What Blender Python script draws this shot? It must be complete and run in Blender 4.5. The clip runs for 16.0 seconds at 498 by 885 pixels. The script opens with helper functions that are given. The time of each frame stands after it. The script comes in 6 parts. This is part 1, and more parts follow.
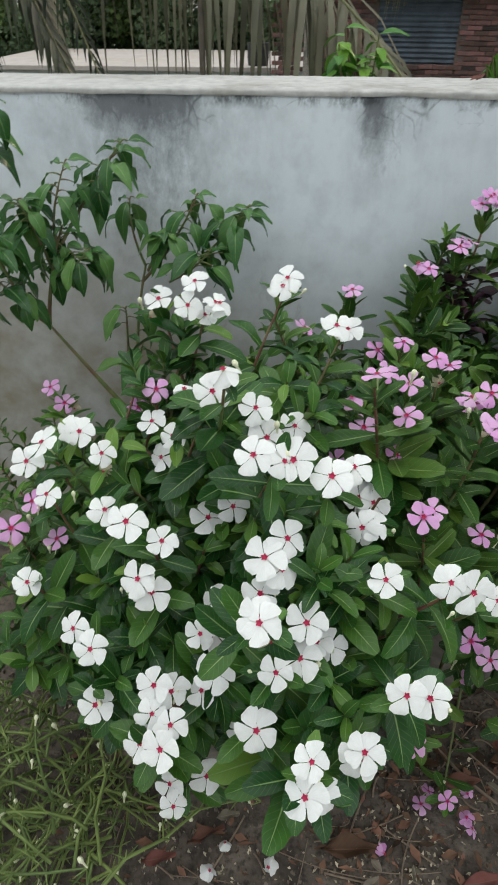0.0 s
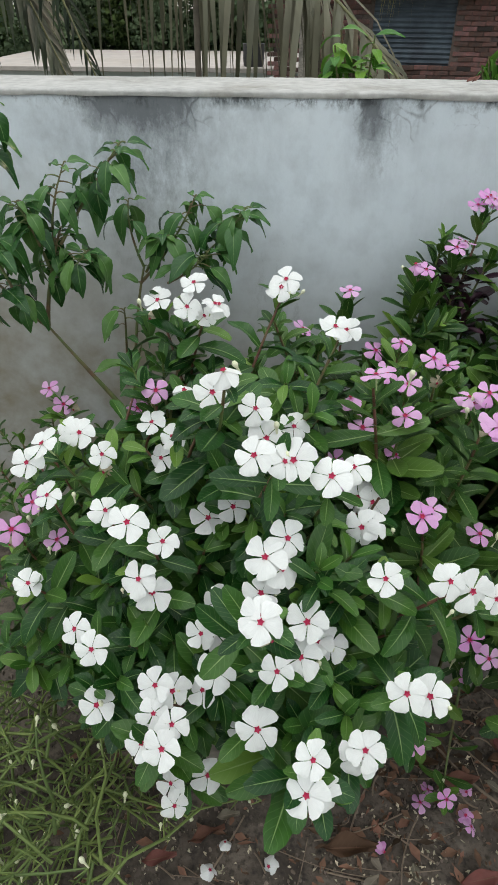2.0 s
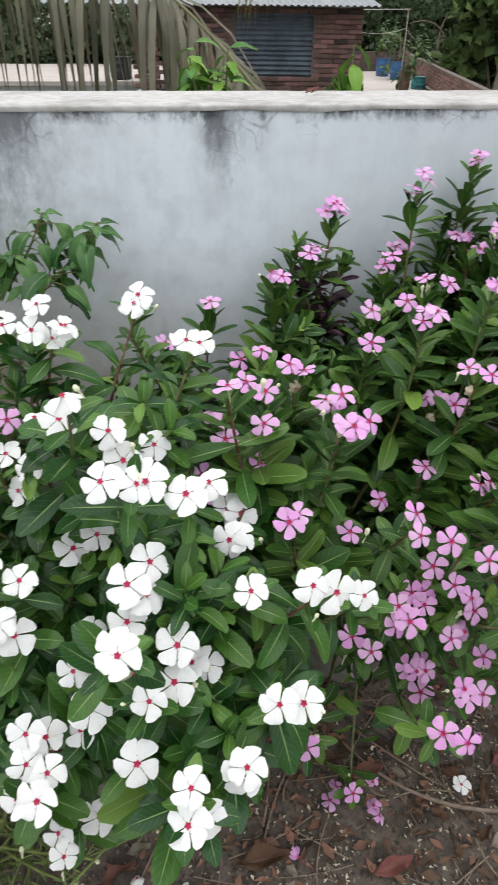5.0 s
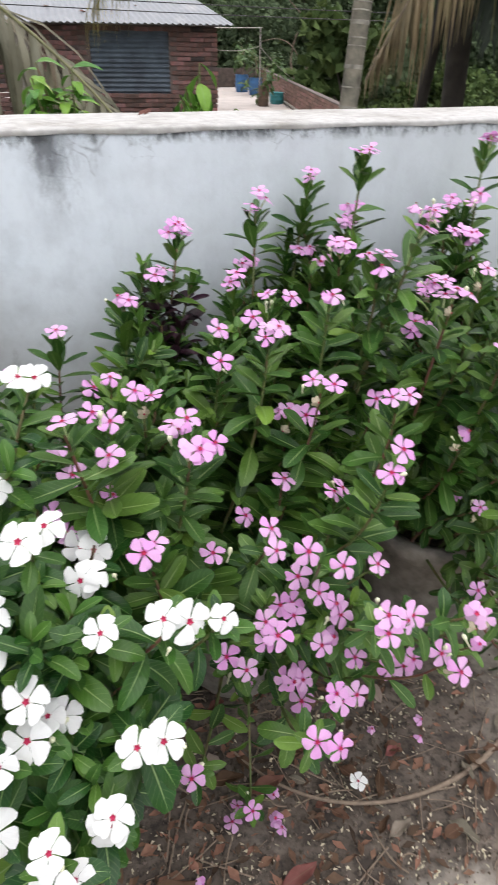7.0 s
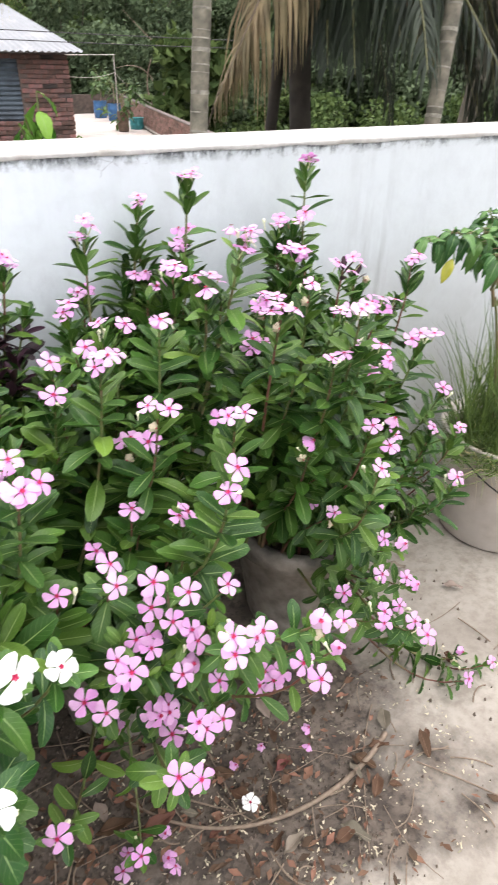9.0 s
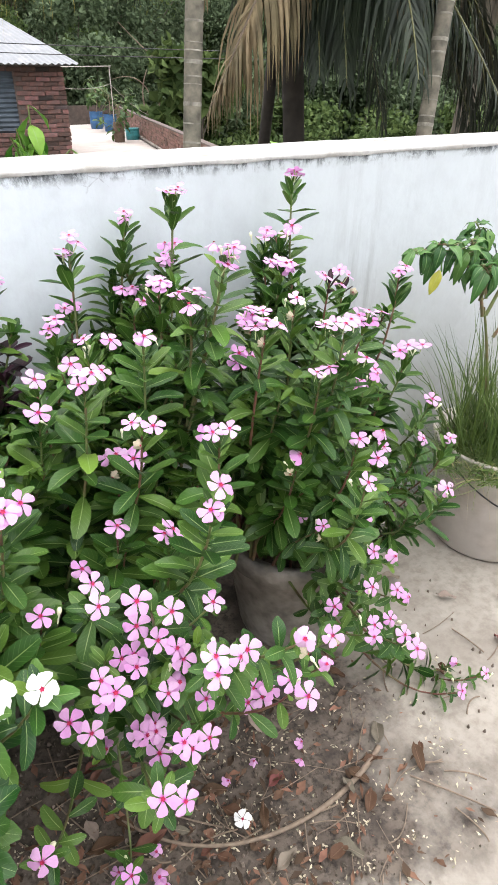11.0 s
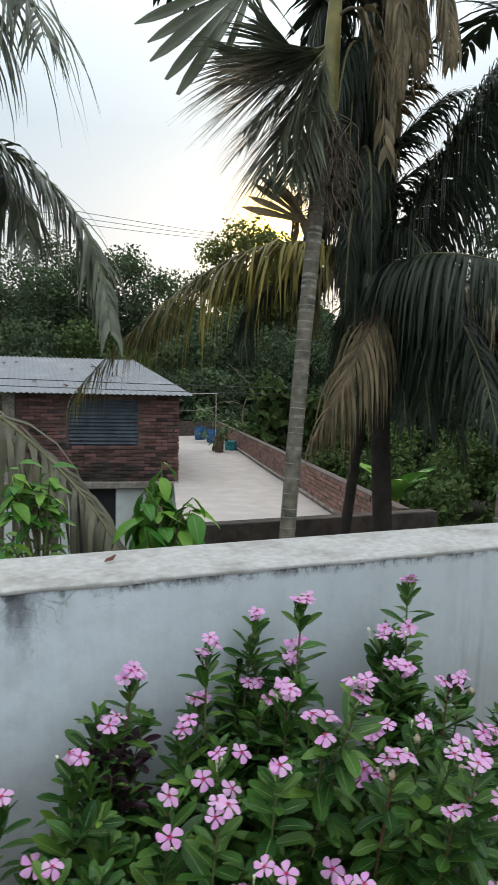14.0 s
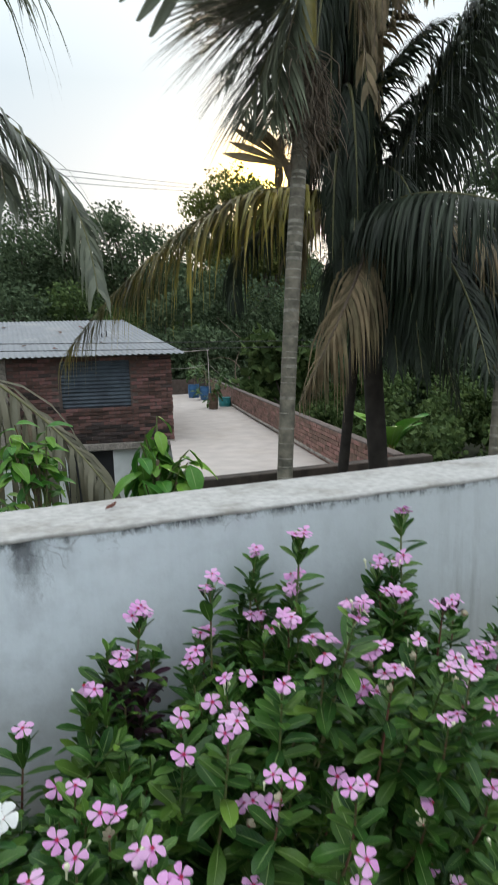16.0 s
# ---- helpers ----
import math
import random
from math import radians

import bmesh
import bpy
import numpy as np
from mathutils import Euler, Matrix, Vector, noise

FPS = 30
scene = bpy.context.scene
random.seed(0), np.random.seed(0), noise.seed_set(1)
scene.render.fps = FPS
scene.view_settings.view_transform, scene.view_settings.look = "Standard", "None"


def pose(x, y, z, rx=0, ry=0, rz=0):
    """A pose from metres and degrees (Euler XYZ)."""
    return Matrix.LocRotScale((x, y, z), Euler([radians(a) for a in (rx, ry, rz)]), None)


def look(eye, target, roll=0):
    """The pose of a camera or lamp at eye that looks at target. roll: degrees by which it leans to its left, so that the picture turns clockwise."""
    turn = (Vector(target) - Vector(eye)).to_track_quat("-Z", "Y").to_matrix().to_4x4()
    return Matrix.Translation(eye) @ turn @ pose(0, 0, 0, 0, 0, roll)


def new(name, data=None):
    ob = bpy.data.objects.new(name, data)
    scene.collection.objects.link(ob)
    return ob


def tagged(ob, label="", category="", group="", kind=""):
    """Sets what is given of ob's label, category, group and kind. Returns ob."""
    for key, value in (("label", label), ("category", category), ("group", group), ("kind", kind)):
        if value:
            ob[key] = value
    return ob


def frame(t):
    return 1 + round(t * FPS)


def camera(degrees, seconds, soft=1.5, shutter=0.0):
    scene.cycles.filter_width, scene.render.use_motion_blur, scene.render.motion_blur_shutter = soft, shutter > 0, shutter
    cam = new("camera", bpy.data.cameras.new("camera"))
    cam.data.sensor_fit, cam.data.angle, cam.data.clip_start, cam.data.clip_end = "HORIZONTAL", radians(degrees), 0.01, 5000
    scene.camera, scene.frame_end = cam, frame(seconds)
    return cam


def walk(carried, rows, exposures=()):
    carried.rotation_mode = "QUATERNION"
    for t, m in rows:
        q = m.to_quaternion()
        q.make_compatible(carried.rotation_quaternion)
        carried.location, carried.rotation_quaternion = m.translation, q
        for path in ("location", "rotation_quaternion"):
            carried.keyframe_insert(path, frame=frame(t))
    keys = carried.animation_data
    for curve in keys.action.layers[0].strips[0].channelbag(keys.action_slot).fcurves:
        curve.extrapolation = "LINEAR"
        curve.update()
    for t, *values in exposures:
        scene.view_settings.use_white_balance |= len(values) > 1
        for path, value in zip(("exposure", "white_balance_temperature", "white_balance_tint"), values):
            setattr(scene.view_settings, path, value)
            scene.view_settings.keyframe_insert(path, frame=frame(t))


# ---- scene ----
cam = camera(43.0, 16.0, shutter=0.8)
PATH = [
    (0, (0.06, 0.051, 1.112), (-0.031, 1.683, -0.04), 0.3),
    (0.5, (0.064, 0.049, 1.115), (-0.008, 1.697, -0.016), -0.4),
    (1, (0.064, 0.045, 1.115), (-0.009, 1.695, -0.013), -0.4),
    (1.5, (0.062, 0.044, 1.117), (-0.009, 1.688, -0.019), -0.1),
    (2, (0.057, 0.048, 1.114), (-0.024, 1.682, -0.037), 0.3),
    (2.5, (0.052, 0.052, 1.114), (-0.031, 1.686, -0.037), 0.5),
    (3, (0.061, 0.053, 1.115), (0.016, 1.696, -0.025), 0.3),
    (5.5, (0.118, 0.061, 1.114), (0.405, 1.694, -0.003), 1.0),
    (6, (0.129, 0.058, 1.116), (0.482, 1.69, 0.015), 1.2),
    (6.5, (0.141, 0.06, 1.122), (0.558, 1.692, 0.045), 1.1),
    (7, (0.165, 0.062, 1.123), (0.695, 1.653, 0.034), 1.0),
    (7.5, (0.174, 0.062, 1.118), (0.745, 1.63, 0.016), 0.7),
    (8, (0.191, 0.061, 1.123), (0.844, 1.615, 0.046), 0.7),
    (8.5, (0.214, 0.054, 1.126), (0.986, 1.569, 0.073), 1.1),
    (9, (0.237, 0.043, 1.126), (1.076, 1.536, 0.092), 0.8),
    (9.2, (0.242, 0.039, 1.127), (1.099, 1.528, 0.103), 0.7),
    (11.3, (0.257, 0.04, 1.14), (1.097, 1.548, 0.13), -0.0),
    (11.5, (0.252, 0.037, 1.146), (1.078, 1.569, 0.161), -0.2),
    (12, (0.239, 0.031, 1.165), (1.026, 1.644, 0.283), -1.1),
    (12.5, (0.229, 0.038, 1.222), (1.066, 1.739, 0.584), -1.2),
    (13, (0.214, 0.035, 1.297), (1.042, 1.83, 0.995), 0.3),
    (13.5, (0.189, 0.049, 1.341), (1.008, 1.865, 1.16), 1.1),
    (14, (0.167, 0.046, 1.345), (0.907, 1.897, 1.182), 1.2),
    (14.5, (0.159, 0.038, 1.347), (0.873, 1.898, 1.18), -0.0),
    (15, (0.152, 0.034, 1.347), (0.881, 1.887, 1.162), -0.7),
    (15.5, (0.152, 0.03, 1.338), (0.883, 1.877, 1.104), -0.8),
    (16, (0.162, 0.02, 1.32), (0.909, 1.851, 1.019), -1.6),
]
EXPOSURES = [(0.0, 0.18, 6750, 11), (1.5, 0.2, 6750, 11), (3.0, 0.3, 6800, 12), (5.5, 0.66, 6800, 18), (7.0, 0.84, 6850, 20), (8.0, 1.17, 6920, 20), (9.0, 1.43, 7000, 21), (11.5, 1.40, 6900, 19), (12.0, 1.3, 6900, 19), (12.5, 1.2, 6750, 15), (13.0, 0.6, 6550, 12), (13.5, 0.2, 6400, 11), (14.0, 0.08, 6380, 11), (16.0, 0.16, 6380, 11)]
walk(cam, [(t, look(eye, target, roll)) for t, eye, target, roll in PATH], EXPOSURES)

# ---- world, sun ----
SUN_AZ, SUN_EL = 23.5, 14.0          # degrees from +Y towards +X, and above the horizon
world = bpy.data.worlds.new("evening_sky")
scene.world = world
world.use_nodes = True
wn, wl = world.node_tree.nodes, world.node_tree.links
wn.clear()
sky = wn.new("ShaderNodeTexSky")
sky.sky_type, sky.sun_disc = "NISHITA", False
sky.sun_elevation, sky.sun_rotation = radians(SUN_EL), radians(SUN_AZ)
sky.air_density, sky.dust_density, sky.ozone_density, sky.altitude = 1.0, 3.0, 1.0, 0
# a hazy dome, brighter overhead than at the horizon as under thin cloud
sky_way, sky_axes = wn.new("ShaderNodeTexCoord"), wn.new("ShaderNodeSeparateXYZ")
veil = wn.new("ShaderNodeValToRGB")
stops = veil.color_ramp.elements
stops[0].position, stops[0].color = 0.0, (0.335, 0.325, 0.322, 1)
stops[1].position, stops[1].color = 1.0, (0.95, 1.0, 1.02, 1)
mid_stop = stops.new(0.36)
mid_stop.color = (0.288, 0.338, 0.364, 1)
veil_up = wn.new("ShaderNodeVectorMath")
veil_up.operation, veil_up.inputs["Scale"].default_value = "SCALE", 20.0
wl.new(sky_way.outputs["Generated"], sky_axes.inputs[0]), wl.new(sky_axes.outputs[2], veil.inputs["Fac"]), wl.new(veil.outputs[0], veil_up.inputs[0])
# the low sun's aureole in the haze
sun_dot, sun_near, sun_glow = wn.new("ShaderNodeVectorMath"), wn.new("ShaderNodeMath"), wn.new("ShaderNodeVectorMath")
sun_dot.operation, sun_near.operation, sun_glow.operation = "DOT_PRODUCT", "POWER", "SCALE"
sun_dot.inputs[1].default_value = (math.sin(radians(SUN_AZ)) * math.cos(radians(SUN_EL)), math.cos(radians(SUN_AZ)) * math.cos(radians(SUN_EL)), math.sin(radians(SUN_EL)))
sun_near.inputs[1].default_value = 600
sun_glow.inputs[0].default_value = (5.0, 1.2, -4.2)
wl.new(sky_way.outputs["Generated"], sun_dot.inputs[0]), wl.new(sun_dot.outputs["Value"], sun_near.inputs[0]), wl.new(sun_near.outputs[0], sun_glow.inputs["Scale"])
hazy = wn.new("ShaderNodeVectorMath")
wl.new(veil_up.outputs[0], hazy.inputs[0]), wl.new(sun_glow.outputs[0], hazy.inputs[1])
core_near, core_glow, core_sum = wn.new("ShaderNodeMath"), wn.new("ShaderNodeVectorMath"), wn.new("ShaderNodeVectorMath")
core_near.operation, core_glow.operation = "POWER", "SCALE"
core_near.inputs[1].default_value = 1500
core_glow.inputs[0].default_value = (80.0, 48.0, 8.0)
wl.new(sun_dot.outputs["Value"], core_near.inputs[0]), wl.new(core_near.outputs[0], core_glow.inputs["Scale"])
wl.new(hazy.outputs[0], core_sum.inputs[0]), wl.new(core_glow.outputs[0], core_sum.inputs[1])
haze = wn.new("ShaderNodeMixRGB")
haze.inputs["Fac"].default_value = 0.92
wl.new(core_sum.outputs[0], haze.inputs["Color2"])
wbg, wout = wn.new("ShaderNodeBackground"), wn.new("ShaderNodeOutputWorld")
wbg.inputs["Strength"].default_value = 0.11
wl.new(sky.outputs[0], haze.inputs["Color1"])
wl.new(haze.outputs[0], wbg.inputs["Color"])
wl.new(wbg.outputs[0], wout.inputs["Surface"])
sun = new("evening_sun", bpy.data.lights.new("evening_sun", "SUN"))
sun.data.energy, sun.data.angle, sun.data.color = 0.8, radians(10), (1.0, 0.8, 0.58)
sun_way = Vector((math.sin(radians(SUN_AZ)) * math.cos(radians(SUN_EL)), math.cos(radians(SUN_AZ)) * math.cos(radians(SUN_EL)), math.sin(radians(SUN_EL))))
sun.matrix_world = look(sun_way * 60, (0, 0, 0))


# ---- materials ----
def material(name, base, rough=0.6, metal=0.0, spread=0.25, scale=12.0, bump=0.15, second=None, second_scale=2.0, second_at=(0.45, 0.7), translucent=0.0, spec=0.5, random_by=None, coat=0.0, vary=0.35):
    """A surface with fine grain at one scale and patches of a second colour at another."""
    m = bpy.data.materials.new(name)
    m.use_nodes = True
    n, l = m.node_tree.nodes, m.node_tree.links
    n.clear()
    out, b = n.new("ShaderNodeOutputMaterial"), n.new("ShaderNodeBsdfPrincipled")
    geo = n.new("ShaderNodeTexCoord")
    grain = n.new("ShaderNodeTexNoise")
    grain.inputs["Scale"].default_value, grain.inputs["Detail"].default_value = scale, 8
    l.new(geo.outputs["Object"], grain.inputs["Vector"])
    ramp = n.new("ShaderNodeMapRange")
    ramp.inputs["From Min"].default_value, ramp.inputs["From Max"].default_value = 0.3, 0.7
    ramp.inputs["To Min"].default_value, ramp.inputs["To Max"].default_value = 1 - spread, 1 + spread
    l.new(grain.outputs["Fac"], ramp.inputs["Value"])
    colour = n.new("ShaderNodeRGB")
    colour.outputs[0].default_value = (*base, 1)
    last = colour.outputs[0]
    if second:
        big = n.new("ShaderNodeTexNoise")
        big.inputs["Scale"].default_value, big.inputs["Detail"].default_value, big.inputs["Roughness"].default_value = second_scale, 6, 0.62
        l.new(geo.outputs["Object"], big.inputs["Vector"])
        mask = n.new("ShaderNodeMapRange")
        mask.inputs["From Min"].default_value, mask.inputs["From Max"].default_value = second_at
        l.new(big.outputs["Fac"], mask.inputs["Value"])
        mix = n.new("ShaderNodeMixRGB")
        mix.inputs["Color2"].default_value = (*second, 1)
        l.new(mask.outputs[0], mix.inputs["Fac"])
        l.new(last, mix.inputs["Color1"])
        last = mix.outputs[0]
    mul = n.new("ShaderNodeMixRGB")
    mul.blend_type, mul.inputs["Fac"].default_value = "MULTIPLY", 1
    l.new(last, mul.inputs["Color1"])
    l.new(ramp.outputs[0], mul.inputs["Color2"])
    last = mul.outputs[0]
    if random_by:
        src = n.new("ShaderNodeObjectInfo" if random_by == "object" else "ShaderNodeNewGeometry")
        hsv, lo, hue = n.new("ShaderNodeHueSaturation"), n.new("ShaderNodeMapRange"), n.new("ShaderNodeMapRange")
        lo.inputs["To Min"].default_value, lo.inputs["To Max"].default_value = 1 - vary, 1 + vary
        hue.inputs["To Min"].default_value, hue.inputs["To Max"].default_value = 0.515, 0.485
        which = src.outputs["Random" if random_by == "object" else "Random Per Island"]
        l.new(which, lo.inputs["Value"]), l.new(which, hue.inputs["Value"])
        l.new(lo.outputs[0], hsv.inputs["Value"]), l.new(hue.outputs[0], hsv.inputs["Hue"])
        l.new(last, hsv.inputs["Color"])
        last = hsv.outputs[0]
    l.new(last, b.inputs["Base Color"])
    b.inputs["Roughness"].default_value, b.inputs["Metallic"].default_value = rough, metal
    b.inputs["Specular IOR Level"].default_value = spec
    b.inputs["Coat Weight"].default_value = coat
    if bump:
        bp = n.new("ShaderNodeBump")
        bp.inputs["Strength"].default_value, bp.inputs["Distance"].default_value = bump, 0.01
        l.new(grain.outputs["Fac"], bp.inputs["Height"])
        l.new(bp.outputs[0], b.inputs["Normal"])
    if translucent:
        tr, ms = n.new("ShaderNodeBsdfTranslucent"), n.new("ShaderNodeMixShader")
        ms.inputs[0].default_value = translucent
        l.new(last, tr.inputs["Color"])
        l.new(b.outputs[0], ms.inputs[1]), l.new(tr.outputs[0], ms.inputs[2])
        l.new(ms.outputs[0], out.inputs["Surface"])
    else:
        l.new(b.outputs[0], out.inputs["Surface"])
    return m


def leaf_material(name, base, rib, rough=0.42, random_by="object", translucent=0.18, veins=9.0, vary=0.4):
    """A leaf: pale midrib and faint side veins by the leaf's own u (across) and v (along)."""
    m = bpy.data.materials.new(name)
    m.use_nodes = True
    n, l = m.node_tree.nodes, m.node_tree.links
    n.clear()

    def maths(op, a, b=None):
        k = n.new("ShaderNodeMath")
        k.operation = op
        for i, q in enumerate((a, b)):
            if q is None:
                continue
            if isinstance(q, (int, float)):
                k.inputs[i].default_value = q
            else:
                l.new(q, k.inputs[i])
        return k.outputs[0]
    out, b = n.new("ShaderNodeOutputMaterial"), n.new("ShaderNodeBsdfPrincipled")
    uv, sep = n.new("ShaderNodeUVMap"), n.new("ShaderNodeSeparateXYZ")
    l.new(uv.outputs[0], sep.inputs[0])
    across = maths("ABSOLUTE", maths("SUBTRACT", sep.outputs[0], 0.5))
    along = sep.outputs[1]
    width = maths("MULTIPLY", maths("SUBTRACT", 1.15, along), 0.064)
    mid = maths("SUBTRACT", 1.0, maths("MINIMUM", maths("DIVIDE", across, width), 1.0))
    side = maths("FRACT", maths("SUBTRACT", maths("MULTIPLY", along, veins), maths("MULTIPLY", across, 4.0)))
    vein = maths("MULTIPLY", maths("GREATER_THAN", side, 0.88), 0.12)
    src = n.new("ShaderNodeObjectInfo" if random_by == "object" else "ShaderNodeNewGeometry")
    which = src.outputs["Random" if random_by == "object" else "Random Per Island"]
    hsv, lo, hue = n.new("ShaderNodeHueSaturation"), n.new("ShaderNodeMapRange"), n.new("ShaderNodeMapRange")
    lo.inputs["To Min"].default_value, lo.inputs["To Max"].default_value = 1 - vary, 1 + vary
    hue.inputs["To Min"].default_value, hue.inputs["To Max"].default_value = 0.53, 0.475
    l.new(which, lo.inputs["Value"]), l.new(which, hue.inputs["Value"])
    l.new(lo.outputs[0], hsv.inputs["Value"]), l.new(hue.outputs[0], hsv.inputs["Hue"])
    tc, grain = n.new("ShaderNodeTexCoord"), n.new("ShaderNodeTexNoise")
    grain.inputs["Scale"].default_value, grain.inputs["Detail"].default_value = 5.0, 5
    l.new(tc.outputs["Object"], grain.inputs["Vector"])
    mot = n.new("ShaderNodeMixRGB")
    mot.inputs["Color1"].default_value = (*[c * 0.7 for c in base], 1)
    mot.inputs["Color2"].default_value = (*[c * 1.3 for c in base], 1)
    l.new(grain.outputs["Fac"], mot.inputs["Fac"])
    l.new(mot.outputs[0], hsv.inputs["Color"])
    mix = n.new("ShaderNodeMixRGB")
    mix.inputs["Color2"].default_value = (*rib, 1)
    l.new(maths("MAXIMUM", mid, vein), mix.inputs["Fac"])
    l.new(hsv.outputs[0], mix.inputs["Color1"])
    l.new(mix.outputs[0], b.inputs["Base Color"])
    b.inputs["Roughness"].default_value = rough
    b.inputs["Specular IOR Level"].default_value = 0.30
    bp = n.new("ShaderNodeBump")
    bp.inputs["Strength"].default_value, bp.inputs["Distance"].default_value = 0.25, 0.002
    l.new(maths("ADD", vein, maths("MULTIPLY", mid, 0.6)), bp.inputs["Height"])
    l.new(bp.outputs[0], b.inputs["Normal"])
    tr, ms = n.new("ShaderNodeBsdfTranslucent"), n.new("ShaderNodeMixShader")
    ms.inputs[0].default_value = translucent
    l.new(mix.outputs[0], tr.inputs["Color"])
    l.new(b.outputs[0], ms.inputs[1]), l.new(tr.outputs[0], ms.inputs[2])
    l.new(ms.outputs[0], out.inputs["Surface"])
    return m


def petal_material(name, outer, inner, reach):
    """A petal: colour runs from the throat to the rim along v, with fine streaks."""
    m = bpy.data.materials.new(name)
    m.use_nodes = True
    n, l = m.node_tree.nodes, m.node_tree.links
    n.clear()
    out, b = n.new("ShaderNodeOutputMaterial"), n.new("ShaderNodeBsdfPrincipled")
    uv, sep = n.new("ShaderNodeUVMap"), n.new("ShaderNodeSeparateXYZ")
    l.new(uv.outputs[0], sep.inputs[0])
    mr = n.new("ShaderNodeMapRange")
    mr.inputs["From Min"].default_value, mr.inputs["From Max"].default_value = reach
    l.new(sep.outputs[1], mr.inputs["Value"])
    mix = n.new("ShaderNodeMixRGB")
    mix.inputs["Color1"].default_value, mix.inputs["Color2"].default_value = (*inner, 1), (*outer, 1)
    l.new(mr.outputs[0], mix.inputs["Fac"])
    stretch, grain = n.new("ShaderNodeMapping"), n.new("ShaderNodeTexNoise")
    stretch.inputs["Scale"].default_value = (14, 1.5, 1)
    l.new(uv.outputs[0], stretch.inputs["Vector"]), l.new(stretch.outputs[0], grain.inputs["Vector"])
    grain.inputs["Scale"].default_value = 2.0
    val, hsv = n.new("ShaderNodeMapRange"), n.new("ShaderNodeHueSaturation")
    val.inputs["To Min"].default_value, val.inputs["To Max"].default_value = 0.86, 1.1
    l.new(grain.outputs["Fac"], val.inputs["Value"]), l.new(val.outputs[0], hsv.inputs["Value"])
    info, sat = n.new("ShaderNodeObjectInfo"), n.new("ShaderNodeMapRange")
    sat.inputs["To Min"].default_value, sat.inputs["To Max"].default_value = 0.85, 1.15
    l.new(info.outputs["Random"], sat.inputs["Value"]), l.new(sat.outputs[0], hsv.inputs["Saturation"])
    l.new(mix.outputs[0], hsv.inputs["Color"])
    l.new(hsv.outputs[0], b.inputs["Base Color"])
    b.inputs["Roughness"].default_value, b.inputs["Specular IOR Level"].default_value = 0.6, 0.25
    bp = n.new("ShaderNodeBump")
    bp.inputs["Strength"].default_value, bp.inputs["Distance"].default_value = 0.3, 0.001
    l.new(grain.outputs["Fac"], bp.inputs["Height"]), l.new(bp.outputs[0], b.inputs["Normal"])
    tr, ms = n.new("ShaderNodeBsdfTranslucent"), n.new("ShaderNodeMixShader")
    ms.inputs[0].default_value = 0.25
    l.new(hsv.outputs[0], tr.inputs["Color"])
    l.new(b.outputs[0], ms.inputs[1]), l.new(tr.outputs[0], ms.inputs[2])
    l.new(ms.outputs[0], out.inputs["Surface"])
    return m


LEAF = leaf_material("periwinkle_leaf", (0.043, 0.110, 0.018), (0.27, 0.38, 0.14), rough=0.36, translucent=0.16, vary=0.5)
LEAF_MASS = leaf_material("periwinkle_leaf_mass", (0.043, 0.110, 0.018), (0.27, 0.38, 0.14), rough=0.36, translucent=0.16, vary=0.5, random_by="island")
LEAF_DEEP = leaf_material("white_periwinkle_leaf", (0.023, 0.082, 0.012), (0.24, 0.36, 0.13), rough=0.3, translucent=0.12, vary=0.5)
LEAF_DEEP_MASS = leaf_material("white_periwinkle_leaf_mass", (0.023, 0.082, 0.012), (0.24, 0.36, 0.13), rough=0.3, translucent=0.12, vary=0.5, random_by="island")
LEAF_PURPLE = leaf_material("dark_purple_leaf", (0.035, 0.012, 0.022), (0.09, 0.03, 0.05))
LEAF_CHILI = leaf_material("chili_leaf", (0.054, 0.142, 0.036), (0.16, 0.28, 0.10), rough=0.26, veins=7.0, vary=0.55)
LEAF_YELLOW = leaf_material("yellow_leaf", (0.32, 0.33, 0.05), (0.4, 0.4, 0.12))
LEAF_FRESH = leaf_material("fresh_leaf", (0.095, 0.24, 0.032), (0.2, 0.33, 0.1), rough=0.4)
LEAF_DULL = leaf_material("dusty_shrub_leaf", (0.055, 0.105, 0.028), (0.12, 0.2, 0.07), rough=0.5)
LEAF_YOUNG = leaf_material("young_leaf", (0.078, 0.175, 0.026), (0.24, 0.36, 0.13), rough=0.35)
LEAF_YOUNG_MASS = leaf_material("young_leaf_mass", (0.078, 0.175, 0.026), (0.24, 0.36, 0.13), rough=0.35, random_by="island")
LEAF_DRY = leaf_material("dry_leaf", (0.115, 0.050, 0.034), (0.16, 0.09, 0.06), rough=0.75, translucent=0.05)
LEAF_GREY = leaf_material("old_grey_leaf", (0.2, 0.165, 0.13), (0.25, 0.21, 0.165), rough=0.8, translucent=0.05)
WHITE = petal_material("white_petal", (0.845, 0.855, 0.84), (0.80, 0.73, 0.72), (0.05, 0.2))
PINK = petal_material("pink_petal", (0.71, 0.375, 0.66), (0.52, 0.06, 0.33), (0.08, 0.32))
PINK_LIGHT = petal_material("light_pink_petal", (0.73, 0.42, 0.68), (0.56, 0.08, 0.36), (0.08, 0.3))
EYE_RED = material("crimson_eye", (0.36, 0.004, 0.05), rough=0.6, scale=300)
TUBE_GREEN = material("pale_green_tube", (0.38, 0.45, 0.22), rough=0.6, scale=200)
SCRAP = material("dead_leaf_scrap", (0.14, 0.075, 0.045), rough=0.85, scale=60, random_by="island", vary=0.7)
SHED = material("shrivelled_cream", (0.40, 0.355, 0.25), rough=0.8, scale=100, random_by="island")
BUD = material("cream_bud", (0.72, 0.73, 0.52), rough=0.6, scale=200)
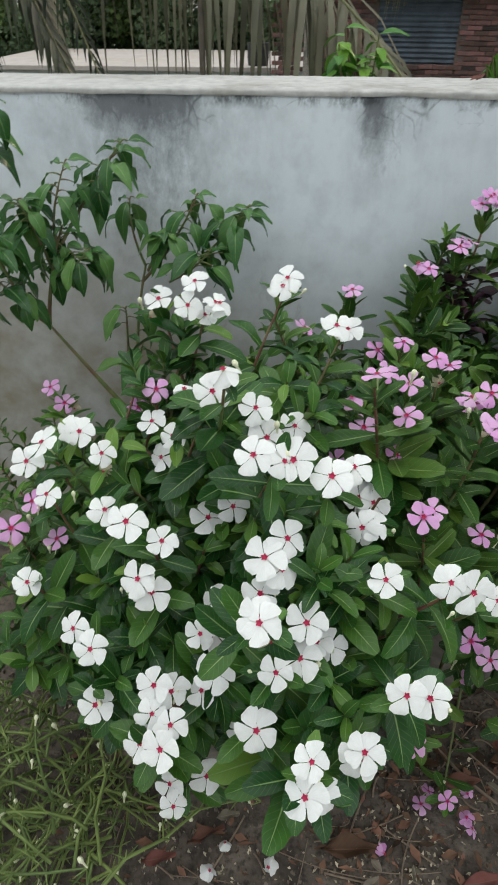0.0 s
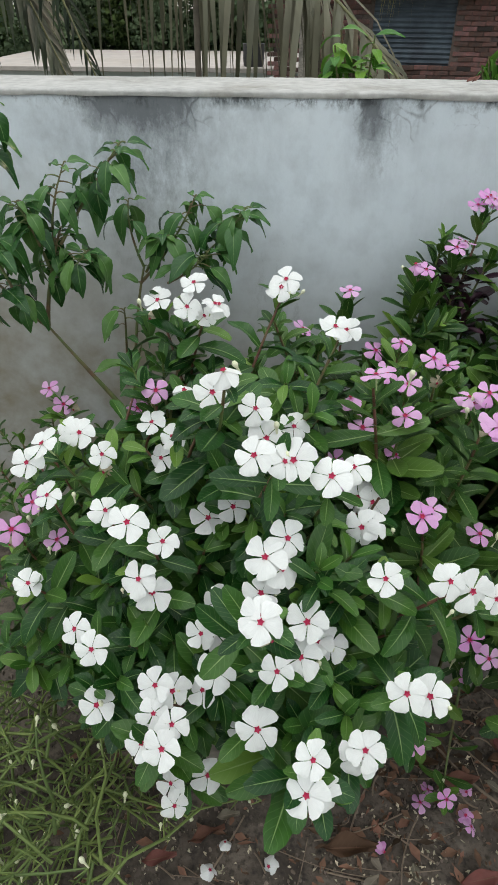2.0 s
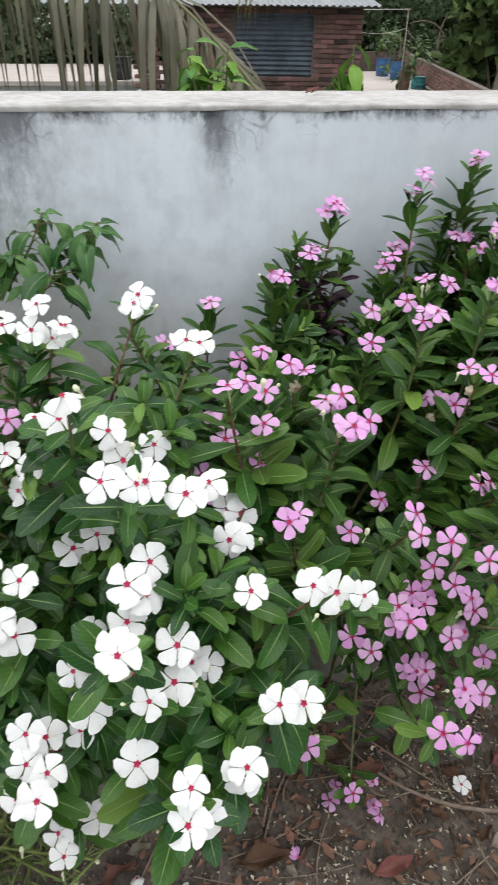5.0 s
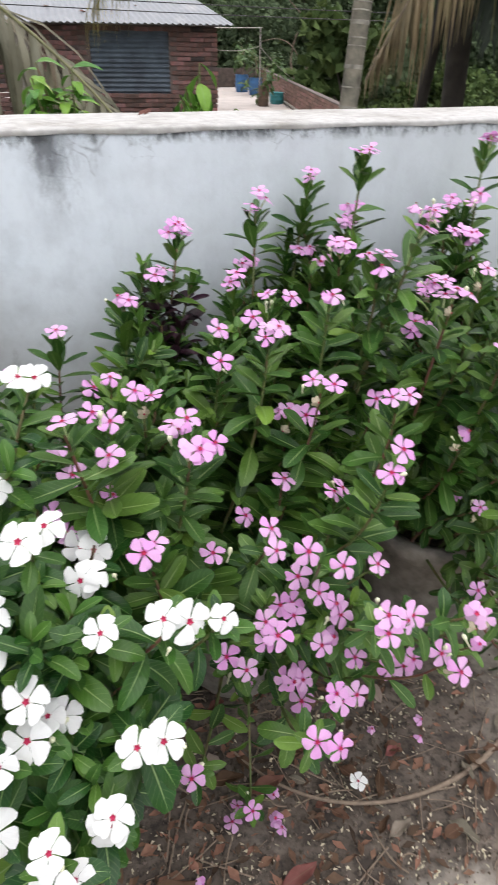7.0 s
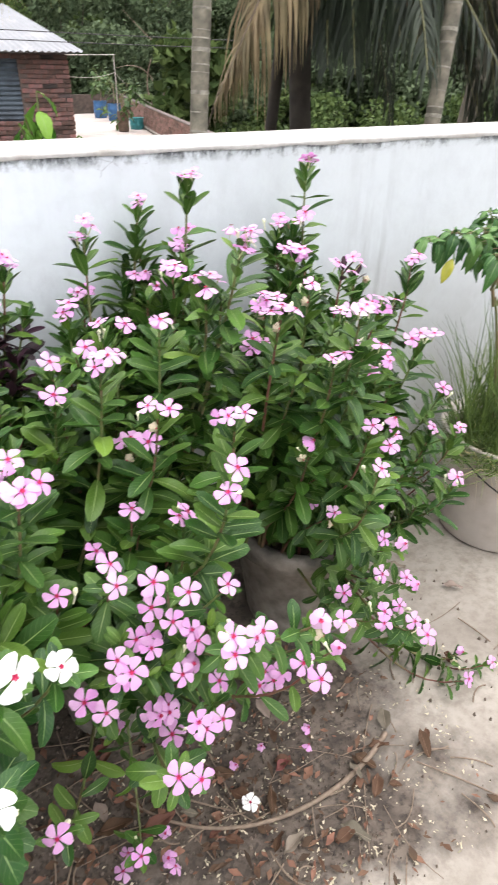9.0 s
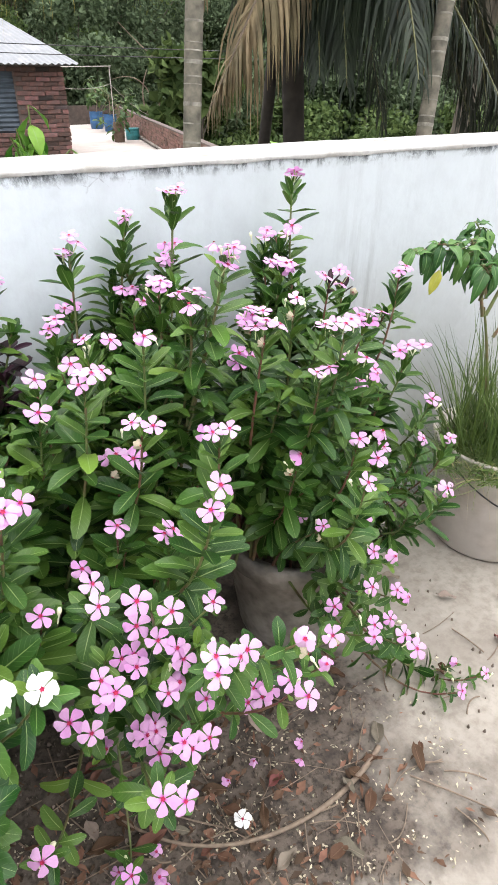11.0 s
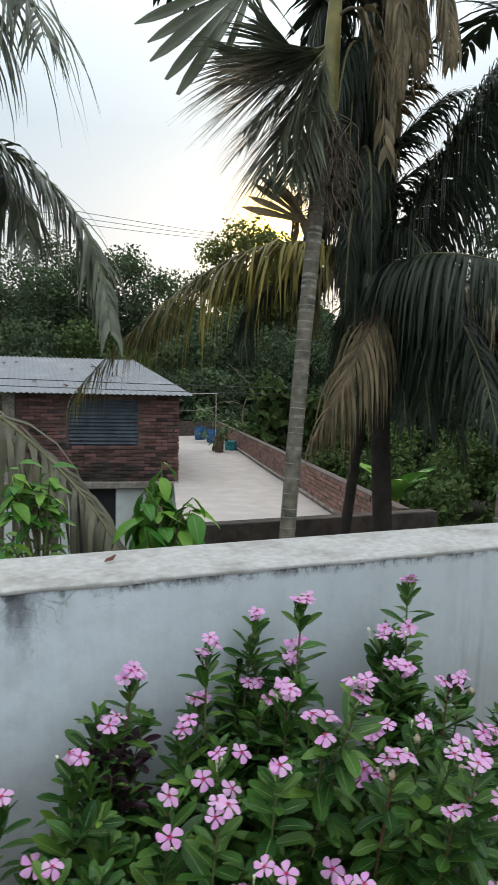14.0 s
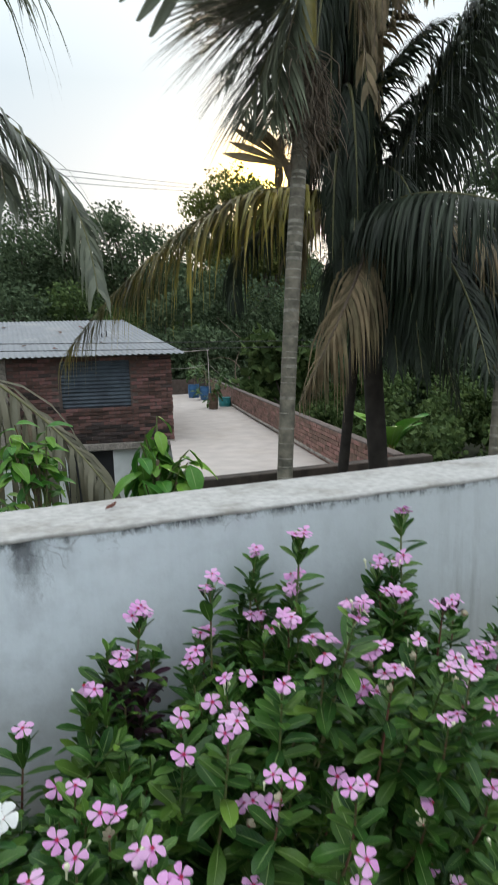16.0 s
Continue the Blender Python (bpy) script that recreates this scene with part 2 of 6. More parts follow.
STEM = material("green_stem", (0.11, 0.15, 0.045), rough=0.6, scale=60, second=(0.16, 0.07, 0.05), second_scale=20)
STEM_RED = material("reddish_stem", (0.16, 0.06, 0.045), rough=0.6, scale=60, second=(0.1, 0.11, 0.04), second_scale=15)
TWIG = material("grey_twig", (0.2, 0.15, 0.11), rough=0.85, scale=80, bump=0.4)
GRASS = material("grass_blade", (0.09, 0.15, 0.035), rough=0.55, scale=30, random_by="island", translucent=0.2)
GRASS_DRY = material("dry_grass_blade", (0.36, 0.3, 0.16), rough=0.7, scale=30, random_by="island", translucent=0.1)
WEED = material("weed_stem", (0.135, 0.19, 0.05), rough=0.6, scale=40, random_by="island", translucent=0.1)
CEMENT = material("grey_cement", (0.275, 0.247, 0.215), rough=0.9, spread=0.35, scale=35, bump=0.4, second=(0.12, 0.11, 0.095), second_scale=5)
PLASTIC = material("dusty_grey_plastic", (0.50, 0.46, 0.42), rough=0.55, spread=0.08, scale=20, bump=0.05, second=(0.36, 0.31, 0.26), second_scale=6)
SOIL = material("dark_soil", (0.065, 0.048, 0.036), rough=0.95, spread=0.5, scale=60, bump=0.9, second=(0.12, 0.09, 0.065), second_scale=10)
BRICK = material("red_brick", (0.17, 0.085, 0.07), rough=0.9, spread=0.3, scale=14, bump=0.4, second=(0.07, 0.05, 0.047), second_scale=6.0, random_by="object", vary=0.6)
BRICK_MASS = material("red_brick_courses", (0.2, 0.115, 0.09), rough=0.9, spread=0.3, scale=14, bump=0.4, second=(0.17, 0.09, 0.07), second_scale=3, random_by="island")
BRICK_SOOT = material("sooty_brick", (0.06, 0.042, 0.038), rough=0.95, spread=0.4, scale=14, bump=0.4, second=(0.03, 0.027, 0.026), second_scale=5.0, random_by="object", vary=0.6)
MORTAR = material("mortar", (0.11, 0.085, 0.075), rough=0.95, spread=0.25, scale=20)
TIN = material("galvanised_tin", (0.19, 0.203, 0.218), rough=0.55, metal=0.25, spread=0.1, scale=4, second=(0.34, 0.33, 0.32), second_scale=1.4, second_at=(0.55, 0.8))
TIN_DARK = material("dark_painted_tin", (0.075, 0.1, 0.125), rough=0.5, metal=0.2, spread=0.2, scale=6, second=(0.045, 0.055, 0.07), second_scale=2)
ROOF_SLAB = material("pale_terrace_screed", (0.42, 0.375, 0.345), rough=0.9, spread=0.1, scale=3, second=(0.4, 0.34, 0.29), second_scale=0.5, second_at=(0.5, 0.75))
DAMP_BRICK = material("dark_damp_brick", (0.075, 0.055, 0.045), rough=0.9, spread=0.4, scale=8, second=(0.03, 0.028, 0.022), second_scale=1.2)
WHITEWASH = material("bluish_whitewash", (0.6, 0.63, 0.62), rough=0.9, spread=0.1, scale=4, second=(0.35, 0.38, 0.36), second_scale=1.0)
# Near-black for the shade in the doorway; the ceiling shares it.
DARK = material("shaded_inside_black", (0.015, 0.016, 0.018), rough=0.8, scale=3)
BLUE = material("blue_drum_plastic", (0.028, 0.105, 0.235), rough=0.45, scale=5)
TEAL = material("teal_tub_plastic", (0.03, 0.24, 0.26), rough=0.45, scale=5)
CLAY = material("brown_clay", (0.13, 0.085, 0.06), rough=0.9, scale=9, spread=0.3, second=(0.08, 0.06, 0.045), second_scale=4)
BLACK = material("black_plastic", (0.02, 0.021, 0.024), rough=0.5, scale=5)
WIRE = material("black_cable", (0.02, 0.02, 0.022), rough=0.6, scale=5)
ARECA_BARK = material("areca_bark", (0.165, 0.148, 0.115), rough=0.9, spread=0.4, scale=16, bump=0.5, second=(0.085, 0.085, 0.065), second_scale=9)
ARECA_RING = material("areca_leaf_scar", (0.26, 0.245, 0.205), rough=0.9, spread=0.4, scale=20, second=(0.12, 0.11, 0.085), second_scale=14)
CROWNSHAFT = material("yellow_green_crownshaft", (0.22, 0.19, 0.045), rough=0.5, spread=0.2, scale=8, second=(0.11, 0.11, 0.04), second_scale=3)
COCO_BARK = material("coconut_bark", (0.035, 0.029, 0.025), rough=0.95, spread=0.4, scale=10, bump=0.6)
FIBRE = material("dry_palm_fibre", (0.14, 0.11, 0.08), rough=0.9, spread=0.35, scale=25, random_by="island")
# Near-black green: the fronds' backlit shade is put into the base colour.
FROND = material("backlit_palm_leaflet", (0.025, 0.036, 0.022), rough=0.5, spec=0.25, spread=0.25, scale=4, translucent=0.1, random_by="island", bump=0)
FROND_OLD = material("yellowing_palm_leaflet", (0.3, 0.25, 0.04), rough=0.55, spread=0.3, scale=1.5, translucent=0.2, random_by="island", bump=0, second=(0.085, 0.08, 0.04), second_scale=1.0, second_at=(0.46, 0.64))
FROND_DRY = material("dry_palm_leaflet", (0.21, 0.165, 0.09), rough=0.75, spread=0.45, scale=5, translucent=0.12, random_by="island", bump=0)
FROND_GREY = material("grey_green_palm_leaflet", (0.13, 0.125, 0.08), rough=0.6, spread=0.3, scale=4, translucent=0.12, random_by="island", bump=0)
FROND_DUSKY = material("dusky_palm_leaflet", (0.125, 0.145, 0.098), rough=0.4, spec=0.5, spread=0.3, scale=4, translucent=0.15, random_by="island", bump=0)
# Darker leaflet copy for one frond, with its shade put into the colour.
FROND_SHADED = material("shaded_palm_leaflet", (0.085, 0.10, 0.065), rough=0.45, spread=0.3, scale=4, translucent=0.12, random_by="island", bump=0)
RACHIS = material("palm_rachis", (0.12, 0.12, 0.045), rough=0.5, scale=10)
CROWN_A = material("tree_leaves", (0.083, 0.12, 0.063), rough=0.75, spec=0.15, spread=0.25, scale=0.6, translucent=0.22, random_by="island", bump=0)
# Lightened copy of the tree leaves: the low sun's light is in its colour.
CROWN_SUNLIT = material("sunlit_tree_leaves", (0.14, 0.165, 0.04), rough=0.6, spread=0.25, scale=0.6, translucent=0.5, random_by="island", bump=0)
CROWN_B = material("bright_tree_leaves", (0.07, 0.11, 0.035), rough=0.75, spec=0.15, spread=0.25, scale=0.6, translucent=0.2, random_by="island", bump=0)
BARK = material("tree_bark", (0.1, 0.085, 0.065), rough=0.95, spread=0.3, scale=4, bump=0.6)
FIELD = material("overgrown_ground", (0.045, 0.055, 0.026), rough=0.95, spread=0.4, scale=2.5, bump=0.4, second=(0.08, 0.07, 0.045), second_scale=0.25)


def wall_material():
    """Blue-grey limewash with black mould that runs down in streaks from under the cap, and damp below."""
    m = bpy.data.materials.new("mouldy_limewash")
    m.use_nodes = True
    n, l = m.node_tree.nodes, m.node_tree.links
    b = n["Principled BSDF"]
    tc, sep = n.new("ShaderNodeTexCoord"), n.new("ShaderNodeSeparateXYZ")
    l.new(tc.outputs["Object"], sep.inputs[0])

    def noise_of(scale, detail=6, stretch=(1, 1, 1), rough=0.6):
        mp, t = n.new("ShaderNodeMapping"), n.new("ShaderNodeTexNoise")
        mp.inputs["Scale"].default_value = stretch
        l.new(tc.outputs["Object"], mp.inputs["Vector"]), l.new(mp.outputs[0], t.inputs["Vector"])
        t.inputs["Scale"].default_value, t.inputs["Detail"].default_value, t.inputs["Roughness"].default_value = scale, detail, rough
        return t.outputs["Fac"]

    def ranged(v, a, c, lo=0.0, hi=1.0):
        k = n.new("ShaderNodeMapRange")
        for name, q in (("From Min", a), ("From Max", c), ("To Min", lo), ("To Max", hi)):
            k.inputs[name].default_value = q
        l.new(v, k.inputs["Value"])
        return k.outputs[0]

    def maths(op, a, c):
        k = n.new("ShaderNodeMath")
        k.operation = op
        for i, q in enumerate((a, c)):
            if isinstance(q, (int, float)):
                k.inputs[i].default_value = q
            else:
                l.new(q, k.inputs[i])
        return k.outputs[0]

    def blend(fac, c1, c2):
        k = n.new("ShaderNodeMixRGB")
        l.new(fac, k.inputs["Fac"])
        for i, q in (("Color1", c1), ("Color2", c2)):
            if isinstance(q, tuple):
                k.inputs[i].default_value = (*q, 1)
            else:
                l.new(q, k.inputs[i])
        return k.outputs[0]
    base = blend(ranged(noise_of(3.0), 0.35, 0.65), (0.655, 0.722, 0.775), (0.715, 0.77, 0.812))
    # the limewash grades into a duller grey towards the east
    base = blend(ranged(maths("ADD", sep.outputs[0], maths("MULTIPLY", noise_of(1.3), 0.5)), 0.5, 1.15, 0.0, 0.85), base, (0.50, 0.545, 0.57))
    base = blend(maths("MULTIPLY", ranged(noise_of(22), 0.45, 0.75), ranged(sep.outputs[0], 0.3, -0.2, 0.33, 0.6)), base, (0.42, 0.45, 0.475))
    z = sep.outputs[2]
    # mould: a dark fringe under the cap, two ragged runs down from it, fine crazing between them
    sway = maths("MULTIPLY", maths("SUBTRACT", noise_of(9, 4, (1, 1, 0.4)), 0.5), 0.16)

    def run(centre, half, foot):
        off = maths("ABSOLUTE", maths("ADD", maths("SUBTRACT", sep.outputs[0], centre), sway), 0.0)
        return maths("MULTIPLY", ranged(off, half, half * 0.25), ranged(z, foot, 0.965))
    fringe = maths("ADD", ranged(z, 0.925, 0.985, 0.0, 0.20), ranged(maths("ABSOLUTE", maths("SUBTRACT", sep.outputs[0], 0.02), 0.0), 0.55, 0.25, -0.10, 0.05))
    streaks = maths("ADD", maths("MULTIPLY", run(-0.17, 0.15, 0.70), 0.40), maths("MULTIPLY", run(0.205, 0.06, 0.82), 0.44))
    bias = maths("ADD", fringe, streaks)
    runs = maths("ADD", maths("ADD", noise_of(8.0, 9, (1, 1, 0.35), 0.75), maths("MULTIPLY", noise_of(38, 8, (1, 1, 0.6), 0.9), 0.75)), maths("ADD", bias, maths("MULTIPLY", noise_of(2.6, 3), 0.5)))
    cells = n.new("ShaderNodeTexVoronoi")
    cells.feature, cells.inputs["Scale"].default_value = "DISTANCE_TO_EDGE", 26.0
    warp = n.new("ShaderNodeVectorMath")
    shift = n.new("ShaderNodeTexNoise")
    shift.inputs["Scale"].default_value = 11.0
    l.new(tc.outputs["Object"], shift.inputs["Vector"])
    small = n.new("ShaderNodeVectorMath")
    small.operation, small.inputs["Scale"].default_value = "SCALE", 0.09
    l.new(shift.outputs["Color"], small.inputs[0])
    l.new(tc.outputs["Object"], warp.inputs[0]), l.new(small.outputs[0], warp.inputs[1]), l.new(warp.outputs[0], cells.inputs["Vector"])
    crack = maths("MULTIPLY", ranged(cells.outputs["Distance"], 0.06, 0.0, 0.0, 0.24), maths("MULTIPLY", ranged(z, 0.90, 0.955), ranged(noise_of(6), 0.45, 0.6)))
    mould = ranged(maths("ADD", runs, crack), 1.34, 1.72, 0.0, 0.85)
    base = blend(mould, base, (0.06, 0.066, 0.072))
    # soft grey bloom of old mould round the wider run, and a pale smear under the narrow one
    bloom = maths("MULTIPLY", maths("ADD", run(-0.17, 0.25, 0.52), run(0.205, 0.075, 0.78)), ranged(noise_of(16, 9, (1, 1, 0.5), 0.8), 0.36, 0.66, 0.0, 0.72))
    base = blend(bloom, base, (0.20, 0.215, 0.235))
    smear = ranged(maths("ADD", noise_of(11, 6, (1, 1, 0.07), 0.65), ranged(z, 0.55, 0.95, 0.0, 0.12)), 0.62, 0.80, 0.0, 0.10)
    base = blend(smear, base, (0.22, 0.235, 0.25))
    # grey runs of dirty water beside the bucket
    run_at = ranged(maths("ABSOLUTE", maths("SUBTRACT", sep.outputs[0], 1.22), 0.0), 0.17, 0.04)
    wet = maths("MULTIPLY", maths("MULTIPLY", run_at, ranged(z, 0.985, 0.75, 0.35, 1.0)), ranged(noise_of(21, 7, (1, 1, 0.09), 0.7), 0.47, 0.66, 0.0, 0.5))
    base = blend(wet, base, (0.24, 0.25, 0.26))
    lip = maths("MULTIPLY", ranged(maths("ADD", z, maths("MULTIPLY", noise_of(60, 4), 0.02)), 0.974, 0.990), ranged(noise_of(17, 9, (1, 1, 0.5), 0.8), 0.47, 0.57))
    base = blend(maths("MULTIPLY", lip, 0.85), base, (0.045, 0.05, 0.052))
    damp = maths("MULTIPLY", ranged(maths("SUBTRACT", z, ranged(sep.outputs[0], 0.25, -0.3, 0.0, 0.15)), 0.76, 0.40), ranged(noise_of(5, 7), 0.05, 0.55))
    base = blend(maths("MULTIPLY", damp, ranged(sep.outputs[0], 0.35, -0.2, 0.5, 0.95)), base, (0.225, 0.195, 0.135))
    l.new(base, b.inputs["Base Color"])
    b.inputs["Roughness"].default_value = 0.88
    bp = n.new("ShaderNodeBump")
    bp.inputs["Strength"].default_value, bp.inputs["Distance"].default_value = 0.35, 0.006
    l.new(maths("ADD", noise_of(9), maths("MULTIPLY", noise_of(60), 0.3)), bp.inputs["Height"])
    l.new(bp.outputs[0], b.inputs["Normal"])
    return m


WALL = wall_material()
CAP = material("weathered_lime_cap", (0.41, 0.405, 0.39), rough=0.9, spread=0.16, scale=55, bump=0.4, second=(0.26, 0.25, 0.225), second_scale=7, second_at=(0.5, 0.72))


def floor_material():
    """Pale screed; a drift of brown dirt lies where the pots stand and thins out to the east and south."""
    m = bpy.data.materials.new("dirty_concrete_floor")
    m.use_nodes = True
    n, l = m.node_tree.nodes, m.node_tree.links
    b = n["Principled BSDF"]
    tc, sep = n.new("ShaderNodeTexCoord"), n.new("ShaderNodeSeparateXYZ")
    l.new(tc.outputs["Object"], sep.inputs[0])

    def noise_of(scale, detail=7, rough=0.62):
        t = n.new("ShaderNodeTexNoise")
        t.inputs["Scale"].default_value, t.inputs["Detail"].default_value, t.inputs["Roughness"].default_value = scale, detail, rough
        l.new(tc.outputs["Object"], t.inputs["Vector"])
        return t.outputs["Fac"]

    def ranged(v, a, c, lo=0.0, hi=1.0):
        k = n.new("ShaderNodeMapRange")
        for name, q in (("From Min", a), ("From Max", c), ("To Min", lo), ("To Max", hi)):
            k.inputs[name].default_value = q
        l.new(v, k.inputs["Value"])
        return k.outputs[0]

    def maths(op, a, c):
        k = n.new("ShaderNodeMath")
        k.operation = op
        for i, q in enumerate((a, c)):
            if isinstance(q, (int, float)):
                k.inputs[i].default_value = q
            else:
                l.new(q, k.inputs[i])
        return k.outputs[0]

    def blend(fac, c1, c2):
        k = n.new("ShaderNodeMixRGB")
        l.new(fac, k.inputs["Fac"])
        for i, q in (("Color1", c1), ("Color2", c2)):
            if isinstance(q, tuple):
                k.inputs[i].default_value = (*q, 1)
            else:
                l.new(q, k.inputs[i])
        return k.outputs[0]
    pale = blend(ranged(noise_of(4.0), 0.4, 0.65), (0.345, 0.315, 0.27), (0.255, 0.228, 0.193))
    pale = blend(ranged(noise_of(45), 0.45, 0.68, 0, 0.7), pale, (0.21, 0.185, 0.155))
    pale = blend(ranged(noise_of(11, 9, 0.7), 0.52, 0.66, 0, 0.6), pale, (0.19, 0.165, 0.135))
    earth = blend(ranged(noise_of(16), 0.38, 0.62), (0.06, 0.047, 0.038), (0.15, 0.122, 0.097))
    earth = blend(ranged(noise_of(70), 0.48, 0.66), earth, (0.035, 0.028, 0.023))
    reach = maths("MINIMUM", maths("MINIMUM", ranged(sep.outputs[0], 1.12, 0.74), ranged(sep.outputs[0], -1.3, -0.75)), ranged(sep.outputs[1], 0.30, 0.46))
    drift = ranged(maths("ADD", reach, maths("MULTIPLY", maths("SUBTRACT", noise_of(6.5), 0.5), 1.9)), 0.25, 0.75)
    l.new(blend(drift, pale, earth), b.inputs["Base Color"])
    b.inputs["Roughness"].default_value = 0.93
    bp = n.new("ShaderNodeBump")
    bp.inputs["Strength"].default_value, bp.inputs["Distance"].default_value = 0.6, 0.008
    l.new(maths("ADD", maths("MULTIPLY", noise_of(50), 0.5), maths("MULTIPLY", drift, maths("ADD", noise_of(28), 0.2))), bp.inputs["Height"])
    l.new(bp.outputs[0], b.inputs["Normal"])
    return m


FLOOR = floor_material()
DIRT = material("loose_dirt", (0.15, 0.12, 0.095), rough=0.95, spread=0.45, scale=45, bump=0.7, random_by="island")


# ---- building helpers ----
class Geo:
    """Collects vertices, faces and uv, and makes one mesh of them."""

    def __init__(self):
        self.v, self.f, self.uv = [], [], []

    def grid(self, rows, closed=False, uvs=None):
        """A sheet through rows of points; closed joins each row's end to its start."""
        o, w = len(self.v), len(rows[0])
        for i, row in enumerate(rows):
            for j, p in enumerate(row):
                self.v.append(tuple(p))
                self.uv.append(uvs[i][j] if uvs else (j / max(1, w - 1), i / max(1, len(rows) - 1)))
        for i in range(len(rows) - 1):
            for j in range(w if closed else w - 1):
                k = (j + 1) % w
                self.f.append((o + i * w + j, o + i * w + k, o + (i + 1) * w + k, o + (i + 1) * w + j))
        return self

    def fan(self, ring, flip=False):
        o = len(self.v)
        for p in ring:
            self.v.append(tuple(p))
            self.uv.append((0.5, 0.5))
        idx = list(range(o, o + len(ring)))
        self.f.append(tuple(reversed(idx) if flip else idx))
        return self

    def tube(self, pts, radii, sides=6, caps=True):
        pts = [Vector(p) for p in pts]
        rows = []
        side = None
        for i, p in enumerate(pts):
            d = (pts[min(i + 1, len(pts) - 1)] - pts[max(i - 1, 0)]).normalized()
            ref = side if side is not None else (Vector((1, 0, 0)) if abs(d.x) < 0.9 else Vector((0, 1, 0)))
            a = (ref - d * ref.dot(d)).normalized()
            side = a
            c = d.cross(a)
            r = radii[i] if isinstance(radii, (list, tuple)) else radii
            rows.append([p + (a * math.cos(q) + c * math.sin(q)) * r for q in (2 * math.pi * k / sides for k in range(sides))])
        self.grid(rows, closed=True)
        if caps:
            self.fan(rows[0], True)
            self.fan(rows[-1])
        return self

    def lathe(self, profile, sides=32, centre=(0, 0, 0)):
        """profile: (radius, height) from the bottom's middle to the top's."""
        c = Vector(centre)
        self.grid([[c + Vector((r * math.cos(q), r * math.sin(q), z)) for q in (2 * math.pi * k / sides for k in range(sides))] for r, z in profile], closed=True)
        return self

    def box(self, lo, hi, bevel=0.0):
        x0, y0, z0 = lo
        x1, y1, z1 = hi
        o = len(self.v)
        if not bevel:
            for p in ((x0, y0, z0), (x1, y0, z0), (x1, y1, z0), (x0, y1, z0), (x0, y0, z1), (x1, y0, z1), (x1, y1, z1), (x0, y1, z1)):
                self.v.append(p)
                self.uv.append((0, 0))
            for q in ((3, 2, 1, 0), (4, 5, 6, 7), (0, 1, 5, 4), (1, 2, 6, 5), (2, 3, 7, 6), (3, 0, 4, 7)):
                self.f.append(tuple(o + k for k in q))
            return self
        e = bevel
        ring = lambda d, z: [(x0 + d, y0 + d, z), (x1 - d, y0 + d, z), (x1 - d, y1 - d, z), (x0 + d, y1 - d, z)]
        rows = [ring(e, z0), ring(0, z0 + e), ring(0, z1 - e), ring(e, z1)]
        self.grid(rows, closed=True)
        self.fan(rows[0], True)
        self.fan(rows[-1])
        return self

    def mesh(self, name, smooth=True):
        me = bpy.data.meshes.new(name)
        me.from_pydata(self.v, [], self.f)
        layer = me.uv_layers.new(name="UVMap")
        idx = np.empty(len(me.loops), dtype=np.int32)
        me.loops.foreach_get("vertex_index", idx)
        layer.data.foreach_set("uv", np.array(self.uv, dtype=np.float32)[idx].ravel())
        if smooth:
            me.polygons.foreach_set("use_smooth", [True] * len(me.polygons))
        me.update()
        return me


def dressed(me, mat):
    if not me.materials:
        me.materials.append(mat)
    return me


def part(name, me, mat, parent, label="", m=None):
    """One mesh object under a thing or a part, at m in its parent's space."""
    ob = new(name, dressed(me, mat))
    ob.parent = parent
    if m is not None:
        ob.matrix_basis = m
    if label:
        tagged(ob, label)
    return ob


def thing(name, me=None, mat=None, m=None, label="", category="", group="", kind=""):
    ob = new(name, dressed(me, mat) if me else None)
    if m is not None:
        ob.matrix_basis = m
    return tagged(ob, label, category, group, kind)


def bezier(pts, n):
    """n + 1 points of the Bezier curve with these 3 or 4 control points."""
    pts = [Vector(p) for p in pts]
    out = []
    for i in range(n + 1):
        q = list(pts)
        t = i / n
        while len(q) > 1:
            q = [a.lerp(b, t) for a, b in zip(q, q[1:])]
        out.append(q[0])
    return out


def frame_of(at, along, normal):
    """A pose whose y runs along, and whose z is as near to normal as can be."""
    y = Vector(along).normalized()
    x = y.cross(Vector(normal))
    x = x.normalized() if x.length > 1e-4 else y.orthogonal().normalized()
    z = x.cross(y)
    return Matrix(((x.x, y.x, z.x, at[0]), (x.y, y.y, z.y, at[1]), (x.z, y.z, z.z, at[2]), (0, 0, 0, 1)))


def scaled(m, s):
    return m @ Matrix.Diagonal((s, s, s, 1))

# ---- terrace: floor, parapet, the building below ----
def wavy_slab(x0, x1, y0, y1, z, n, m, amp, scale, seed):
    g = Geo()
    g.grid([[(x0 + (x1 - x0) * j / m, y0 + (y1 - y0) * i / n, z + amp * noise.noise(Vector((x0 + (x1 - x0) * j / m, y0 + (y1 - y0) * i / n, seed)) * scale)) for j in range(m + 1)] for i in range(n + 1)])
    return g


floor = thing("floor", wavy_slab(-3.2, 4.6, -3.2, 1.19, 0.0, 60, 110, 0.004, 3.0, 1).mesh("floor"), FLOOR, kind="structure", label="dusty grey concrete terrace floor with dirt stains", category="floor")


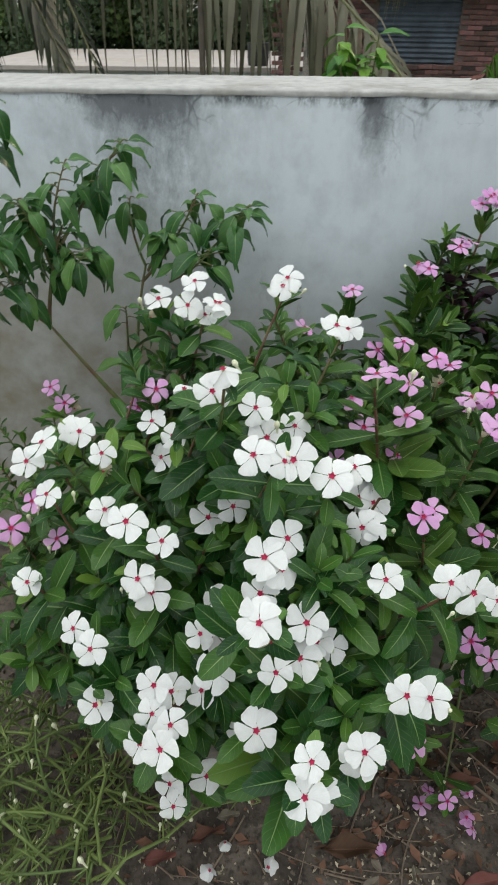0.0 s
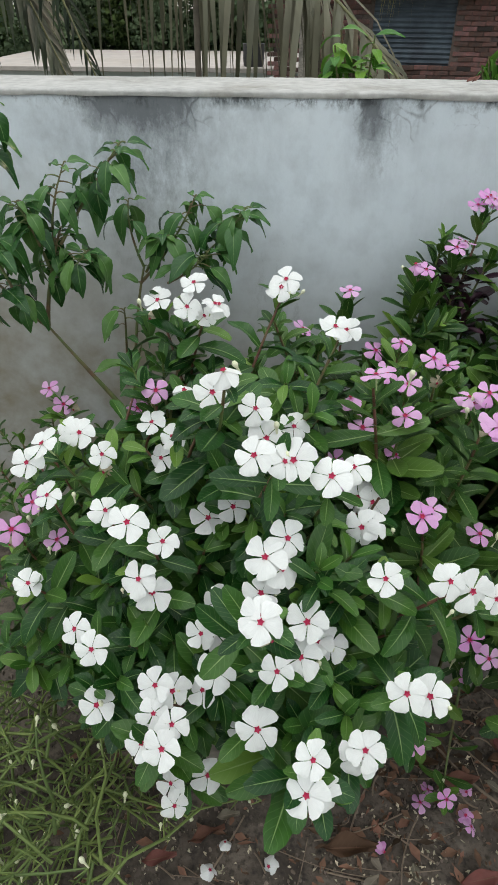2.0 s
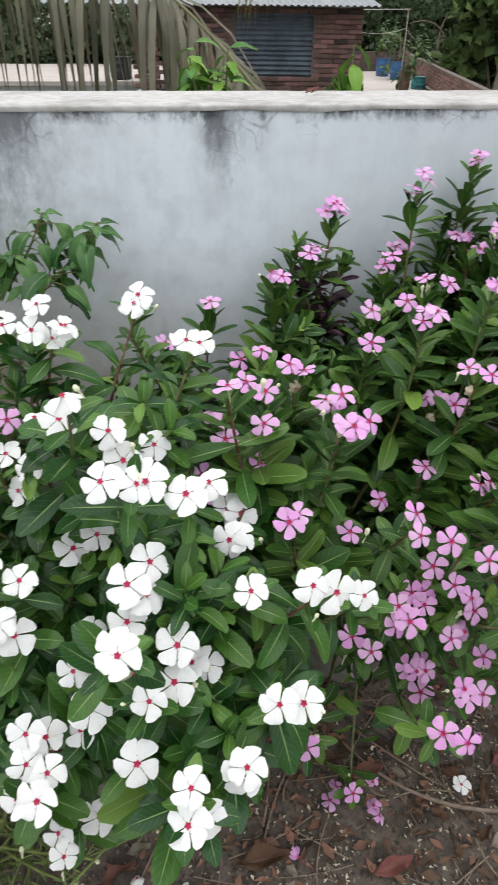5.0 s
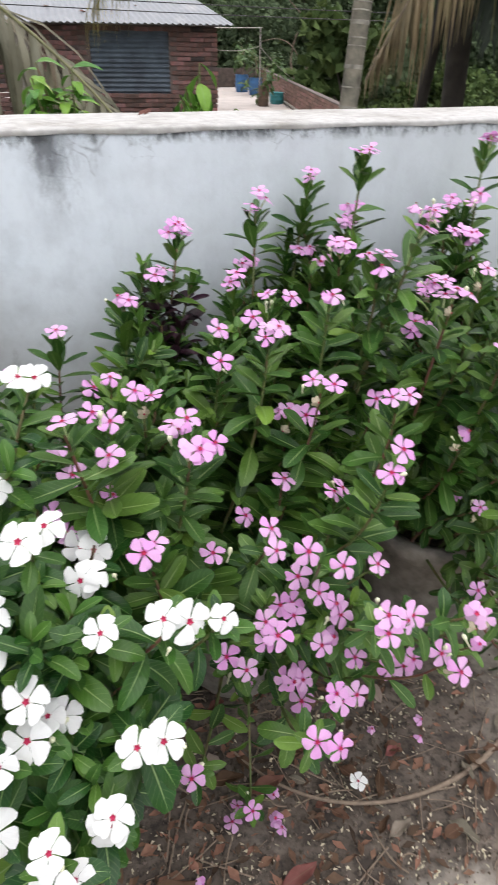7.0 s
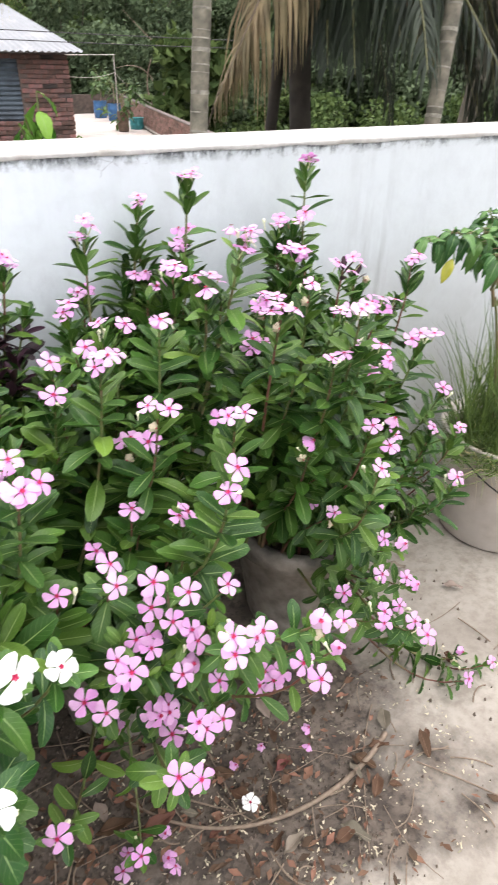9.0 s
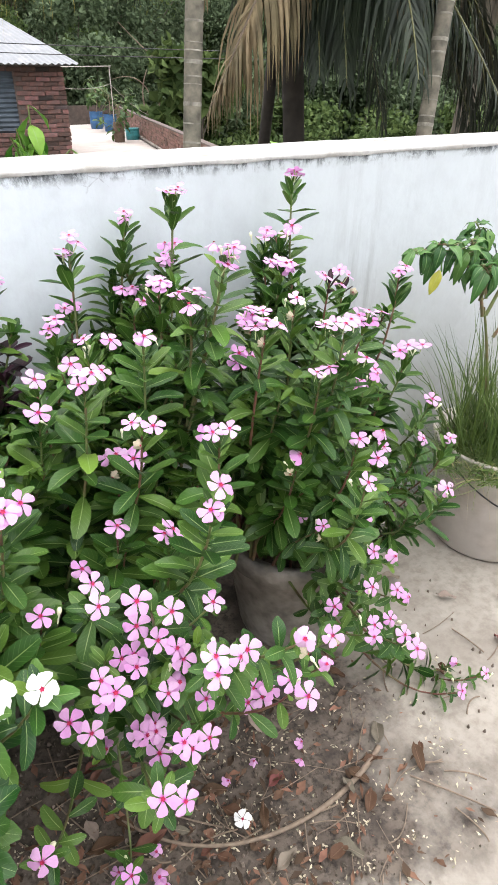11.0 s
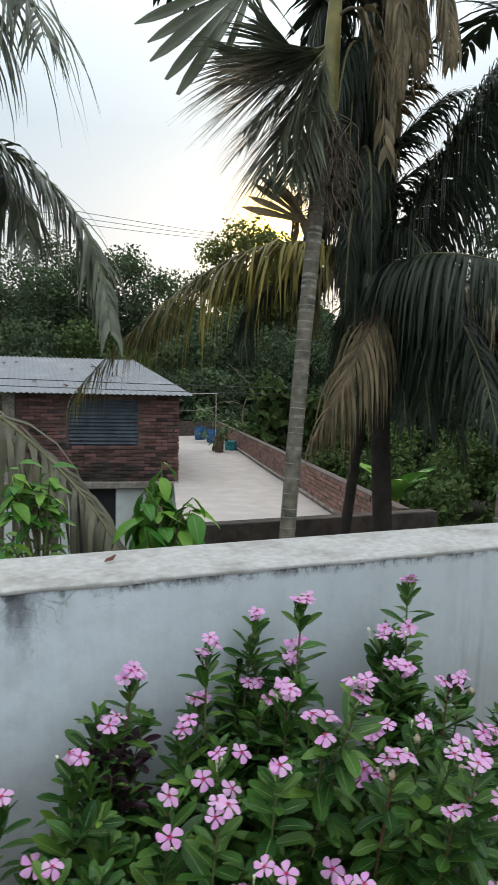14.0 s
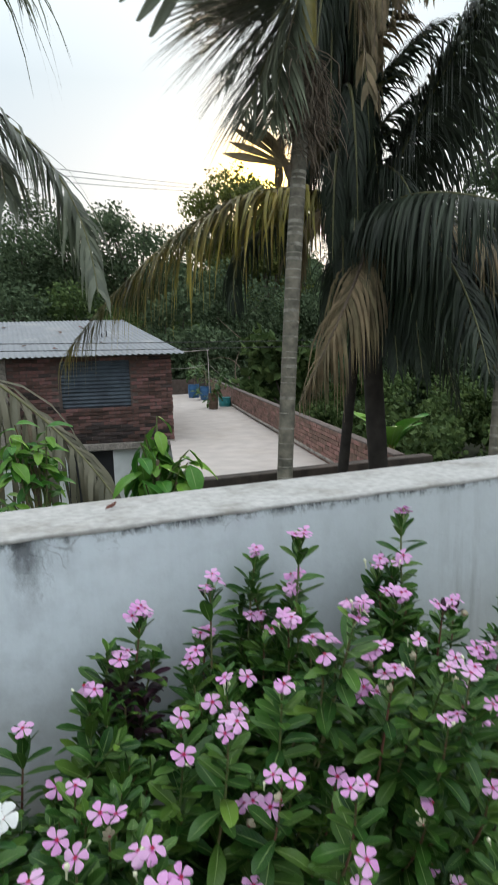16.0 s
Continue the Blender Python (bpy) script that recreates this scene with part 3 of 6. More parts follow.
def parapet(name, lo, hi, along):
    """A plastered wall with a thin worn lime cap that stands 4 mm proud; along: 0 for x, 1 for y."""
    body = Geo().box(lo, (hi[0], hi[1], hi[2] - 0.006))
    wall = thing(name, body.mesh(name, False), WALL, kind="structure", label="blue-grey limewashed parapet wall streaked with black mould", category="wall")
    g = Geo()
    n = 260
    rows = []
    across = 1 - along
    a0, a1 = lo[across] - 0.005, hi[across] + 0.006
    for i in range(n + 1):
        q = lo[along] + (hi[along] - lo[along]) * i / n
        w1, w2, w3 = (noise.noise(Vector((q * 11, k * 3.1, 0.2))) * 0.004 + noise.noise(Vector((q * 45, k * 5.1, 0.7))) * 0.002 for k in (1, 2, 3))
        ring = [(a0 + w1 * 0.6 + 0.002, hi[2] - 0.010 + w3 * 0.7), (a0 + w1 * 0.6, hi[2] - 0.004), (a0 + 0.003 + w1 * 0.6, hi[2] - 0.001), (a0 + 0.03, hi[2] + w3 * 0.3), ((a0 + a1) / 2, hi[2] + w2 * 0.3), (a1 - 0.03, hi[2] + w1 * 0.3), (a1 - 0.005, hi[2] - 0.003), (a1, hi[2] - 0.02)]
        rows.append([(q, s, z) if along == 0 else (s, q, z) for s, z in ring])
    g.grid(rows)
    part("cap", g.mesh("cap"), CAP, wall, "whitish weathered lime cap")
    return wall


parapet("wall_north", (-3.2, 1.19, 0.0), (4.6, 1.41, 0.994), 0)
parapet("wall_east", (4.38, -3.2, 0.0), (4.6, 1.19, 0.994), 1)
parapet("wall_west", (-3.2, -3.2, 0.0), (-2.98, 1.19, 0.994), 1)
parapet("wall_south", (-2.98, -3.2, 0.0), (4.38, -2.98, 0.994), 0)
own = Geo().box((-3.2, -3.2, -3.6), (4.6, 1.41, -0.02))
thing("building_below", own.mesh("building_below", False), WHITEWASH, kind="structure", label="whitewashed storey that carries the terrace", category="building")
ground = thing("ground", wavy_slab(-160, 220, -120, 320, -3.6, 90, 90, 0.5, 0.06, 4).mesh("ground"), FIELD, kind="structure", label="overgrown green and brown ground below", category="ground")

# ---- periwinkles ----
def leaf_mesh(name, w, bend, fold, widest=0.58, blunt=0.55, wave=0.0, n=6):
    """A leaf of unit length along y: narrow stalk, folded along the midrib, bent down towards its tip."""
    g, rows, uvs = Geo(), [], []
    for i in range(n + 1):
        s = i / n
        q = s ** (math.log(0.5) / math.log(widest))
        hw = max(0.035, math.sin(math.pi * q) ** blunt) * w if i else 0.03
        if i == n:
            hw = w * 0.28 if blunt < 0.5 else w * 0.1
        y, zc = s - 0.12 * bend * s * s, -bend * 0.35 * s * s
        rows.append([(u * hw, y, zc + fold * (1.5 * abs(u) - 0.7 * u * u) * hw + wave * 0.03 * math.sin(9 * s + 2 * u) * abs(u)) for u in (-1, -0.5, 0, 0.5, 1)])
        uvs.append([(0.5 + 0.5 * u, s) for u in (-1, -0.5, 0, 0.5, 1)])
    return g.grid(rows, uvs=uvs).mesh(name)


def petal_mesh(name, asym, cup, broad=1.0):
    """A broad petal of unit length along y with a squarish, slightly lopsided end."""
    g, rows, uvs = Geo(), [], []
    shape = ((0.07, 0.05), (0.25, 0.15), (0.48, 0.315), (0.72, 0.44), (0.9, 0.385), (1.0, 0.2))
    for s, hw in shape:
        row, hw = [], hw * broad
        for u in (-1, -0.5, 0, 0.5, 1):
            end = -0.05 * u * u if s > 0.95 else 0
            row.append((u * hw + asym * 0.12 * s * s, s + end + 0.03 * asym * u * s, cup * s * s * 0.16 - 0.06 * u * u * s + 0.05 * asym * u * s))
        rows.append(row)
        uvs.append([(0.5 + 0.5 * u, s) for u in (-1, -0.5, 0, 0.5, 1)])
    return g.grid(rows, uvs=uvs).mesh(name)


LEAVES = [leaf_mesh("periwinkle_leaf", w, b, f, widest=0.63, blunt=0.44, wave=k) for w, b, f, k in ((0.18, 0.3, 0.4, 0.4), (0.20, 0.8, 0.35, 1), (0.175, 1.2, 0.5, 0.7), (0.19, 0.1, 0.55, 0.5))]
SLIM = [leaf_mesh("slim_periwinkle_leaf", w, b, f, widest=0.62, blunt=0.44, wave=k) for w, b, f, k in ((0.19, 0.15, 0.4, 0.3), (0.18, 0.8, 0.4, 0.8), (0.155, 1.1, 0.5, 0.5), (0.20, -0.15, 0.45, 0.4))]
PURPLES = [me.copy() for me in SLIM]
FRESH = [me.copy() for me in LEAVES]
DEEP = [me.copy() for me in LEAVES]


def bare(me):
    """A mesh's points, faces and uv, to join copies of it."""
    uv = [(0, 0)] * len(me.vertices)
    for q in me.loops:
        uv[q.vertex_index] = tuple(me.uv_layers[0].data[q.index].uv)
    return [tuple(v.co) for v in me.vertices], [tuple(p.vertices) for p in me.polygons], uv


LEAF_DATA, SLIM_DATA = [bare(me) for me in LEAVES], [bare(me) for me in SLIM]
CUPS = ((1, 0.3), (1, -0.5), (0.7, 0.9), (1.2, -1.2))
PETALS = [petal_mesh("petal", a, c, 0.84) for a, c in CUPS]
BROAD_PETALS = [petal_mesh("petal", a, c, 1.04) for a, c in CUPS]
PETAL_SETS = {}


def petals_of(mat):
    if mat.name not in PETAL_SETS:
        PETAL_SETS[mat.name] = [dressed(me.copy(), mat) for me in (BROAD_PETALS if mat is WHITE else PETALS)]
    return PETAL_SETS[mat.name]


def star_mesh():
    ring = [(0.19 * (1.0 if k % 2 else 0.6) * math.cos(k * math.pi / 5), 0.19 * (1.0 if k % 2 else 0.6) * math.sin(k * math.pi / 5), 0.03) for k in range(10)]
    g = Geo()
    g.grid([[(x, y, z) for x, y, z in ring], [(x * 0.3, y * 0.3, -0.04) for x, y, z in ring]], closed=True)
    return g.fan([(x * 0.3, y * 0.3, -0.04) for x, y, z in ring], True).mesh("eye")


STAR = dressed(star_mesh(), EYE_RED)
TUBE = dressed(Geo().tube([(0, 0, 0.0), (0, 0, -0.35), (0, 0, -0.8), (0, 0, -1.15)], [0.09, 0.055, 0.06, 0.035], 6).mesh("flower"), TUBE_GREEN)
BUDS = dressed(Geo().tube([(0, 0, 0), (0, 0, 0.5), (0, 0, 0.75), (0, 0, 0.92), (0, 0, 1.0)], [0.05, 0.07, 0.16, 0.12, 0.01], 6).mesh("bud"), BUD)
UP = Vector((0, 0, 1))


def flower(plant, base, at, facing, size, mat, rng, crumpled=False):
    """Five petals and a crimson eye on a thin tube; at is the middle of the flower."""
    facing = Vector(facing).normalized()
    m = frame_of(Vector(at) - base, facing.orthogonal(), facing)
    body = part("flower", TUBE, TUBE_GREEN, plant, m=m @ Matrix.Rotation(rng.uniform(0, 6.3), 4, "Z") @ Matrix.Diagonal((size, size, size, 1)))
    choice = petals_of(mat)
    droop = rng.choice((0, 0, 0, 1, 2, 3))
    for k in range(5):
        me = choice[droop if rng.random() < 0.7 else rng.randrange(4)]
        tilt = rng.gauss(-2, 6) - (38 if crumpled else 0)
        s = rng.uniform(0.95, 1.06)
        part("petal", me, mat, body, m=Matrix.Rotation(k * 2 * math.pi / 5 + rng.gauss(0, 0.04), 4, "Z") @ Matrix.Translation((0, 0, 0.004 * k)) @ Matrix.Rotation(radians(tilt), 4, "X") @ Matrix.Rotation(rng.gauss(0.10, 0.05), 4, "Y") @ Matrix.Diagonal((s, s, s, 1)))
    part("eye", STAR, EYE_RED, body, m=Matrix.Translation((0, 0, 0.05)))


def clusters(points, reach):
    groups = []
    for p in points:
        for q in groups:
            if (q[0] - p).length < reach:
                q.append(p)
                break
        else:
            groups.append([p])
    return groups


ALL_BLOOMS = []


def periwinkle(label, base, blooms, mat, seed, leaf=0.065, spread=0.05, fill=10, upright=0.5, face=0.6, size=0.0188, purple=(), extra=0.0, reach=0.40, low=0.1, leafy=()):
    """A bush that sends one leafy shoot to each cluster of flowers, and leafy shoots between them.
    upright: how straight up a shoot's end stands; face: how far flowers tip towards the terrace."""
    rng = random.Random(seed)
    base = Vector(base)
    blooms = [Vector(b) for b in blooms]
    blooms += [b + Vector((rng.uniform(-1, 1) * 0.022, rng.uniform(-0.2, 1) * 0.02, rng.uniform(-0.016, 0.003))) for b in blooms for k in range(2) if rng.random() < (0.5 if upright > 0.7 and b.y > 0.96 else extra * (1 - k))]
    plant = thing("periwinkle_plant", m=Matrix.Translation(base), label=label, category="plant", group="periwinkles along the parapet")
    tall = upright > 0.6
    shapes, shape_data = (SLIM, SLIM_DATA) if tall else (DEEP if mat is WHITE else LEAVES, LEAF_DATA)
    shoots = []
    for group in clusters(blooms, 0.05):
        mid = sum(group, Vector()) / len(group)
        shoots.append((mid - Vector((0, -0.006 if tall else -0.012, 0.02)), group))
    for _ in range(fill):
        a, b = rng.choice(blooms), rng.choice(blooms)
        if (a - b).length > 0.3:
            b = a.lerp(b, 0.3 / (a - b).length)
        p = a.lerp(b, rng.uniform(0.2, 0.8)) + Vector((rng.gauss(0, 0.02), rng.uniform(0.01, 0.07), rng.uniform(-0.17, -0.06) if tall else rng.uniform(-0.085, -0.03)))
        if p.z > 0.47 or tall:
            shoots.append((p, []))
    shoots += [(Vector(p), []) for p in leafy]
    blades = []
    for tip, group in shoots:
        root = base + Vector((rng.gauss(0, spread), rng.gauss(0, spread) * 0.7, 0))
        out = Vector((tip.x - root.x, tip.y - root.y, 0))
        rise = max(0.06, tip.z - root.z)
        erect = upright if group or not tall else upright * rng.uniform(0.35, 1.0)
        end = (UP * (0.35 + erect) + out.normalized() * (1 - erect) * 0.7 + Vector((rng.gauss(0, 0.1), rng.gauss(0, 0.1), 0)) * (1 if group else 2)).normalized()
        length = (tip - root).length
        curve = bezier([root, root + UP * rise * 0.35 + out * 0.25, tip - end * length * 0.45, tip], 14)
        thick = 0.0026 + 0.0036 * length
        stem = Geo().tube([p - base for p in curve], [thick * (1 - 0.65 * i / 14) for i in range(15)], 5, caps=False)
        part("stem", stem.mesh("stem"), STEM if rng.random() < 0.6 else STEM_RED, plant)
        steps = [0.0]
        for a, b in zip(curve, curve[1:]):
            steps.append(steps[-1] + (b - a).length)
        total, turn, gone, node = steps[-1], rng.uniform(0, 3.1), 0.003, 0
        keep = min(total - low * 0.3, reach * rng.uniform(0.8, 1.2))
        while gone < keep:
            w = total - gone
            k = max(i for i in range(15) if steps[i] <= w + 1e-6)
            k = min(k, 13)
            at = curve[k].lerp(curve[k + 1], (w - steps[k]) / max(1e-6, steps[k + 1] - steps[k]))
            d = (curve[k + 1] - curve[k]).normalized()
            side = d.orthogonal().normalized()
            size_l = leaf * min(1.04 if tall else 1.0, (0.50 if tall else 0.5) + (0.07 if tall else 0.09) * node) * (rng.uniform(0.86, 1.1) if tall and node < 9 else rng.uniform(0.72, 1.18))
            open_by = (min(74, 36 + 4.4 * node) if tall else min(80, 34 + 11 * node)) + rng.gauss(0, 9 if node < 5 else 15)
            for half in (0, 1):
                if node > 2 and rng.random() < (0.05 if tall and node < 9 else 0.12):
                    continue
                q = Matrix.Rotation(turn + half * math.pi + rng.gauss(0, 0.18), 3, d) @ side
                way = (d * math.cos(radians(open_by)) + q * math.sin(radians(open_by))).normalized()
                if way.z < -0.35:
                    way.z = -0.35
                nrm = (d * 1.0 + UP * 0.5 - way * 0.2 + Vector((rng.gauss(0, 0.25), rng.gauss(0, 0.25) - 0.15, 0)))
                blades.append((at, way, nrm, size_l, node if group or not tall else node + 8))
            turn += math.pi / 2 + rng.gauss(0, 0.2)
            gone += (0.0078 + 0.0007 * min(node, 12) if tall else 0.0085 + 0.0036 * min(node, 5)) * rng.uniform(0.8, 1.25)
            node += 1
        if group:
            for b in group:
                tip_out = max(0.05, face + 1.1 * (0.72 - b.z))
                lean = Vector(((b.x - tip.x) * 7 + rng.gauss(0, 0.28), -tip_out + rng.gauss(0, 0.22) + (b.y - tip.y) * 4, 1.0))
                flower(plant, base, b, lean, size * rng.uniform(0.84, 1.12), mat if rng.random() < 0.75 or mat is WHITE else PINK_LIGHT, rng, crumpled=rng.random() < 0.07)
            if rng.random() < 0.12:
                flower(plant, base, tip + Vector((rng.gauss(0, 0.012), -0.012, -0.006)), (rng.gauss(0, 0.6), -1, 0.2), size * 0.6, SHED, rng, crumpled=True)
            for _ in range(rng.choice((0, 1, 1, 2))):
                way = Vector((rng.gauss(0, 0.4), rng.gauss(0, 0.4), 1))
                part("bud", BUDS, BUD, plant, m=scaled(frame_of(tip - base + Vector((rng.gauss(0, 0.012), rng.gauss(0, 0.012), 0.004)), way.orthogonal(), way), rng.uniform(0.011, 0.022)))
    # flowers stand clear of the leaves on their open side
    heads = np.array([tuple(b) for b in ALL_BLOOMS + blooms])
    sun_side = np.array((0, -0.72, 0.69))
    ats = np.array([tuple(b[0]) for b in blades])
    ways = np.array([tuple(b[1].normalized() * b[3]) for b in blades])
    clear = np.ones(len(blades), bool)
    for k in (0.3, 0.6, 0.95):
        rel = (ats + ways * k)[:, None, :] - heads[None, :, :]
        ahead = rel @ sun_side
        off = np.linalg.norm(rel - ahead[..., None] * sun_side, axis=2)
        clear &= ~((ahead > 0.002) & (ahead < (0.05 if tall else 0.07)) & (off < (0.011 if tall else 0.016))).any(axis=1)
        clear &= ats[:, 1] + ways[:, 1] * k < 1.185
    blades = [b for b, ok in zip(blades, clear) if ok]
    blades.sort(key=lambda b: b[0].y - 0.3 * b[0].z)
    rest, fresh = Geo(), Geo()
    for i, (at, way, nrm, s, node) in enumerate(blades):
        m = scaled(frame_of(at - base, way, nrm), s)
        dark = rng.random() < 0.6 and any((at - Vector(q[:3])).length < q[3] for q in purple)
        kind = rng.choice((0, 3)) if tall and node < 8 else rng.randrange(4)
        if i < 215 or dark:
            young = not dark and rng.random() < (0.22 if node % 8 < 2 and node < 10 else 0.022)
            part("leaf", (FRESH if young else PURPLES if dark else shapes)[kind], LEAF_PURPLE if dark else LEAF_YOUNG if young else LEAF_DEEP if mat is WHITE else LEAF, plant, m=m)
        else:
            mass = fresh if node % 8 < 3 and node < 11 and rng.random() < 0.4 else rest
            o = len(mass.v)
            src = shape_data[kind]
            mass.v += [tuple(m @ Vector(p)) for p in src[0]]
            mass.uv += src[2]
            mass.f += [tuple(o + k for k in f) for f in src[1]]
    if fresh.v:
        tagged(part("young_foliage", fresh.mesh("young_foliage"), LEAF_YOUNG_MASS, plant), kind="stuff")
    if rest.v:
        tagged(part("foliage", rest.mesh("foliage"), LEAF_DEEP_MASS if mat is WHITE else LEAF_MASS, plant), kind="stuff")
    return plant


WHITE_RIGHT = [
    (0.120, 0.702, 0.815), (0.065, 0.846, 0.814), (0.059, 0.838, 0.806), (0.136, 0.728, 0.799), (0.040, 0.482, 0.795), (0.075, 0.504, 0.775), (0.109, 0.494, 0.766), (0.036, 0.603, 0.766),
    (0.048, 0.589, 0.739), (0.078, 0.640, 0.721), (0.051, 0.368, 0.719), (0.072, 0.485, 0.697), (0.216, 0.443, 0.693), (0.052, 0.466, 0.690), (0.162, 0.452, 0.683),
    (0.068, 0.463, 0.679), (0.240, 0.448, 0.676), (0.151, 0.542, 0.663), (0.049, 0.453, 0.656), (0.168, 0.592, 0.655), (0.093, 0.433, 0.642), (0.176, 0.370, 0.633), (0.282, 0.484, 0.627),
    (0.199, 0.377, 0.620), (0.066, 0.396, 0.618)]
WHITE_RIGHT_LOWER = [
    (0.088, 0.418, 0.610), (0.105, 0.444, 0.601), (0.098, 0.331, 0.591), (0.094, 0.316, 0.562), (0.148, 0.358, 0.562), (0.144, 0.358, 0.552), (0.050, 0.380, 0.550), (0.111, 0.330, 0.540),
    (0.034, 0.440, 0.447)]
WHITE_LEFT = [
    (0.009, 0.546, 0.841), (-0.044, 0.760, 0.840), (-0.013, 0.740, 0.822), (-0.051, 0.740, 0.818), (-0.033, 0.753, 0.801), (-0.097, 0.800, 0.800), (-0.007, 0.590, 0.792), (-0.047, 0.660, 0.752),
    (-0.206, 0.620, 0.700), (-0.062, 0.647, 0.697), (-0.172, 0.650, 0.696), (-0.084, 0.500, 0.696), (-0.092, 0.680, 0.694), (-0.139, 0.620, 0.688), (-0.118, 0.540, 0.674), (-0.229, 0.620, 0.672),
    (-0.051, 0.500, 0.672), (-0.076, 0.642, 0.669), (0.014, 0.570, 0.660), (-0.195, 0.580, 0.658), (-0.074, 0.480, 0.638), (-0.015, 0.580, 0.633), (-0.062, 0.480, 0.620), (0.003, 0.500, 0.589),
    (-0.142, 0.460, 0.582), (-0.212, 0.520, 0.580)]
WHITE_LEFT_LOWER = [
    (-0.120, 0.440, 0.577), (-0.013, 0.470, 0.571), (0.006, 0.430, 0.564), (-0.054, 0.420, 0.552), (-0.038, 0.422, 0.541), (-0.054, 0.400, 0.535), (-0.035, 0.394, 0.527), (-0.041, 0.370, 0.525),
    (-0.010, 0.440, 0.517), (-0.067, 0.390, 0.498), (-0.128, 0.440, 0.479), (-0.045, 0.400, 0.400), (-0.039, 0.380, 0.392), (-0.007, 0.420, 0.382)]
PINK_TRAILING = [
    (0.834, 0.675, 0.498), (0.770, 0.700, 0.490), (0.764, 0.759, 0.477), (0.860, 0.670, 0.421), (0.905, 0.662, 0.398), (0.814, 0.501, 0.373), (0.824, 0.538, 0.363), (0.849, 0.650, 0.361),
    (0.800, 0.583, 0.355), (0.784, 0.564, 0.354), (0.906, 0.646, 0.331), (0.784, 0.669, 0.329), (0.920, 0.629, 0.322), (0.869, 0.616, 0.305), (1.048, 0.564, 0.060), (1.124, 0.572, 0.058),
    (1.091, 0.622, 0.056)]
PINK_RIGHT = [
    (0.935, 1.080, 0.980), (0.915, 1.050, 0.890), (0.883, 1.085, 0.878), (0.868, 1.070, 0.870), (0.873, 0.984, 0.844), (0.865, 0.988, 0.843), (0.776, 0.816, 0.841), (0.690, 0.761, 0.837),
    (0.942, 0.934, 0.833), (0.790, 0.711, 0.831), (0.715, 0.764, 0.827), (0.925, 0.951, 0.821), (1.113, 0.950, 0.815), (0.731, 0.886, 0.811), (0.798, 0.769, 0.810), (0.758, 0.886, 0.803),
    (0.739, 0.886, 0.799), (1.016, 1.000, 0.798), (0.727, 0.886, 0.794), (0.939, 0.840, 0.788), (0.918, 0.840, 0.783), (0.864, 0.830, 0.782), (0.967, 0.840, 0.781), (0.826, 0.702, 0.776),
    (0.769, 0.714, 0.768), (0.799, 0.735, 0.760)]
PINK_RIGHT_LOWER = [
    (0.708, 0.874, 0.744), (0.724, 0.858, 0.740), (0.873, 0.826, 0.731), (1.049, 0.850, 0.701), (0.928, 0.789, 0.694), (1.086, 0.851, 0.694), (1.030, 0.850, 0.694), (0.893, 0.787, 0.691),
    (0.884, 0.786, 0.683), (0.819, 0.690, 0.647), (0.892, 0.720, 0.627), (0.733, 0.723, 0.627), (0.789, 0.626, 0.614), (1.102, 0.820, 0.591), (0.874, 0.704, 0.588), (0.942, 0.765, 0.558),
    (1.074, 0.800, 0.521), (1.173, 0.820, 0.484), (1.074, 0.720, 0.452)]
PINK_REAR = [
    (0.688, 1.050, 0.968), (0.646, 0.790, 0.913), (0.512, 1.075, 0.910), (0.648, 0.793, 0.937), (0.631, 0.800, 0.942), (0.500, 1.075, 0.890), (0.664, 0.805, 0.930), (0.679, 1.090, 0.877),
    (0.624, 1.130, 0.927), (0.614, 0.831, 0.872), (0.588, 0.791, 0.868), (0.601, 0.853, 0.865), (0.679, 1.073, 0.857), (0.616, 0.960, 0.852), (0.623, 1.003, 0.840), (0.526, 0.802, 0.830),
    (0.613, 1.089, 0.809), (0.627, 1.027, 0.805), (0.470, 0.903, 0.803), (0.446, 0.790, 0.799), (0.457, 1.017, 0.799), (0.508, 1.093, 0.794), (0.511, 0.910, 0.791), (0.427, 0.788, 0.787),
    (0.444, 0.892, 0.773), (0.390, 0.885, 0.764)]
PINK_REAR_LOWER = [
    (0.481, 0.870, 0.764), (0.475, 0.734, 0.745), (0.497, 0.715, 0.744), (0.380, 0.840, 0.735), (0.588, 0.679, 0.733), (0.566, 0.684, 0.731), (0.523, 0.578, 0.726), (0.504, 0.565, 0.706),
    (0.463, 0.781, 0.676), (0.481, 0.760, 0.675), (0.603, 0.783, 0.670), (0.484, 0.638, 0.636), (0.435, 0.716, 0.606)]
PINK_MIDDLE = [
    (0.377, 1.097, 0.860), (0.391, 1.103, 0.856), (0.158, 0.622, 0.800), (0.348, 1.066, 0.800), (0.330, 1.042, 0.798), (0.266, 1.020, 0.778), (0.281, 1.008, 0.774), (0.290, 0.658, 0.761),
    (0.245, 0.740, 0.760), (0.209, 0.692, 0.751), (0.293, 0.611, 0.749), (0.312, 0.620, 0.748), (0.265, 0.746, 0.747), (0.288, 0.615, 0.747), (0.167, 1.000, 0.741), (0.279, 0.684, 0.740),
    (0.200, 0.643, 0.738), (0.193, 0.750, 0.733), (0.145, 0.693, 0.730), (0.227, 0.850, 0.727), (0.159, 0.668, 0.704), (0.094, 0.940, 0.702), (0.199, 0.655, 0.676), (0.208, 0.938, 0.669),
    (0.130, 0.656, 0.664), (0.218, 0.567, 0.659)]
PINK_MIDDLE_LOWER = [
    (0.143, 0.634, 0.650), (0.307, 0.620, 0.588)]
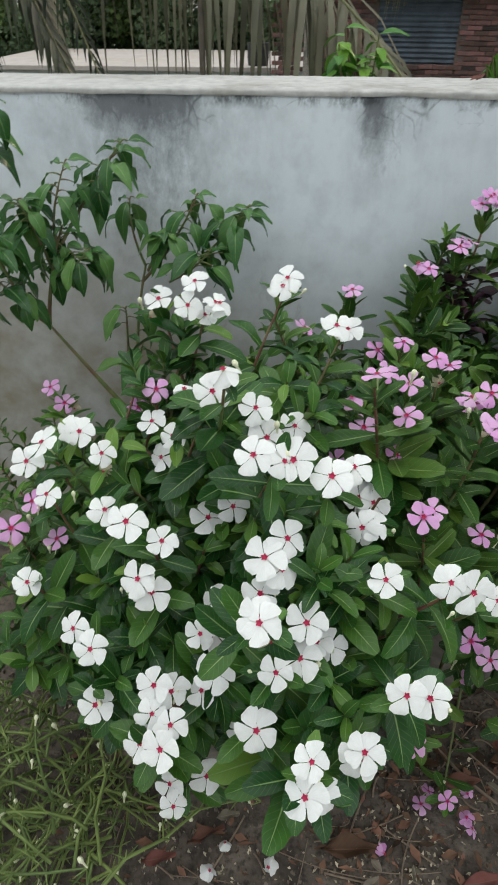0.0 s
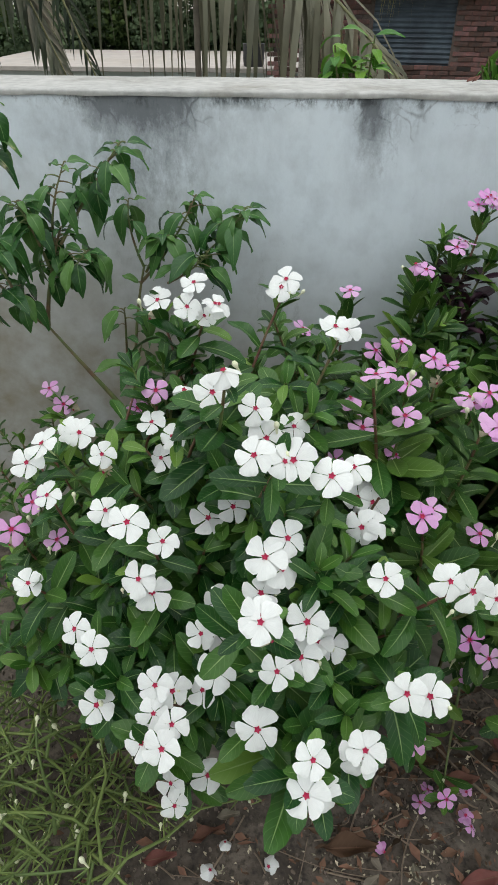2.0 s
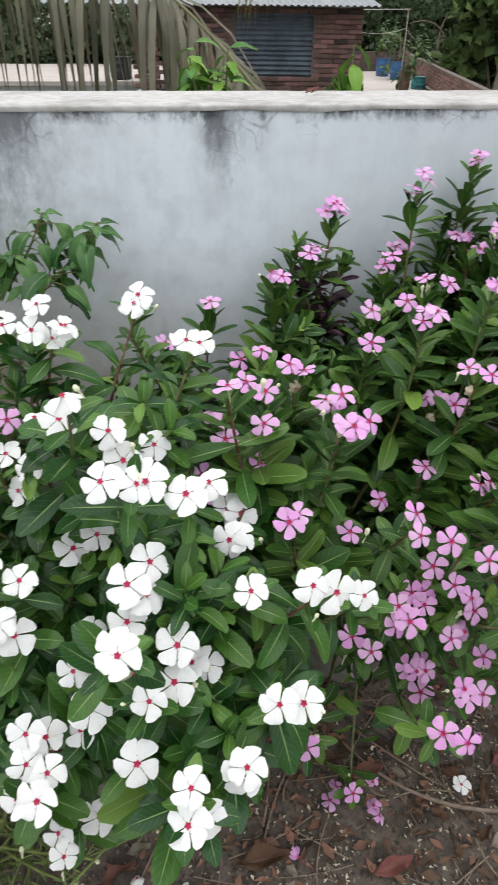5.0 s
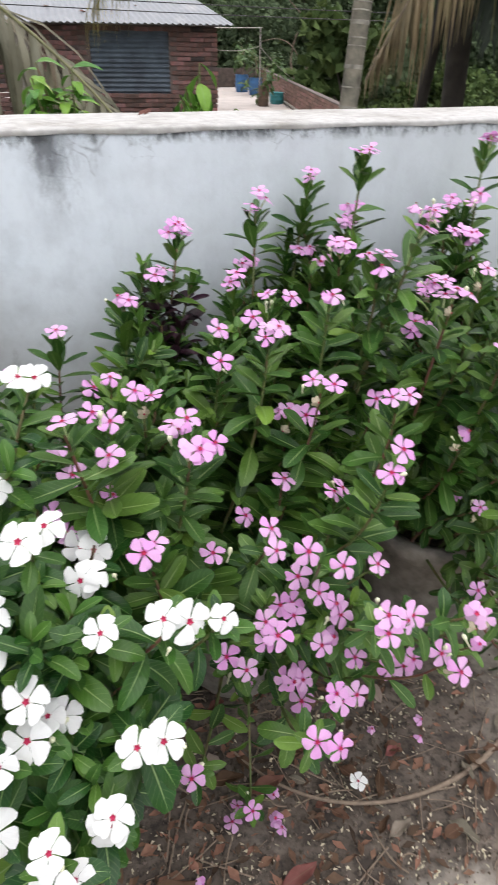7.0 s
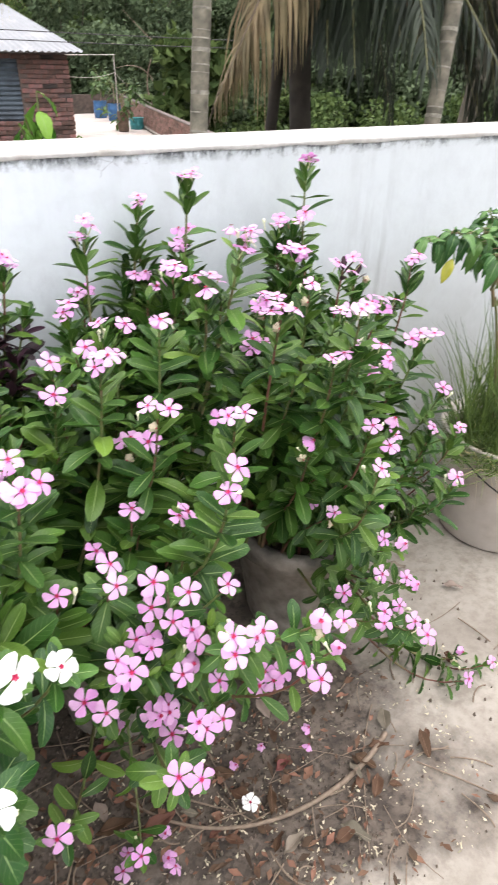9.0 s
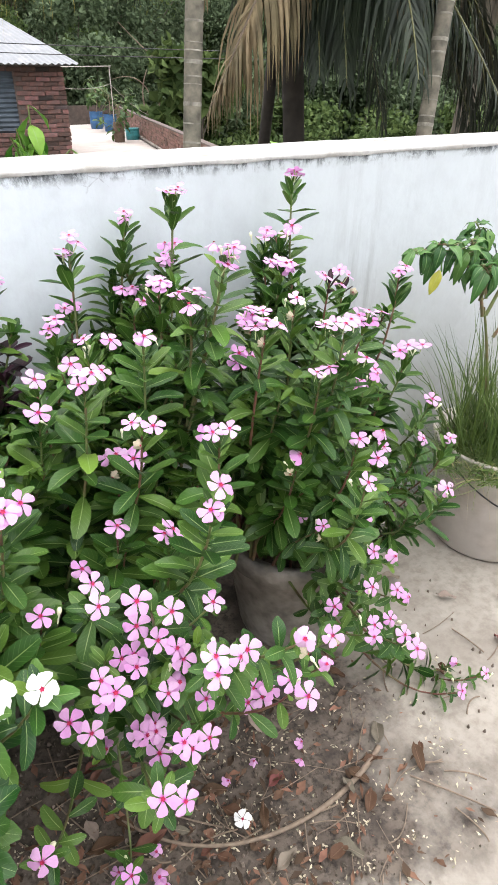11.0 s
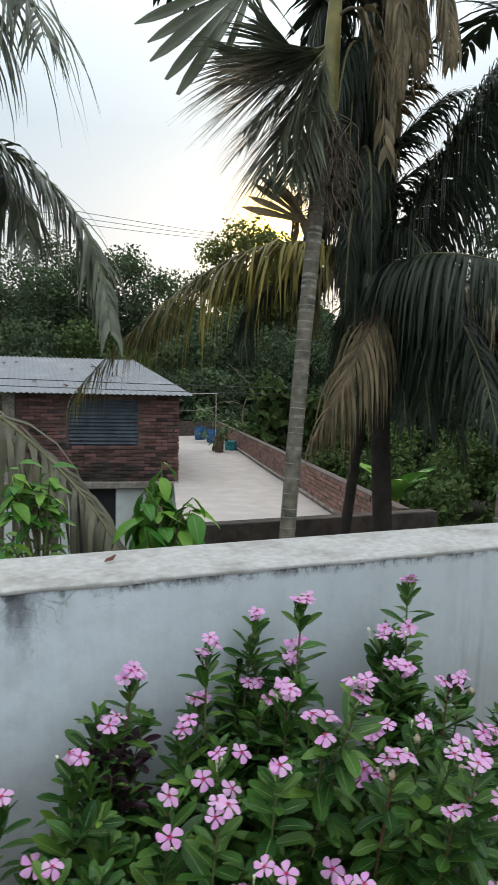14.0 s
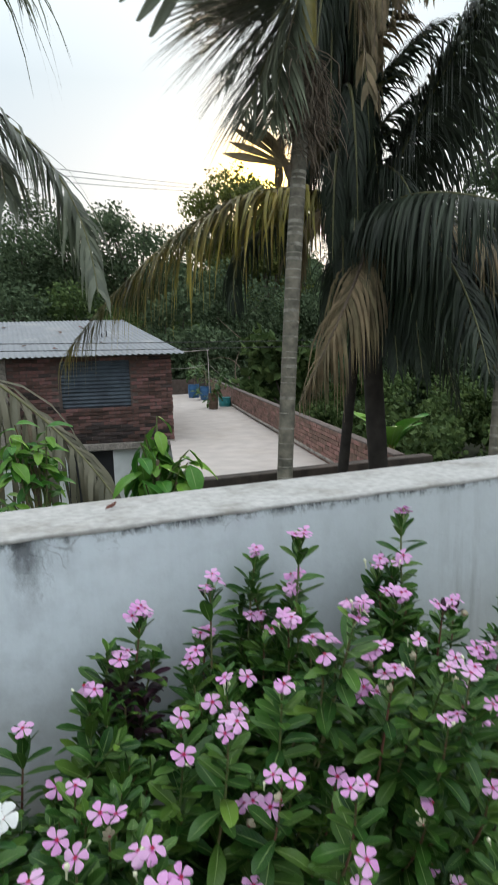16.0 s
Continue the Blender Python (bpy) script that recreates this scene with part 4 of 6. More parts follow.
PINK_FRONT = [
    (0.360, 0.564, 0.660), (0.358, 0.540, 0.649), (0.430, 0.517, 0.627), (0.403, 0.553, 0.624), (0.446, 0.442, 0.623), (0.443, 0.432, 0.607), (0.547, 0.429, 0.606), (0.481, 0.454, 0.590),
    (0.494, 0.547, 0.584), (0.498, 0.469, 0.577), (0.380, 0.717, 0.553), (0.410, 0.591, 0.546), (0.347, 0.535, 0.545), (0.425, 0.560, 0.543), (0.444, 0.547, 0.532), (0.358, 0.522, 0.532),
    (0.449, 0.542, 0.516), (0.347, 0.532, 0.514), (0.400, 0.582, 0.510), (0.398, 0.569, 0.502), (0.385, 0.397, 0.486), (0.440, 0.536, 0.485), (0.367, 0.415, 0.478), (0.415, 0.469, 0.470),
    (0.307, 0.563, 0.463), (0.578, 0.456, 0.462)]
PINK_FRONT_LOWER = [
    (0.630, 0.489, 0.457), (0.327, 0.542, 0.456), (0.579, 0.497, 0.448), (0.425, 0.472, 0.446), (0.471, 0.529, 0.442), (0.455, 0.487, 0.427), (0.685, 0.548, 0.425), (0.404, 0.538, 0.411),
    (0.393, 0.540, 0.409), (0.386, 0.552, 0.402), (0.580, 0.547, 0.375), (0.406, 0.540, 0.362), (0.239, 0.482, 0.360), (0.569, 0.551, 0.359), (0.353, 0.620, 0.304), (0.346, 0.554, 0.085)]
PINK_BACK = [
    (-0.088, 0.700, 0.727), (-0.130, 0.768, 0.658), (-0.224, 0.600, 0.629), (-0.259, 0.600, 0.584), (-0.324, 0.950, 0.576), (-0.136, 0.769, 0.571), (-0.205, 0.600, 0.570), (-0.305, 0.950, 0.546)]

WHITE_BASE, PINK_BASE, RIGHT_BASE = (-0.01, 0.72, 0.24), (0.42, 0.86, 0.24), (0.82, 0.97, 0.24)
ALL_BLOOMS += [Vector(b) for b in WHITE_RIGHT + WHITE_RIGHT_LOWER + WHITE_LEFT + WHITE_LEFT_LOWER + PINK_MIDDLE + PINK_MIDDLE_LOWER + PINK_REAR + PINK_REAR_LOWER + PINK_FRONT + PINK_FRONT_LOWER + PINK_RIGHT + PINK_RIGHT_LOWER + PINK_TRAILING + PINK_BACK]
periwinkle("bushy white periwinkle with crimson-eyed flowers in a cement pot", WHITE_BASE, WHITE_RIGHT + WHITE_RIGHT_LOWER, WHITE, 11, size=0.0190, leaf=0.070, fill=50, upright=0.4, face=0.7, extra=0.1, reach=0.32)
periwinkle("white periwinkle shoots that hang over a cement pot", (-0.06, 0.72, 0.24), WHITE_LEFT + WHITE_LEFT_LOWER, WHITE, 12, size=0.0190, leaf=0.070, fill=50, upright=0.4, face=0.7, extra=0.1, reach=0.32, leafy=((-0.22, 0.66, 0.52), (-0.27, 0.62, 0.50), (-0.25, 0.74, 0.50), (-0.32, 0.72, 0.46), (-0.36, 0.80, 0.46), (-0.30, 0.85, 0.50), (-0.34, 0.66, 0.42), (-0.28, 0.60, 0.42), (-0.33, 0.60, 0.36), (-0.27, 0.57, 0.36), (-0.38, 0.74, 0.38), (-0.22, 0.56, 0.40), (-0.40, 0.68, 0.33), (-0.30, 0.64, 0.33)))
periwinkle("pink periwinkle between the white bush and the parapet", (0.2, 0.87, 0.24), PINK_MIDDLE + PINK_MIDDLE_LOWER, PINK, 13, leaf=0.062, fill=44, upright=0.8, face=0.4, extra=0.15, size=0.0170, purple=((0.375, 1.06, 0.69, 0.065),), leafy=((0.318, 1.08, 0.80), (0.345, 1.09, 0.75), (0.40, 1.09, 0.76), (0.37, 1.06, 0.70), (0.40, 1.03, 0.66), (0.05, 0.88, 0.74), (0.02, 0.90, 0.66), (0.12, 0.93, 0.68), (0.19, 0.90, 0.64)))
periwinkle("tall pink periwinkle against the parapet wall", PINK_BASE, PINK_REAR + PINK_REAR_LOWER, PINK, 14, leaf=0.062, fill=60, upright=0.9, face=0.4, extra=0.2, reach=0.30, size=0.0166)
periwinkle("low pink periwinkle that spills towards the floor", (0.43, 0.83, 0.235), PINK_FRONT + PINK_FRONT_LOWER, PINK, 15, leaf=0.050, fill=26, upright=0.35, face=0.75, extra=0.12, size=0.0168, reach=0.24)
periwinkle("leggy pink periwinkle beside the grey bucket", RIGHT_BASE, PINK_RIGHT + PINK_RIGHT_LOWER, PINK, 16, leaf=0.058, fill=58, upright=0.78, face=0.4, extra=0.25, reach=0.3, size=0.0164, purple=((0.96, 1.0, 0.79, 0.06),))
periwinkle("pink periwinkle trailing over its pot onto the floor", (0.85, 0.87, 0.235), PINK_TRAILING, PINK, 17, leaf=0.052, fill=14, upright=0.2, face=0.8, size=0.0160, reach=0.2, leafy=((1.124, 0.82, 0.344), (1.072, 0.80, 0.33), (1.15, 0.84, 0.37), (1.09, 0.84, 0.39)))
periwinkle("small pink periwinkle behind the white bush", (-0.2, 0.85, 0.2), PINK_BACK, PINK, 18, leaf=0.06, fill=8, upright=0.6, face=0.6, size=0.018, leafy=((-0.46, 1.0, 0.46), (-0.41, 0.98, 0.45), (-0.36, 1.02, 0.47), (-0.31, 0.97, 0.46), (-0.26, 1.0, 0.46), (-0.20, 0.98, 0.46), (-0.43, 0.92, 0.42), (-0.37, 0.90, 0.42), (-0.30, 0.90, 0.44), (-0.48, 0.93, 0.40)))


def cement_pot(at, r, h, seed):
    rng = random.Random(seed)
    pot = thing("flower_pot", m=Matrix.Translation(at), label="rough dark grey cement pot on the floor", category="pot", group="cement pots")
    g = Geo().lathe([(0.0, 0.0), (r * 0.78, 0.0), (r * 0.8, 0.01), (r * 0.97, h * 0.82), (r * 1.06, h * 0.84), (r * 1.07, h * 0.98), (r * 1.04, h), (r * 0.93, h), (r * 0.9, h * 0.9)], 40)
    part("body", g.mesh("body"), CEMENT, pot)
    part("soil", Geo().lathe([(r * 0.92, h * 0.86), (r * 0.6, h * 0.9), (r * 0.25, h * 0.88), (0.0, h * 0.9)], 24).mesh("soil"), SOIL, pot)
    return pot


for spot, r, h, s in (((-0.04, 0.74, 0.0), 0.17, 0.27, 1), ((0.43, 0.91, 0.0), 0.135, 0.27, 2), ((0.905, 0.965, 0.0), 0.165, 0.27, 3), ((-0.22, 1.0, 0.0), 0.15, 0.25, 4), ((0.15, 1.01, 0.0), 0.14, 0.25, 5)):
    cement_pot(spot, r, h, s)

# ---- chili plants, bucket, grass ----
CHILI = [leaf_mesh("chili_leaf", w, b, f, widest=0.42, blunt=0.85, wave=k, n=8) for w, b, f, k in ((0.21, 1.3, 0.4, 1.6), (0.23, 1.9, 0.35, 1.2), (0.2, 0.8, 0.55, 1.8), (0.22, 2.4, 0.45, 1.4))]
YELLOWS = [me.copy() for me in CHILI]


def chili(label, base, branches, seed, leaf, thick, yellow=()):
    """branches: (start, bend, tip, thickness, leaves); leaves hang in a bunch round each branch's end."""
    rng = random.Random(seed)
    base = Vector(base)
    plant = thing("chili_plant", m=Matrix.Translation(base), label=label, category="plant")
    for a, b, c, w, n in branches:
        curve = bezier([a, b, c], 12)
        wood = Geo().tube([p - base for p in curve], [thick * w * (1 - 0.6 * i / 12) for i in range(13)], 6, caps=False)
        hung = []
        n = round(n * 1.15)
        for k in range(n):
            s = 1 - 0.45 * (k / max(1, n - 1)) ** 1.2
            i = min(11, int(s * 12))
            at = curve[i].lerp(curve[i + 1], s * 12 - i)
            turn = k * 2.4 + rng.uniform(-0.5, 0.5)
            young = k < n * 0.25
            way = Vector((math.cos(turn), math.sin(turn) * 0.7, rng.uniform(-0.1, 0.7) if young else rng.uniform(-1.1, 0.1)))
            out = at + Vector((math.cos(turn), math.sin(turn) * 0.6, rng.uniform(-0.2, 0.5))) * rng.uniform(0.006, 0.03) * (0.4 if young else 1)
            wood.tube([p - base for p in bezier([at, at.lerp(out, 0.5) + Vector((0, 0, 0.004)), out], 3)], [0.0013, 0.0012, 0.001, 0.0008], 4, caps=False)
            hung.append((out, way, leaf * (rng.uniform(0.35, 0.6) if young else rng.uniform(0.65, 1.2))))
        part("stem", wood.mesh("stem"), STEM, plant)
        for out, way, size in hung:
            nrm = Vector((way.x * 0.6, way.y * 0.6 - 0.35, 1))
            part("leaf", rng.choice(CHILI), LEAF_CHILI, plant, m=scaled(frame_of(out - base, way, nrm), size))
    for at in yellow:
        part("leaf", rng.choice(YELLOWS), LEAF_YELLOW, plant, "yellowing drooping leaf", m=scaled(frame_of(Vector(at) - base, (-0.5, -0.1, -0.8), (-0.6, -0.6, 0.5)), leaf * 1.0))
    return plant


CHILI_WEST = [
    ((-0.21, 1.0, 0.22), (-0.20, 1.0, 0.4), (-0.204, 1.0, 0.5), 1.3, 0),
    ((-0.204, 1.0, 0.494), (-0.269, 1.0, 0.584), (-0.325, 1.0, 0.666), 1.1, 0),
    ((-0.325, 1.0, 0.666), (-0.345, 0.98, 0.695), (-0.38, 0.96, 0.76), 0.8, 14),
    ((-0.325, 1.0, 0.666), (-0.315, 1.0, 0.74), (-0.277, 1.0, 0.829), 0.8, 22),
    ((-0.281, 1.0, 0.803), (-0.242, 1.02, 0.866), (-0.178, 1.02, 0.944), 0.6, 18),
    ((-0.29, 1.0, 0.803), (-0.295, 1.0, 0.845), (-0.264, 1.02, 0.916), 0.5, 10)]
CHILI_WEST_TOP = [
    ((-0.305, 1.0, 0.767), (-0.312, 0.98, 0.834), (-0.33, 0.98, 0.87), 0.6, 18),
    ((-0.351, 0.97, 0.713), (-0.36, 0.95, 0.80), (-0.38, 0.94, 0.83), 0.6, 20),
    ((-0.357, 0.95, 0.809), (-0.37, 0.95, 0.93), (-0.345, 0.95, 1.0), 0.6, 14),
    ((-0.30, 1.0, 0.75), (-0.26, 0.98, 0.77), (-0.235, 0.98, 0.80), 0.5, 12)]
CHILI_EAST = [
    ((-0.22, 1.04, 0.22), (-0.213, 1.06, 0.593), (-0.173, 1.08, 0.742), 0.9, 4),
    ((-0.173, 1.08, 0.742), (-0.198, 1.08, 0.807), (-0.188, 1.08, 0.852), 0.5, 6),
    ((-0.182, 1.08, 0.713), (-0.123, 1.09, 0.769), (-0.082, 1.09, 0.856), 0.6, 16),
    ((-0.17, 1.08, 0.733), (-0.128, 1.08, 0.809), (-0.131, 1.05, 0.80), 0.5, 8),
    ((-0.114, 1.08, 0.734), (-0.037, 1.08, 0.784), (0.0, 1.07, 0.845), 0.5, 16),
    ((-0.131, 1.06, 0.722), (-0.08, 1.05, 0.75), (-0.06, 1.05, 0.78), 0.5, 12),
    ((-0.213, 1.05, 0.576), (-0.201, 1.03, 0.672), (-0.194, 1.0, 0.70), 0.5, 4),
    ((-0.216, 1.05, 0.529), (-0.183, 1.03, 0.60), (-0.176, 1.02, 0.63), 0.5, 4)]
chili("young chili plant with drooping dark green leaves in a pot", (-0.21, 1.0, 0.22), CHILI_WEST + CHILI_WEST_TOP + CHILI_EAST, 21, 0.060, 0.005)
BUCKET_AT = Vector((1.552, 0.962, 0.0))
CHILI_BUCKET = [
    ((1.50, 0.98, 0.25), (1.46, 0.98, 0.5), (1.39, 0.98, 0.68), 1.2, 0),
    ((1.39, 0.98, 0.66), (1.35, 0.98, 0.78), (1.30, 0.97, 0.84), 0.8, 20),
    ((1.38, 0.98, 0.70), (1.28, 0.98, 0.84), (1.21, 0.97, 0.84), 0.6, 18),
    ((1.33, 0.98, 0.77), (1.22, 0.99, 0.84), (1.165, 0.99, 0.82), 0.5, 12),
    ((1.39, 0.98, 0.7), (1.39, 1.0, 0.82), (1.36, 1.02, 0.86), 0.7, 18),
    ((1.40, 0.98, 0.66), (1.46, 0.97, 0.8), (1.45, 0.95, 0.84), 0.8, 20),
    ((1.37, 0.98, 0.7), (1.33, 0.92, 0.78), (1.29, 0.92, 0.80), 0.6, 14),
    ((1.44, 0.98, 0.6), (1.53, 0.97, 0.74), (1.53, 0.95, 0.78), 0.7, 16)]
chili("chili plant with pale drooping leaves in the grey bucket", (1.50, 0.98, 0.25), CHILI_BUCKET, 22, 0.054, 0.0055, yellow=((1.215, 0.96, 0.79),))


def bucket(at, r0, r1, h):
    ob = thing("bucket", m=Matrix.Translation(at), label="dusty grey plastic bucket used as a planter", category="bucket")
    part("body", Geo().lathe([(0, 0.004), (r0 * 0.96, 0.004), (r0, 0.012), (r0 + (r1 - r0) * 0.8, h * 0.8), (r0 + (r1 - r0) * 0.86, h * 0.82), (r0 + (r1 - r0) * 0.88, h * 0.87), (r1, h * 0.97), (r1 + 0.006, h), (r1 - 0.006, h), (r1 * 0.93, h * 0.85)], 48).mesh("body"), PLASTIC, ob)
    part("soil", Geo().lathe([(r1 * 0.95, h * 0.88), (r1 * 0.5, h * 0.93), (0, h * 0.92)], 28).mesh("soil"), SOIL, ob)
    loop = [(math.cos(a) * (r1 + 0.004), -abs(math.sin(a)) * (r1 + 0.012) * 1.0, h * 0.9 - abs(math.sin(a)) * 0.11) for a in (math.pi * k / 20 for k in range(21))]
    part("handle", Geo().tube(loop, 0.0022, 5).mesh("handle"), WIRE, ob, "thin dark wire handle")
    return ob


bucket(BUCKET_AT, 0.15, 0.182, 0.315)


def blades(name, label, mat, centre, radius, count, tall, wide, seed, lean=0.5, category="grass", droop=0.6):
    """A tuft of thin bent blades."""
    rng = random.Random(seed)
    g = Geo()
    for _ in range(count):
        a, r = rng.uniform(0, 6.3), radius * math.sqrt(rng.random())
        p = Vector((centre[0] + r * math.cos(a), centre[1] + r * math.sin(a), centre[2]))
        d = Vector((rng.gauss(0, lean), rng.gauss(0, lean), 1)).normalized()
        hgt = tall * rng.uniform(0.35, 1.1)
        across = Vector((math.cos(a * 3), math.sin(a * 3), 0)) * wide * rng.uniform(0.6, 1.2)
        rows = []
        for i in range(6):
            s = i / 5
            q = p + d * hgt * s + Vector((d.x, d.y, -0.6)) * (droop * hgt * s * s * rng.uniform(0.6, 1.0))
            rows.append([q - across * (1 - s) ** 0.6, q + across * (1 - s) ** 0.6])
        g.grid(rows)
    return thing(name, g.mesh(name), mat, label=label, category=category, kind="stuff")


blades("grass_tuft", "tall thin green grass growing in the grey bucket", GRASS, (1.50, 0.95, 0.285), 0.13, 480, 0.40, 0.0022, 31, lean=0.22, droop=0.35)
blades("grass_tuft", "matted green grass hanging over the bucket rim", GRASS, (1.45, 0.93, 0.285), 0.13, 800, 0.14, 0.0022, 32, lean=0.8, droop=0.8)
blades("dry_grass", "pale dry grass straws hanging from the bucket", GRASS_DRY, (1.46, 0.9, 0.29), 0.13, 70, 0.16, 0.0018, 33, lean=0.8, droop=1.6)


def weed(seed):
    """Thin fleshy sprawling stems with needle leaves and small cream buds."""
    rng = random.Random(seed)
    g, buds = Geo(), []
    for _ in range(190):
        p = Vector((rng.uniform(-0.5, -0.14), rng.uniform(0.30, 0.66), rng.uniform(0.0, 0.22)))
        d = Vector((rng.gauss(0, 0.6), rng.gauss(-0.1, 0.5), rng.gauss(0.35, 0.4))).normalized()
        length = rng.uniform(0.08, 0.26)
        pts = [p + d * length * s + Vector((0, 0, -0.35)) * length * s * s + Vector((rng.gauss(0, 0.004), rng.gauss(0, 0.004), 0)) for s in (0, 0.25, 0.5, 0.75, 1)]
        for q in pts:
            q.z = max(q.z, 0.006)
        g.tube(pts, [0.0027, 0.0025, 0.0022, 0.0019, 0.0013], 5, caps=False)
        for q in pts[1:]:
            for _ in range(3):
                w = Vector((rng.gauss(0, 1), rng.gauss(0, 1), rng.gauss(0.4, 0.7))).normalized() * rng.uniform(0.012, 0.026)
                g.tube([q, q + w * 0.6, q + w], [0.0012, 0.0011, 0.0004], 4, caps=False)
        if rng.random() < 0.55:
            buds.append(pts[-1])
    clump = thing("weed_clump", label="sprawling thin-stemmed weed with small cream buds on the floor", category="weed")
    tagged(part("stalk_mass", g.mesh("stalk_mass"), WEED, clump), kind="stuff")
    for q in buds:
        w = Vector((rng.gauss(0, 0.4), rng.gauss(0, 0.4), 1))
        part("bud", BUDS, BUD, clump, m=scaled(frame_of(q, w.orthogonal(), w), rng.uniform(0.014, 0.026)))


weed(41)

# ---- litter on the floor ----
def litter():
    rng = random.Random(51)
    crumbs = Geo()
    for _ in range(7000):
        x, y = rng.uniform(-0.6, 1.3), rng.uniform(0.34, 0.95)
        if x > 0.75 and rng.random() < 0.93:
            continue
        r = 0.0008 + 0.0036 * rng.random() ** 2.5
        z = 0.004
        ring = [(x + r * rng.uniform(0.6, 1.2) * math.cos(k * 1.26), y + r * rng.uniform(0.6, 1.2) * math.sin(k * 1.26), z - 0.004) for k in range(5)]
        top = [(x + (p[0] - x) * 0.5, y + (p[1] - y) * 0.5, z + r * 0.9) for p in ring]
        crumbs.grid([ring, top], closed=True).fan(top)
    thing("soil_crumbs", crumbs.mesh("soil_crumbs", False), DIRT, label="loose dark crumbs of soil and grit", category="dirt", kind="stuff")
    bits = Geo()
    for _ in range(1500):
        if _ % 5 == 0:
            spot = rng.gauss(0.42, 0.34), rng.uniform(0.34, 0.74)
        x, y = spot[0] + rng.gauss(0, 0.012), spot[1] + rng.gauss(0, 0.012)
        s, a = rng.uniform(0.0016, 0.0052), rng.uniform(0, 6.3)
        z = 0.007
        u, w = Vector((math.cos(a), math.sin(a), rng.gauss(0, 0.4))) * s, Vector((-math.sin(a), math.cos(a), rng.gauss(0, 0.4))) * s * 0.8
        c = Vector((x, y, z))
        bits.grid([[c - u, c - w * 0.2 - u * 0.3], [c + w * 0.4, c - w * 0.8], [c + u * 0.6 + w * 0.3, c + u]])
    thing("fallen_petals", bits.mesh("fallen_petals"), SHED, label="scattered shrivelled cream petals on the dirt", category="petals", kind="stuff")
    scraps = Geo()
    for _ in range(1100):
        x, y = rng.gauss(0.36, 0.3), rng.uniform(0.36, 0.85)
        if x > 0.95:
            continue
        s, a = 0.004 + 0.012 * rng.random() ** 2, rng.uniform(0, 6.3)
        u = Vector((math.cos(a), math.sin(a), rng.gauss(0, 0.15))) * s
        w = Vector((-math.sin(a), math.cos(a), rng.gauss(0, 0.3))) * s * rng.uniform(0.2, 0.6)
        c, lift = Vector((x, y, 0.007)), Vector((0, 0, s * rng.uniform(0.1, 0.5)))
        scraps.grid([[c - u * 0.9 + lift * 0.6, c - u, c - u * 0.8 - w * 0.3], [c + w + lift, c + u * rng.gauss(0, 0.1), c - w + lift], [c + u * 0.7 + w * 0.4, c + u + lift, c + u * 0.9 - w * 0.2]])
    thing("leaf_scraps", scraps.mesh("leaf_scraps"), SCRAP, label="crumbled brown scraps of dead leaves on the dirt", category="litter", kind="stuff")
    for x, y, s, mat in ((0.154, 0.504, 0.075, LEAF_DRY), (0.431, 0.481, 0.06, LEAF_DRY), (0.60, 0.59, 0.045, LEAF_DRY), (0.53, 0.62, 0.05, LEAF_DRY), (0.66, 0.62, 0.035, LEAF_DRY), (0.56, 0.48, 0.06, LEAF_GREY), (0.70, 0.43, 0.07, LEAF_GREY), (0.80, 0.57, 0.035, LEAF_DRY),
                         (1.262, 0.664, 0.085, LEAF_DRY), (1.24, 0.83, 0.06, LEAF_GREY), (0.36, 0.62, 0.06, LEAF_DRY), (0.30, 0.66, 0.05, LEAF_DRY), (-0.06, 0.5, 0.05, LEAF_DRY), (-0.13, 0.47, 0.045, LEAF_DRY), (0.48, 0.66, 0.04, LEAF_DRY), (0.02, 0.55, 0.05, LEAF_GREY), (1.20, 0.92, 0.06, LEAF_GREY), (0.24, 0.47, 0.05, LEAF_GREY)):
        a = rng.uniform(0, 6.3)
        me = leaf_mesh("fallen_leaf", rng.uniform(0.16, 0.23), rng.uniform(-1.0, 0.2), rng.uniform(0.5, 1.1), widest=0.5, blunt=0.8, wave=3.5, n=9)
        thing("fallen_leaf", me, mat, m=scaled(frame_of((x, y, 0.010), (math.cos(a), math.sin(a), 0), (rng.gauss(0, 0.15), rng.gauss(0, 0.15), 1)), s * (1.15 if mat is LEAF_DRY else 0.8)), label="curled brown fallen leaf on the dirt" if mat is LEAF_DRY else "flat grey withered leaf on the floor", category="leaf", group="fallen leaves")
    for x, y, a in ((0.362, 1.298, 0.5), (0.374, 1.304, 0.9)):
        thing("fallen_leaf", leaf_mesh("fallen_leaf", 0.2, -0.8, 0.9, widest=0.5, wave=2.0), LEAF_DRY, m=scaled(frame_of((x, y, 0.998), (math.cos(a), math.sin(a), 0.1), (0.1, -0.2, 1)), 0.022), label="tiny curled dry leaf on the wall's cap", category="leaf", group="fallen leaves")
    arc = bezier([(0.36, 0.70, 0.008), (0.46, 0.50, 0.012), (0.70, 0.50, 0.010), (0.85, 0.575, 0.008)], 24)
    thing("stick", Geo().tube(arc, [0.0022 + 0.0035 * (i / 24) for i in range(25)], 7).mesh("stick"), TWIG, label="long curved grey-brown stick lying on the dirt", category="stick")
